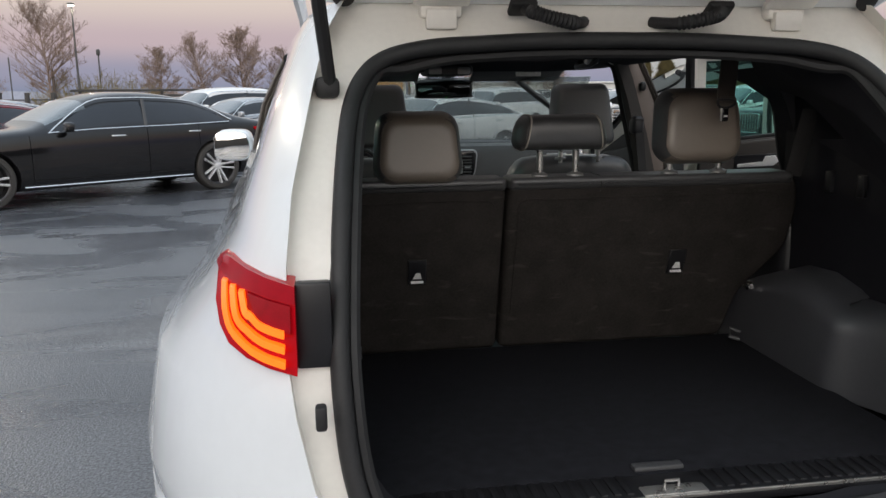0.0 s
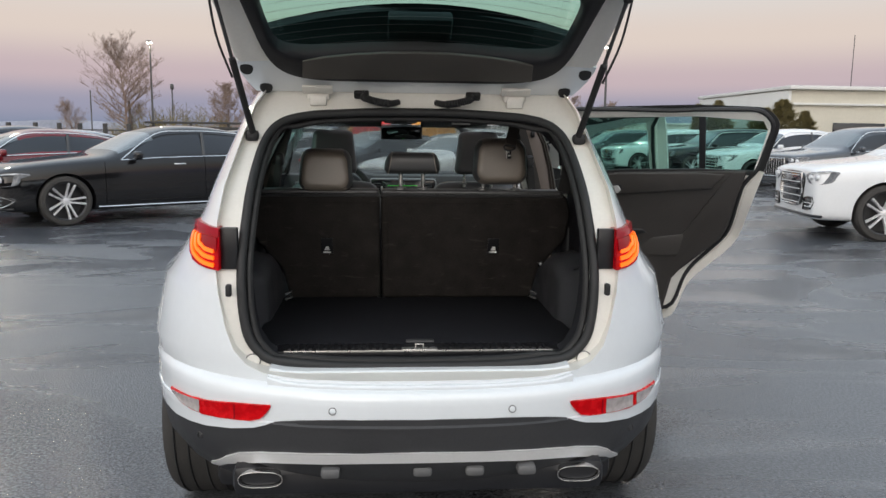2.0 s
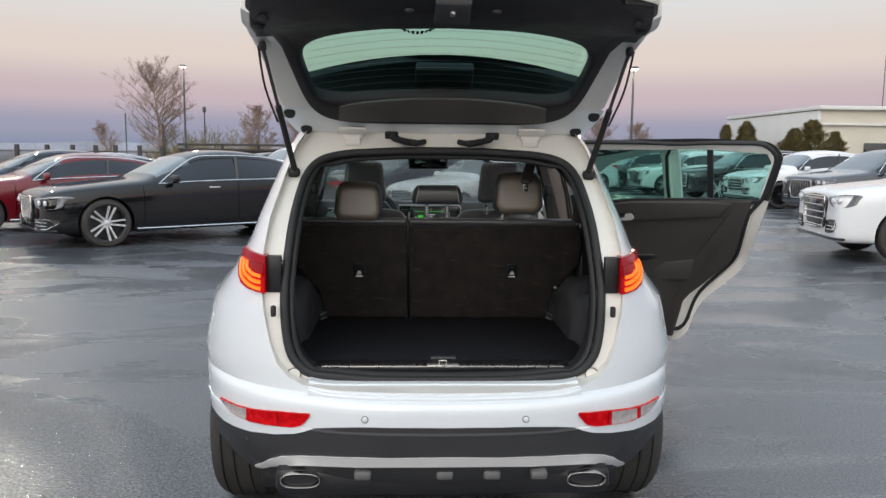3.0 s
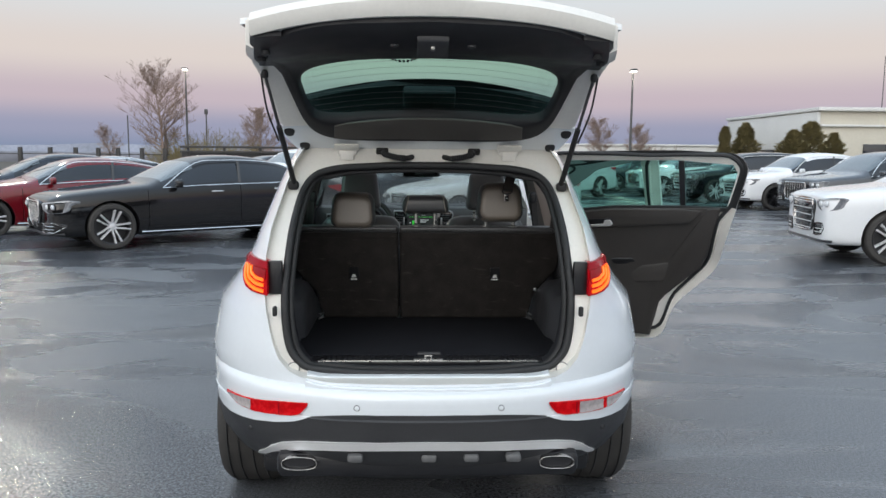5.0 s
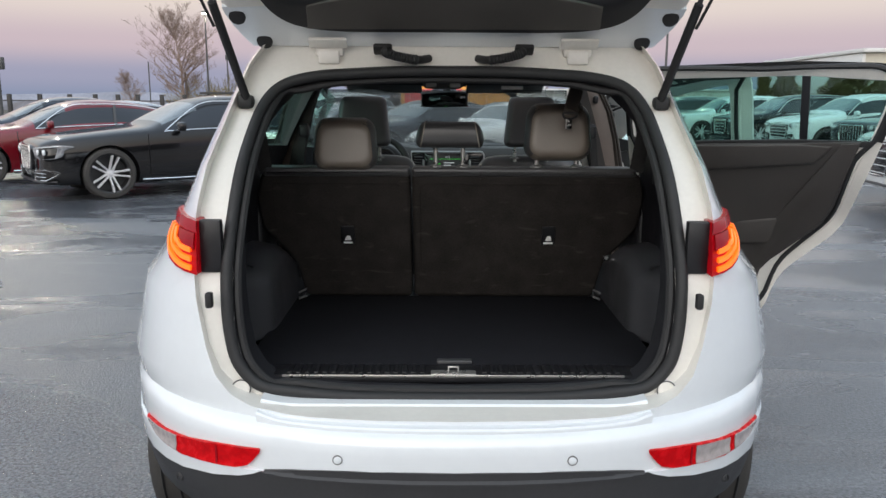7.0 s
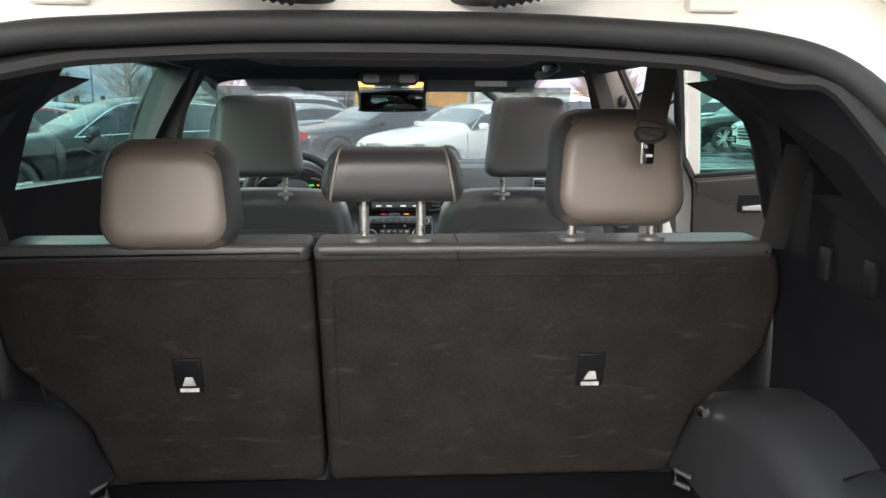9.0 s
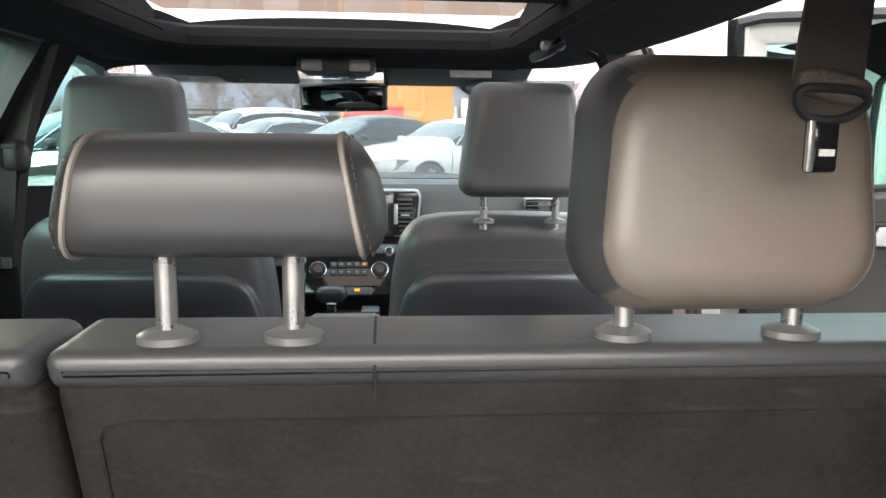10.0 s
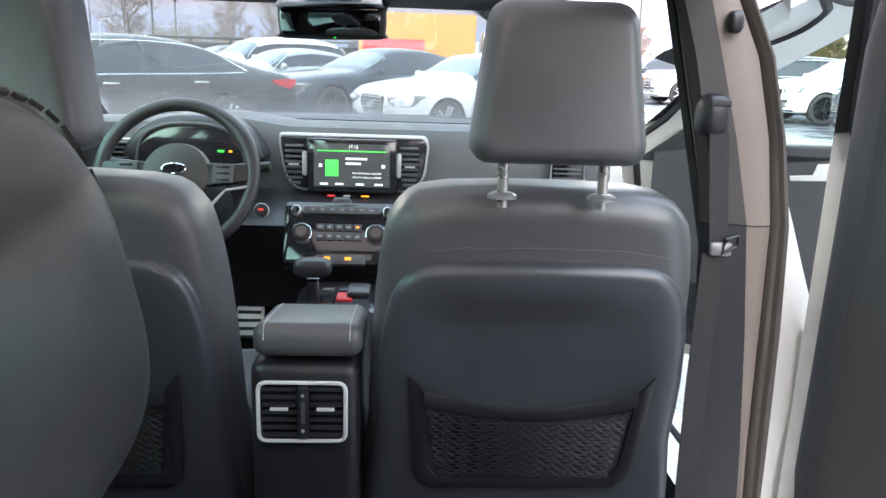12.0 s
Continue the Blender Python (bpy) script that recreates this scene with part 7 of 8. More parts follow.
def parked_car(kind, paint, label, rim=ALU, lining=CHROME, tail=REDLENS, far=False, grille="slats"):
    """A car with its nose at -y, centred on its front axle at the origin of the ground."""
    S = SHAPES[kind]
    L, W, R = S["L"], S["W"] / 2, S["R"]
    y0 = -S["axles"][0] * L
    yy = lambda f: y0 + f * L
    rows = S["rows"]
    rings = []
    for f, zs, zb, zt, w, tw in rows:
        w *= W
        t = tw * W
        zm = zs + (zb - zs) * 0.52
        half = [(0, zs), (w * 0.90, zs), (w * 0.985, zs + 0.04), (w, zm), (w * 0.992, zb - 0.09), (w * 0.962, zb), (t + (w * 0.95 - t) * (0.22 if zt - zb > 0.2 else 0.5), zb + (zt - zb) * (0.80 if zt - zb > 0.2 else 0.6)), (t * 0.86, zt - 0.018 * (1 if zt - zb > 0.2 else 0.4)), (0, zt)]
        rings.append([Vector((x, yy(f), z)) for x, z in half] + [Vector((-x, yy(f), z)) for x, z in half[-2:0:-1]])
    bm = bmesh.new()
    loft(rings, True, bm)
    cabin = [i for i, r in enumerate(rows) if r[3] - r[2] > 0.2]
    # glass by station and ring interval
    bm.faces.ensure_lookup_table()
    n = len(rings[0])
    for k in range(len(rings) - 1):
        for j in range(n):
            f = bm.faces[k * n + j]
            jj = j if j < 8 else n - 1 - j
            a, b = k in cabin, k + 1 in cabin
            if jj == 5 and (a or b):
                f.material_index = 1
            if jj in (6, 7) and (b and not a):
                f.material_index = 2
            if jj in (6, 7) and (a and not b) and kind not in ("suv",):
                f.material_index = 1
            if jj in (6, 7) and kind == "suv" and k == cabin[-1]:
                f.material_index = 1
    bm = subdivided(bm, 1 if far else 2)
    wells, seams, sills = bmesh.new(), bmesh.new(), bmesh.new()
    for fa in S["axles"]:
        for s in (-1, 1):
            m = 28
            join(wells, loft([[Vector((x, yy(fa) + (R * 1.12) * math.cos(2 * math.pi * i / m), R + R * 1.12 * math.sin(2 * math.pi * i / m))) for i in range(m)] for x in (s * W * 0.62, s * W * 1.3)], True, None, 3), 3)
    cab = [r for r in rows if r[3] - r[2] > 0.2]
    for s in (-1, 1):
        for f in (S["axles"][0] + 0.105, (cab[0][0] + cab[-1][0]) / 2 - 0.02, S["axles"][1] - 0.055):
            zb_ = lerp([(r[0], r[2]) for r in rows], f)
            join(seams, box((s * W, yy(f), (rows[6][1] + 0.10 + zb_) / 2), (0.09, 0.009, zb_ - rows[6][1] - 0.10), 0.0, mat=3), 3)
        join(sills, box((s * W, (yy(S["axles"][0] + 0.105) + yy(S["axles"][1] - 0.055)) / 2, rows[6][1] + 0.14), (0.07, yy(S["axles"][1] - 0.055) - yy(S["axles"][0] + 0.105), 0.009), 0.0, mat=3), 3)
    root = thing("car", label, "car", "parked cars")
    paintm = [PAINT[paint], CARGLASS, SCREENGLASS, TRIM]
    part("body", carve(bm, [wells, seams, sills], paintm), paintm, root, "", 50)

    def hw(f, z):
        # half width of the body side at a station and height (below the belt)
        for p, q in zip(rows, rows[1:]):
            if p[0] <= f <= q[0]:
                k = (f - p[0]) / (q[0] - p[0])
                return W * (p[4] + (q[4] - p[4]) * k)
        return W
    tab = [(0.0, 0.0), (rows[0][4] * 0.86, 0.0), (rows[0][4] * 0.97, 0.004)] + [(r[4], r[0] + 0.004) for r in rows[1:5]]
    tab = [(w_ * W, yy(f_)) for w_, f_ in tab]
    nose_y = lambda a: lerp(tab, abs(a))
    plate = lambda shape, off, depth: slab(shape, depth, 0.005, lambda a, b, d: Vector((a, nose_y(a) - off + d, b)), None, 2, 4)
    for fa in S["axles"]:
        for s in (-1, 1):
            wheel_parts(root, s * (W - 0.125), yy(fa), R, R, 0.24, s, rim, 5, True, R * 0.77)
    for s in (-1, 1):
        # window line, handles, mirror, lamps, sill
        pts = []
        i0, i1 = cabin[0], cabin[-1]
        zb = lambda f: lerp([(r[0], r[2]) for r in rows], f)
        fs = [rows[i0 - 1][0] + 0.015 + (rows[i1 + 1][0] - rows[i0 - 1][0] - 0.06) * i / 12 for i in range(13)]
        part("window_strip", tube([Vector((s * (W * 0.955 + 0.002), yy(f), zb(f) + 0.006)) for f in fs], 0.009, None, 6), lining, root, "bright window strip")
        tops = [(rows[i0 - 1][0] + 0.02, zb(rows[i0 - 1][0]) + 0.02)]
        arcs = []
        for i in range(i0, i1 + 1):
            f, zs, b_, t_, w_, tw_ = rows[i]
            arcs.append(Vector((s * (tw_ * W + (W * 0.95 - tw_ * W) * 0.24), yy(f), b_ + (t_ - b_) * 0.79)))
        arcs = [Vector((s * W * 0.93, yy(rows[i0 - 1][0] + 0.02), zb(rows[i0 - 1][0]) + 0.02))] + arcs + [Vector((s * W * 0.92, yy(rows[i1 + 1][0] - 0.035), zb(rows[i1 + 1][0]) + 0.02))]
        part("roof_strip", tube(smooth_path(arcs, 4), 0.010, None, 6), lining, root)
        for f in ((rows[i0][0] + rows[i1][0]) / 2 - 0.02,):
            a = Vector((s * (W * 0.955), yy(f), zb(f) + 0.01))
            k = lerp([(r[0], r[3]) for r in rows], f)
            part("door_pillar", tube([a, Vector((s * (W * 0.955 * 0.28 + W * 0.65 * 0.72 + 0.012), yy(f + 0.01), zb(f) + (k - zb(f)) * 0.78))], 0.022, None, 6, squash=0.5), GLOSSBLACK, root)
        for f in (rows[i0][0] + 0.055, rows[i1][0] - 0.04):
            part("door_handle", box((s * (W * 1.0), yy(f), zb(f) - 0.10), (0.03, 0.20, 0.028), 0.012), PAINT[paint] if lining is not CHROME else CHROME, root)
        mx = part("wing_mirror", moved(pillow(0.10, 0.055, 0.065, 0.6), s * (W + 0.10), yy(rows[i0 - 1][0] + 0.055), zb(0.34) + 0.07), PAINT[paint], root)
        zl = lerp([(r[0], r[2]) for r in rows], 0.03)
        tall = kind in ("suv", "coupe_suv")
        k1, k2 = (0.56, 0.985) if tall else (0.50, 0.985)
        hl = part("headlamp", plate([(s * W * k1, zl - 0.105), (s * W * 0.72, zl - 0.185), (s * W * 0.92, zl - 0.175), (s * W * 0.958, zl - 0.07), (s * W * 0.955, zl + 0.000), (s * W * 0.80, zl - 0.016), (s * W * (k1 + 0.02), zl - 0.045)], 0.010, 0.03), LAMPDARK, root, "clear headlamp")
        for k_ in (0.70, 0.84):
            part("lamp_unit", moved(pillow(0.055, 0.022, 0.042, 0.8), s * W * k_, nose_y(W * k_) - 0.008, zl - 0.095), LENS, hl)
        part("light_strip", tube([Vector((s * W * k_, nose_y(W * k_) - 0.014, zl + d_)) for k_, d_ in ((k1 + 0.03, -0.055), (0.70, -0.038), (0.85, -0.026), (0.94, -0.012))], 0.005, None, 6), LENS, hl)
        bm = bmesh.new()
        zt = lerp([(r[0], r[2]) for r in rows], 0.95)
        loft([[Vector((s * (hw(f_, 0) * k + 0.006), yy(f_), zc + d)) for d in (-h, h)] + [Vector((s * (hw(f_, 0) * k - 0.06), yy(f_) - 0.03, zc + d)) for d in (h, -h)] for f_, k, zc, h in ((0.90, 1.0, zt - 0.045, 0.02), (0.94, 0.995, zt - 0.07, 0.06), (0.975, 0.96, zt - 0.09, 0.075), (0.994, 0.84, zt - 0.10, 0.06))], True, bm)
        part("tail_lamp", bm, tail, root, "red tail lamp")
        part("sill_strip", tube([(s * (W * 0.985), yy(S["axles"][0]) + R * 1.2, rows[6][1] + 0.06), (s * (W * 0.985), yy(S["axles"][1]) - R * 1.2, rows[6][1] + 0.06)], 0.012, None, 6), lining, root)
        zi = rows[1][1] + (0.20 if tall else 0.15)
        shape = [(s * W * 0.50, zi - 0.085), (s * W * 0.86, zi - 0.075), (s * W * 0.93, zi + 0.01), (s * W * 0.86, zi + 0.07), (s * W * 0.56, zi + 0.05)]
        if tall:
            shape = [(s * W * 0.52, zi - 0.08), (s * W * 0.76, zi - 0.06), (s * W * 0.82, zi + 0.02), (s * W * 0.79, zi + 0.105), (s * W * 0.54, zi + 0.09)]
        bi = part("bumper_intake", plate(shape, 0.012, 0.03), GLOSSBLACK, root, "dark bumper intake")
        part("intake_strip", tube([Vector((a, nose_y(a) - 0.016, b)) for a, b in shape], 0.008, None, 6, True), lining if lining is CHROME and not tall else GLOSSBLACK, bi)
        for d_ in (-0.03, 0.02):
            part("intake_bar", tube([Vector((s * W * k_, nose_y(W * k_) - 0.014, zi + d_)) for k_ in (0.56, 0.7, 0.86)], 0.005, None, 5), SILVER if tall else lining, bi)
    part("lower_lip", tube([Vector((W * k_, nose_y(W * k_) - 0.010, rows[1][1] + 0.05)) for k_ in (-0.92, -0.8, -0.6, -0.3, 0, 0.3, 0.6, 0.8, 0.92)], 0.020, None, 6), TRIM, root)
    g0, g1 = (rows[1][1] + 0.17, rows[1][2] - 0.005) if tall else (rows[1][1] + 0.20, rows[1][2] + 0.005)
    gw = 0.46 if tall else 0.34
    gshape = [(-W * gw * 0.80, g0), (W * gw * 0.80, g0), (W * gw, g0 + (g1 - g0) * 0.45), (W * gw * 0.92, g1), (-W * gw * 0.92, g1), (-W * gw, g0 + (g1 - g0) * 0.45)]
    gr = part("grille", plate(gshape, 0.022, 0.05), GLOSSBLACK, root, "dark grille with bright bars")
    part("grille_rim", tube([Vector((a, nose_y(a) - 0.024, b)) for a, b in gshape], 0.011, None, 6, True), lining, gr)
    for k in range(9 if grille == "bars" else 5):
        if grille == "bars":
            a = W * gw * 0.86 * (-1 + k / 4)
            p = [Vector((a, nose_y(a) - 0.028, g0 + 0.02 + 0.03 * (abs(k - 4) > 3))), Vector((a, nose_y(a) - 0.028, g1 - 0.02))]
        else:
            z = g0 + 0.035 + (g1 - g0 - 0.07) * k / 4
            p = [Vector((W * gw * q_, nose_y(W * gw * q_) - 0.028, z)) for q_ in (-0.9, -0.45, 0, 0.45, 0.9)]
        part("grille_bar", tube(p, 0.0085, None, 6), lining, gr)
    if kind == "compact":
        part("emblem", lathe([(0.07, 0), (0.07, 0.012), (0.058, 0.014), (0.058, 0.006), (0, 0.006)], 24, None, Matrix.Translation((0, nose_y(0) - 0.035, (g0 + g1) / 2)) @ turned(90, 0, 0)), lining, gr)
    return root


def put(ob, wheel, heading, side=1, W=1.9):
    """Set a car so that its near front wheel stands at a point; heading in degrees is where the nose points."""
    h = radians(heading)
    hx, hy = math.cos(h), math.sin(h)
    k = W / 2 - 0.02
    # near wheel on the car's left: centre of the axle lies to the right
    cx, cy = wheel[0] + hy * k * side, wheel[1] - hx * k * side
    ob.matrix_basis = pose(cx, cy, 0, 0, 0, heading + 90)
    return ob


def again(ob, label, wheel, heading, side=1, W=1.9):
    c = copy_thing(ob, Matrix())
    tagged(c, label)
    return put(c, wheel, heading, side, W)


A, B = 217.5, 184
put(parked_car("saloon", "black", "black long saloon car with bright window strips", grille="bars"), (-4.67, 9.36), A)
put(parked_car("coupe", "red", "dark red four-door coupe parked beside the black saloon"), (-7.29, 10.79), A)
white_c = put(parked_car("compact", "white", "white compact saloon with a round grille emblem"), (0.86, 13.2), 214, W=1.8)
blue_c = put(parked_car("saloon", "blue", "dark blue saloon car with dark rims", rim=DARKALU, lining=GLOSSBLACK), (-1.15, 15.5), A)
grey_c = put(parked_car("compact", "silver", "silver saloon car in the yard"), (-3.2, 18.2), A, W=1.8)
suv_w = put(parked_car("suv", "white", "white large SUV with a barred grille", tail=REDLENS), (6.63, 7.85), 170, W=1.97)
suv_d = put(parked_car("suv", "grey", "dark grey large SUV with a barred grille", grille="bars"), (10.9, 16.3), 187, W=1.97)
csuv_w = put(parked_car("coupe_suv", "white", "white coupe SUV with dark wheels", rim=DARKALU, lining=SILVER), (10.45, 19.4), B, W=1.99)
suv_b = put(parked_car("suv", "black", "black SUV parked in the row", lining=SILVER), (10.34, 23.6), B, W=1.97)
again(suv_w, "white SUV farther along the row", (9.6, 27.0), B, W=1.97)
again(suv_d, "dark grey SUV farther along the row", (8.8, 31.0), B, W=1.97)
again(suv_b, "black SUV at the end of the row", (8.0, 35.5), B, W=1.97)
again(suv_w, "white SUV parked beyond the saloons", (-4.5, 22.0), A, W=1.97)
again(grey_c, "silver saloon parked behind the red coupe", (-5.9, 14.7), A, W=1.8)
again(blue_c, "dark saloon parked behind the red coupe", (-9.6, 14.5), A)
again(grey_c, "silver saloon at the back of the yard", (-10.0, 19.5), A, W=1.8)
again(blue_c, "dark saloon at the back of the yard", (-6.5, 25.0), A)
again(suv_w, "white SUV near the end of the yard", (4.6, 24.5), A, W=1.97)
again(csuv_w, "white coupe SUV near the end of the yard", (3.6, 30.5), A, W=1.99)
again(blue_c, "dark saloon near the truck", (1.6, 27.0), A)

# ---- the edge of the yard ----
WALLM = mat("pale_render", (0.55, 0.52, 0.44), 0.85, 0, 0.08, 0.4, 0.2, 40)
WALLM2 = mat("pale_cladding", (0.62, 0.62, 0.60), 0.6, 0, 0.06, 0.4)
FENCE = mat("dark_fence", (0.045, 0.042, 0.04), 0.8, 0, 0.25, 3)
ORANGE = mat("orange_tarpaulin", (0.72, 0.34, 0.06), 0.6, 0, 0.08, 1.0)
REDBOX = mat("red_steel", (0.55, 0.02, 0.02), 0.5, 0, 0.1, 1.0)
POSTM = mat("lamp_post_steel", (0.10, 0.10, 0.10), 0.6, 0.5, 0.1, 2)
LAMPM = mat("lit_lamp", (1, 1, 1), 0.3, emit=(1.0, 0.93, 0.78), power=14)
BARK = mat("bark", (0.11, 0.085, 0.07), 0.9, 0, 0.25, 3, 0.4, 30)
TWIG = mat("twigs", (0.26, 0.19, 0.155), 0.9, 0, 0.25, 3)
OLIVE = mat("olive_twigs", (0.19, 0.155, 0.07), 0.9, 0, 0.3, 2)
NEEDLE = mat("conifer_needles", (0.24, 0.205, 0.10), 0.8, 0, 0.4, 2)

hall = thing("hall", "pale single-storey flat-roofed hall", "building", at=(33.2, 60, 0), turn=0)
part("wall", box((22, 9, 2.75), (44, 18, 5.5), 0.02), WALLM, hall)
part("roof", box((22, 8.9, 5.62), (44.8, 18.8, 0.30), 0.03), WALLM2, hall, "pale roof edge")
part("fascia", box((22, -0.15, 4.3), (44.2, 0.25, 0.18), 0.02), WALLM2, hall)
part("fascia", box((-0.15, 9, 3.9), (0.25, 18.2, 3.0), 0.02), WALLM2, hall)
for y in (5.0, 9.0):
    part("window", box((-0.10, y, 1.7), (0.12, 2.6, 1.3), 0.02), CARGLASS, hall)
for x in (6, 14, 22, 30):
    part("window", box((x, -0.05, 2.2), (4.5, 0.12, 1.2), 0.02), CARGLASS, hall)
long_hall = thing("long_hall", "long low white hall far behind the yard", "building", at=(2, 105, 0))
part("wall", box((23, 6, 1.6), (36, 12, 3.2), 0.02), WALLM2, long_hall)
part("roof", box((23, 6, 3.35), (36.6, 12.6, 0.25), 0.02), WALLM2, long_hall)
truck = thing("truck", "lorry with an orange tarpaulin body", "truck", at=(0.9, 47, 0), turn=0)
part("tarpaulin", box((0.0, 0, 2.35), (6.6, 2.5, 2.7), 0.06), ORANGE, truck, "orange tarpaulin")
part("chassis", box((0.4, 0, 0.8), (8.2, 2.2, 0.35), 0.05), TRIM, truck)
part("cab", box((4.6, 0, 1.75), (1.8, 2.4, 2.1), 0.15), PAINT["silver"], truck)
for x in (-2.4, 3.9):
    for y in (-1.05, 1.05):
        part("wheel", lathe([(0.28, -0.13), (0.48, -0.15), (0.5, -0.08), (0.5, 0.08), (0.48, 0.15), (0.28, 0.13)], 24, None, Matrix.Translation((x, y, 0.5)) @ turned(90, 0, 0)), TYRE, truck)
skip = thing("container", "red steel container beside the lorry", "container", at=(-0.4, 43, 0))
part("box", box((0, 0, 1.1), (3.2, 2.0, 2.15), 0.04), REDBOX, skip)
for k in range(12):
    part("rib", box((-1.5 + 0.27 * k, -1.02, 1.1), (0.06, 0.05, 2.0), 0.01), REDBOX, skip)


def lamp_post(x, y, h, label, arm=0.0):
    ob = thing("street_lamp", label, "street lamp", "yard lamps", at=(x, y, 0))
    part("pole", tube([(0, 0, 0), (0, 0, h)], [0.10, 0.055], None, 10), POSTM, ob)
    part("head", box((0, -0.15, h + 0.05), (0.34, 0.55, 0.14), 0.04), POSTM, ob)
    part("lamp", box((0, -0.16, h - 0.045), (0.30, 0.48, 0.06), 0.02), LAMPM, ob, "lit lamp")
    return ob


lamp_post(-18.2, 60, 8.15, "tall lit lamp post at the edge of the yard")
lamp_post(13.6, 46, 6.9, "tall lit lamp post beside the row of cars")
near_lamp = lamp_post(-16.4, 27.6, 9.0, "tall lit lamp post beyond the red coupe")
part("speaker_box", box((0.22, -0.1, 2.75), (0.22, 0.22, 0.45), 0.04), POSTM, near_lamp)
for lx, ly, lz in ((-16.4, 27.45, 8.85), (-18.2, 59.84, 8.0), (13.6, 45.84, 6.75)):
    lamp = new("yard_light", bpy.data.lights.new("yard_light", 'AREA'))
    lamp.data.energy, lamp.data.size, lamp.data.color = (340 if ly < 40 else 160), 0.45, (1.0, 0.90, 0.70)
    lamp.matrix_basis = look((lx, ly, lz), (lx * 0.6, ly - 12, 0))
ob = thing("pole", "thin dark pole in the distance", "pole", at=(-26.5, 70, 0))
part("shaft", tube([(0, 0, 0), (0, 0, 5.0)], 0.06, None, 6), POSTM, ob)
ob = thing("pole", "thin pole with a small head", "pole", at=(-18.8, 68, 0))
part("shaft", tube([(0, 0, 0), (0, 0, 5.2)], 0.06, None, 6), POSTM, ob)
part("head", box((0, 0, 5.3), (0.3, 0.3, 0.5), 0.1), POSTM, ob)
ob = thing("mast", "slim tall mast behind the hall", "mast", at=(47.5, 75, 0))
part("shaft", tube([(0, 0, 0), (0, 0, 12)], [0.07, 0.04], None, 6), POSTM, ob)

fence = thing("fence", "dark boundary fence behind the yard", "fence", at=(0, 50, 0))
for x in (-36.2, -34.0, -32.2, -30.2, -28.3, -26.3, -24.34, -22.67, -21.18, -19.88, -18.3, -16.8):
    part("post", box((x, -0.12, 0.94), (0.24, 0.24, 1.88), 0.02), FENCE, fence)
part("wire_rail", box((-26.5, 0, 1.45), (20, 0.05, 0.06), 0.01), FENCE, fence)
part("panel", box((-9.2, 0, 0.95), (13.0, 0.12, 1.55), 0.02), FENCE, fence)
part("rail", box((-9.2, -0.4, 1.98), (13.0, 0.10, 0.14), 0.02), FENCE, fence)
part("rail", box((-9.2, -0.4, 1.66), (13.0, 0.10, 0.14), 0.02), FENCE, fence)
for k in range(6):
    part("rail_post", box((-15.2 + 2.4 * k, -0.25, 1.0), (0.16, 0.16, 2.0), 0.02), FENCE, fence)
# rough field beyond the fence
GRASS = mat("winter_grass", (0.105, 0.098, 0.085), 0.95, 0, 0.35, 0.3, 0.3, 4, spec=0.1)
bm = bmesh.new()
grid(bm, [[Vector((x, y, 0.02)) for x in (-900, -200, -60, 0, 60, 200, 900)] for y in (50.4, 60, 80, 120, 250, 880)])
tagged(part("ground_field", bm, GRASS, None), "dull brown winter grass beyond the fence", "field", kind="structure")
# low distance beyond the fence; the hills' colour holds the haze of the air
HAZE = mat("haze_tinted_hills", (0.26, 0.28, 0.34), 0.95, 0, 0.25, 0.02)
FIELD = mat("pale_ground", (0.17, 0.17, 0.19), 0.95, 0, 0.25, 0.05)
bm = bmesh.new()
rnd = random.Random(8)
ridge = [(-1500 + 60 * i, 9 + 6 * rnd.random()) for i in range(51)]
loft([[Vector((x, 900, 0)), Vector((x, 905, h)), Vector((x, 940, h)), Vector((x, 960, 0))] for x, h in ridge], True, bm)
tagged(part("backdrop", bm, HAZE, None), "low hills with blue-grey haze put into their colour", "hills", kind="structure")
bm = bmesh.new()
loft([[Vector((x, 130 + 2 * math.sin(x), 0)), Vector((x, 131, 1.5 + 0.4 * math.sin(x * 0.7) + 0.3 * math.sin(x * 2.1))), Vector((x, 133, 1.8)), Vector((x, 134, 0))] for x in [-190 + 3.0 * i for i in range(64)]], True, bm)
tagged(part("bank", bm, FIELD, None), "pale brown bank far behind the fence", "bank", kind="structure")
BACKM = mat("dark_cladding", (0.10, 0.085, 0.07), 0.8, 0, 0.2, 0.5)
# plain buildings that close the yard behind the start of the walk
bm = box((0, -34, 2.6), (110, 9, 5.2), 0.05)
tagged(part("wall_south", bm, BACKM, None), "plain dark building closing the yard", "building", kind="structure")


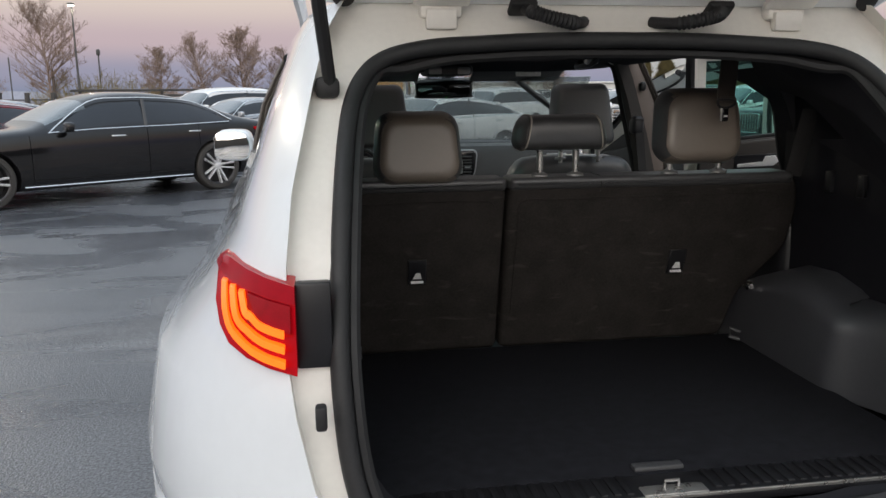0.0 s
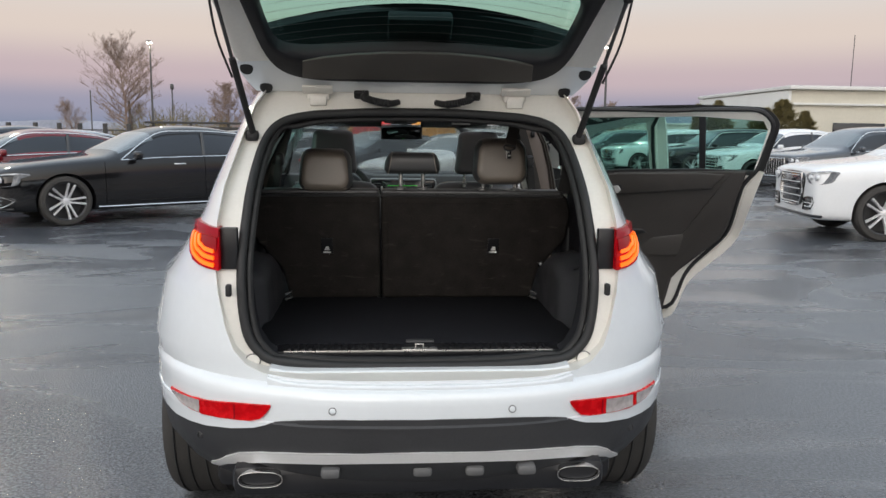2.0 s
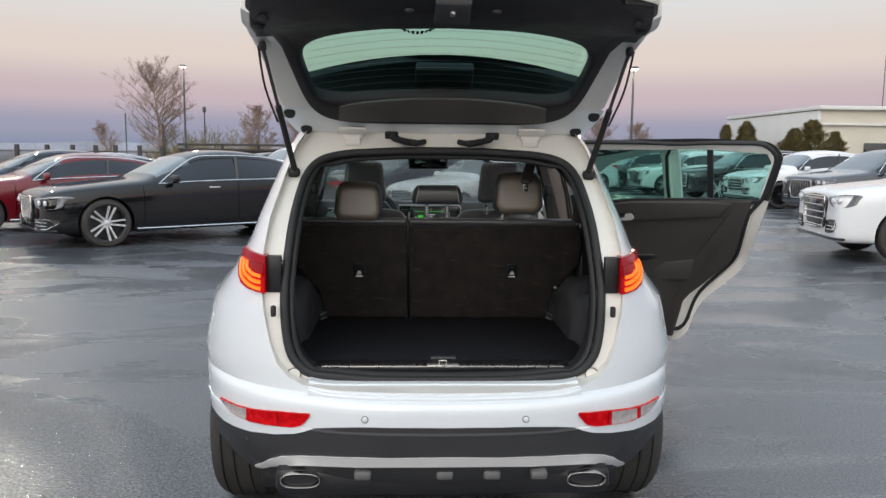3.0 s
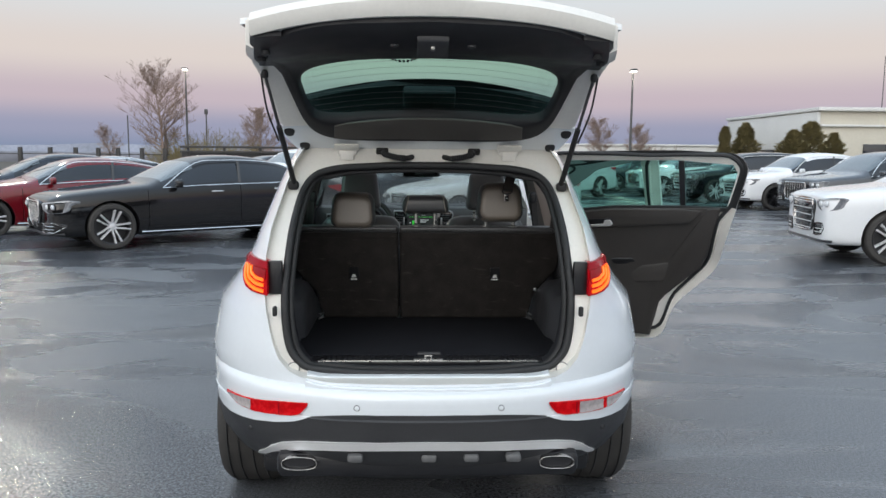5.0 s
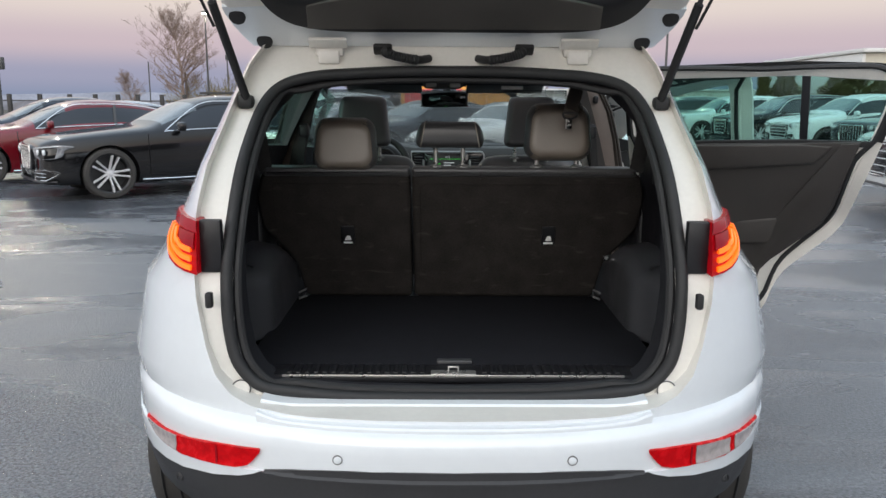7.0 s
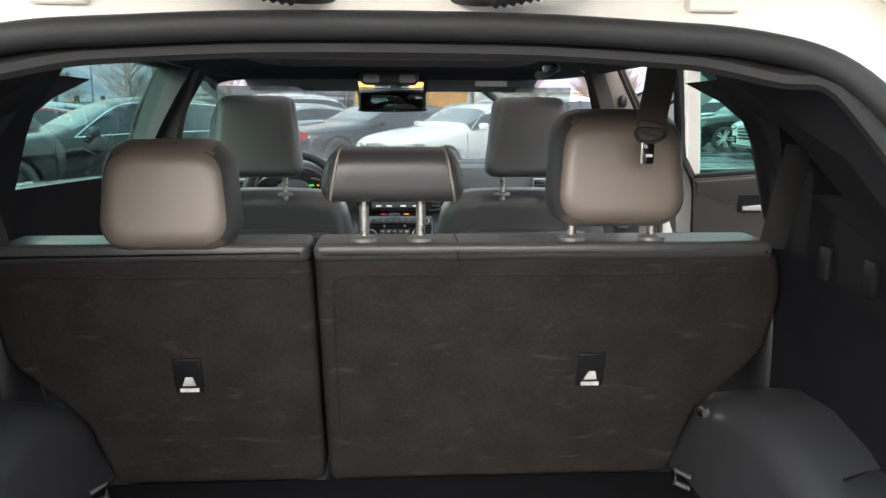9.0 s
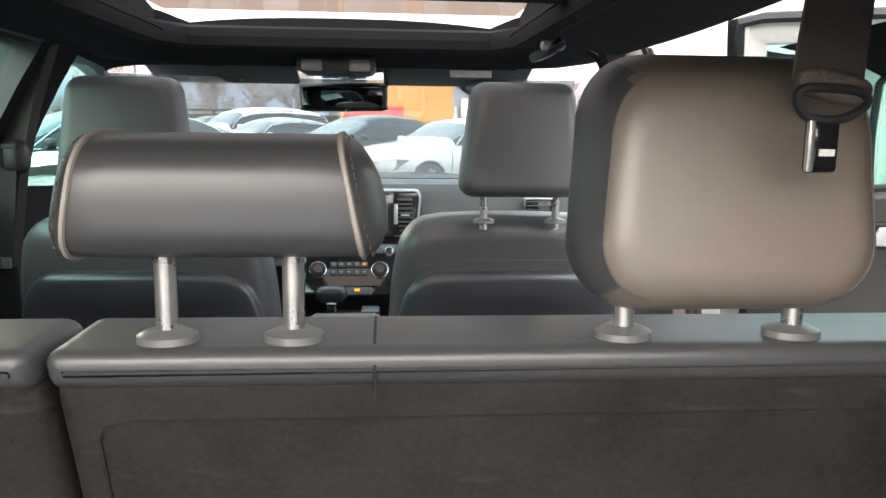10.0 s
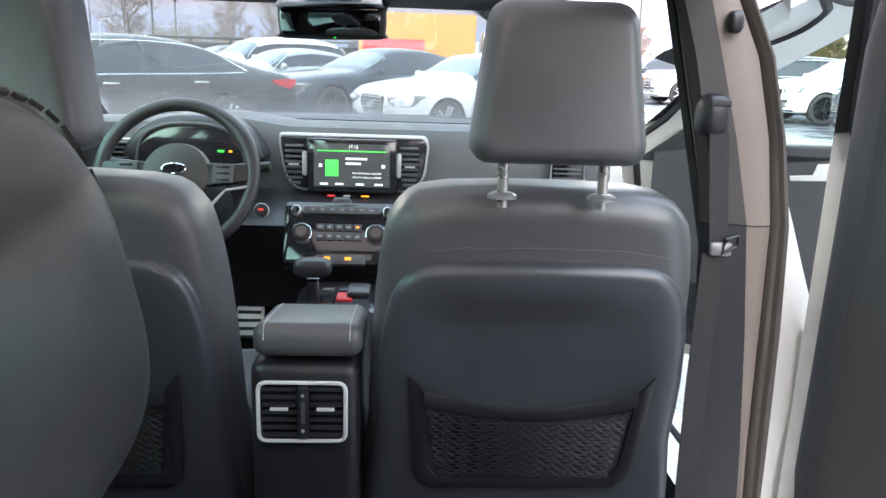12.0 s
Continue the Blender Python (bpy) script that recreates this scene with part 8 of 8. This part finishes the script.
# ---- trees ----
def bare_tree(h, seed, spread=0.6, depth=4):
    """Many ascending limbs off one leader that fill an oval crown with ever finer twigs."""
    rnd = random.Random(seed)
    bm = bmesh.new()

    def limb(p, d, L, r, lev):
        n = 4 if lev < 3 else 2
        pts, rad = [p], [r]
        for i in range(n):
            d = (d + Vector((rnd.uniform(-1, 1), rnd.uniform(-1, 1), rnd.uniform(-0.3, 0.9))) * 0.13).normalized()
            p = p + d * L / n
            pts.append(p)
            rad.append(max(0.0055, r * (1 - 0.7 * (i + 1) / n)))
        tube(pts, rad, bm, 5 if lev < 2 else 3)
        if lev >= depth:
            return
        for k in range((40, 8, 6, 4)[lev]):
            t = rnd.uniform(0.2, 1.0)
            if lev == 0:
                t = 0.20 + 0.80 * (k + rnd.random()) / 40
            i = min(n - 1, int(t * n))
            q = pts[i].lerp(pts[i + 1], t * n - i)
            a = rnd.uniform(0, 2 * math.pi)
            side = Vector((math.cos(a), math.sin(a), 0))
            if lev == 0:
                nd = (side * spread * (1.25 - 0.55 * t) + Vector((0, 0, 0.50 + 0.45 * t))).normalized()
                limb(q, nd, h * (0.16 + 0.26 * math.sin(math.pi * min(1, (t - 0.08) / 0.92)) * (1.05 - 0.55 * t)) * rnd.uniform(0.8, 1.1), max(0.012, rad[i] * 0.5), 1)
            else:
                nd = (d * 0.7 + side * 0.70 + Vector((0, 0, 0.16))).normalized()
                limb(q, nd, L * rnd.uniform(0.30, 0.52), max(0.0065, rad[i] * 0.52), lev + 1)
    limb(Vector((0, 0, 0)), Vector((0, 0, 1)), h * 0.86, h * 0.014, 0)
    return bm


def tree(h, seed, x, y, label, spread=0.6, m=BARK, m2=TWIG):
    ob = thing("tree", label, "tree", "bare trees", at=(x, y, 0))
    part("trunk", tube([(0, 0, 0), (0.02 * h, 0, h * 0.2), (0.01 * h, 0.01 * h, h * 0.42)], [h * 0.022, h * 0.016, h * 0.010], None, 8), m, ob)
    part("crown", bare_tree(h, seed, spread, depth=4), m2, ob, "bare branches and twigs", 60)
    return ob


t1 = tree(8.9, 3, -20.4, 61, "tall bare tree behind the fence", 0.95)
t2 = tree(5.4, 5, -13.0, 62, "smaller bare tree behind the fence", 1.0)
k = 0
for x, y, s, a in ((-10.2, 66, 1.25, 40), (-7.0, 68, 1.35, 150), (-4.2, 70, 1.1, 250), (-29, 72, 0.8, 90), (6, 85, 1.0, 20), (11, 92, 1.0, 200), (16, 90, 1.1, 300), (22, 88, 1.15, 60), (26, 86, 1.0, 130), (-1, 75, 1.0, 33)):
    c = copy_thing(t2 if k % 3 else t1, pose(x, y, 0, 0, 0, a))
    c.scale = (s * (0.6 if not k % 3 else 1),) * 3
    tagged(c, "bare tree in the belt of trees")
    k += 1


def bush(w, h, seed, n, material, name, label, x, y):
    rnd = random.Random(seed)
    bm = bmesh.new()
    for i in range(n):
        a, r = rnd.uniform(0, 2 * math.pi), math.sqrt(rnd.random())
        p = Vector((w * r * math.cos(a), w * 0.5 * r * math.sin(a), 0))
        top = Vector((p.x * 1.25 + rnd.uniform(-0.3, 0.3), p.y * 1.25 + rnd.uniform(-0.3, 0.3), h * rnd.uniform(0.45, 1) * (1 - 0.45 * r * r)))
        md = (p + top) / 2 + Vector((rnd.uniform(-0.2, 0.2), rnd.uniform(-0.2, 0.2), 0))
        tube([p, md, top], [0.03, 0.02, 0.012], bm, 3)
        for q in range(7):
            t = rnd.uniform(0.35, 1.0)
            s = p.lerp(top, t)
            tube([s, s + Vector((rnd.uniform(-0.5, 0.5), rnd.uniform(-0.5, 0.5), rnd.uniform(0.1, 0.6)))], [0.016, 0.01], bm, 3)
    ob = tagged(part(name, bm, material, None, label, 60), label, "bush")
    ob.matrix_basis = pose(x, y, 0)
    return ob


bush(4.2, 3.9, 11, 260, OLIVE, "bush", "olive-brown twiggy bush behind the fence", -17.2, 62)
bush(3.0, 2.6, 12, 160, TWIG, "bush", "brown twiggy bush behind the fence", -10.5, 61)
bush(5.0, 2.6, 13, 220, TWIG, "bush", "brown twiggy hedge behind the cars", 20.5, 66)


def conifer(h, w, seed, x, y, label):
    rnd = random.Random(seed)
    ob = thing("conifer", label, "tree", "conifers", at=(x, y, 0))
    part("trunk", tube([(0, 0, 0), (0, 0, h * 0.9)], [0.12, 0.03], None, 6), BARK, ob)
    V, F = [], []
    for i in range(6500):
        t = rnd.random() ** 0.75
        z = h * (0.03 + 0.97 * t)
        lob = 0.80 + 0.34 * math.sin(11 * t + seed) * math.sin(5 * t * seed + 1)
        a = rnd.uniform(0, 2 * math.pi)
        R = w * (1 - t ** 1.6) ** 0.8 * lob * (0.80 + 0.30 * math.sin(3 * a + 17 * t + seed) * math.sin(7 * a - 9 * t))
        r = R * math.sqrt(rnd.uniform(0.2, 1))
        p = Vector((r * math.cos(a), r * math.sin(a), z))
        d = Vector((math.cos(a), math.sin(a), rnd.uniform(-0.1, 0.9))).normalized() * rnd.uniform(0.14, 0.34)
        s = Vector((-math.sin(a), math.cos(a), rnd.uniform(-0.5, 0.5))) * 0.07
        k = len(V)
        V += [p - s, p + s, p + d]
        F.append((k, k + 1, k + 2))
    me = bpy.data.meshes.new("crown")
    me.from_pydata([tuple(v) for v in V], [], F)
    link("crown", me, ob, [NEEDLE])
    return ob


conifer(3.7, 0.9, 1, 22.1, 52.0, "slim dark green conifer by the yard")
conifer(4.0, 2.0, 2, 23.8, 52.5, "bushy dark green conifer by the yard")
conifer(3.5, 2.2, 3, 26.6, 51.0, "low broad dark green conifer before the hall")
conifer(4.1, 3.2, 4, 28.1, 51.5, "large broad dark green conifer before the hall")
conifer(3.3, 1.6, 5, 29.6, 51.2, "small dark green conifer before the hall")
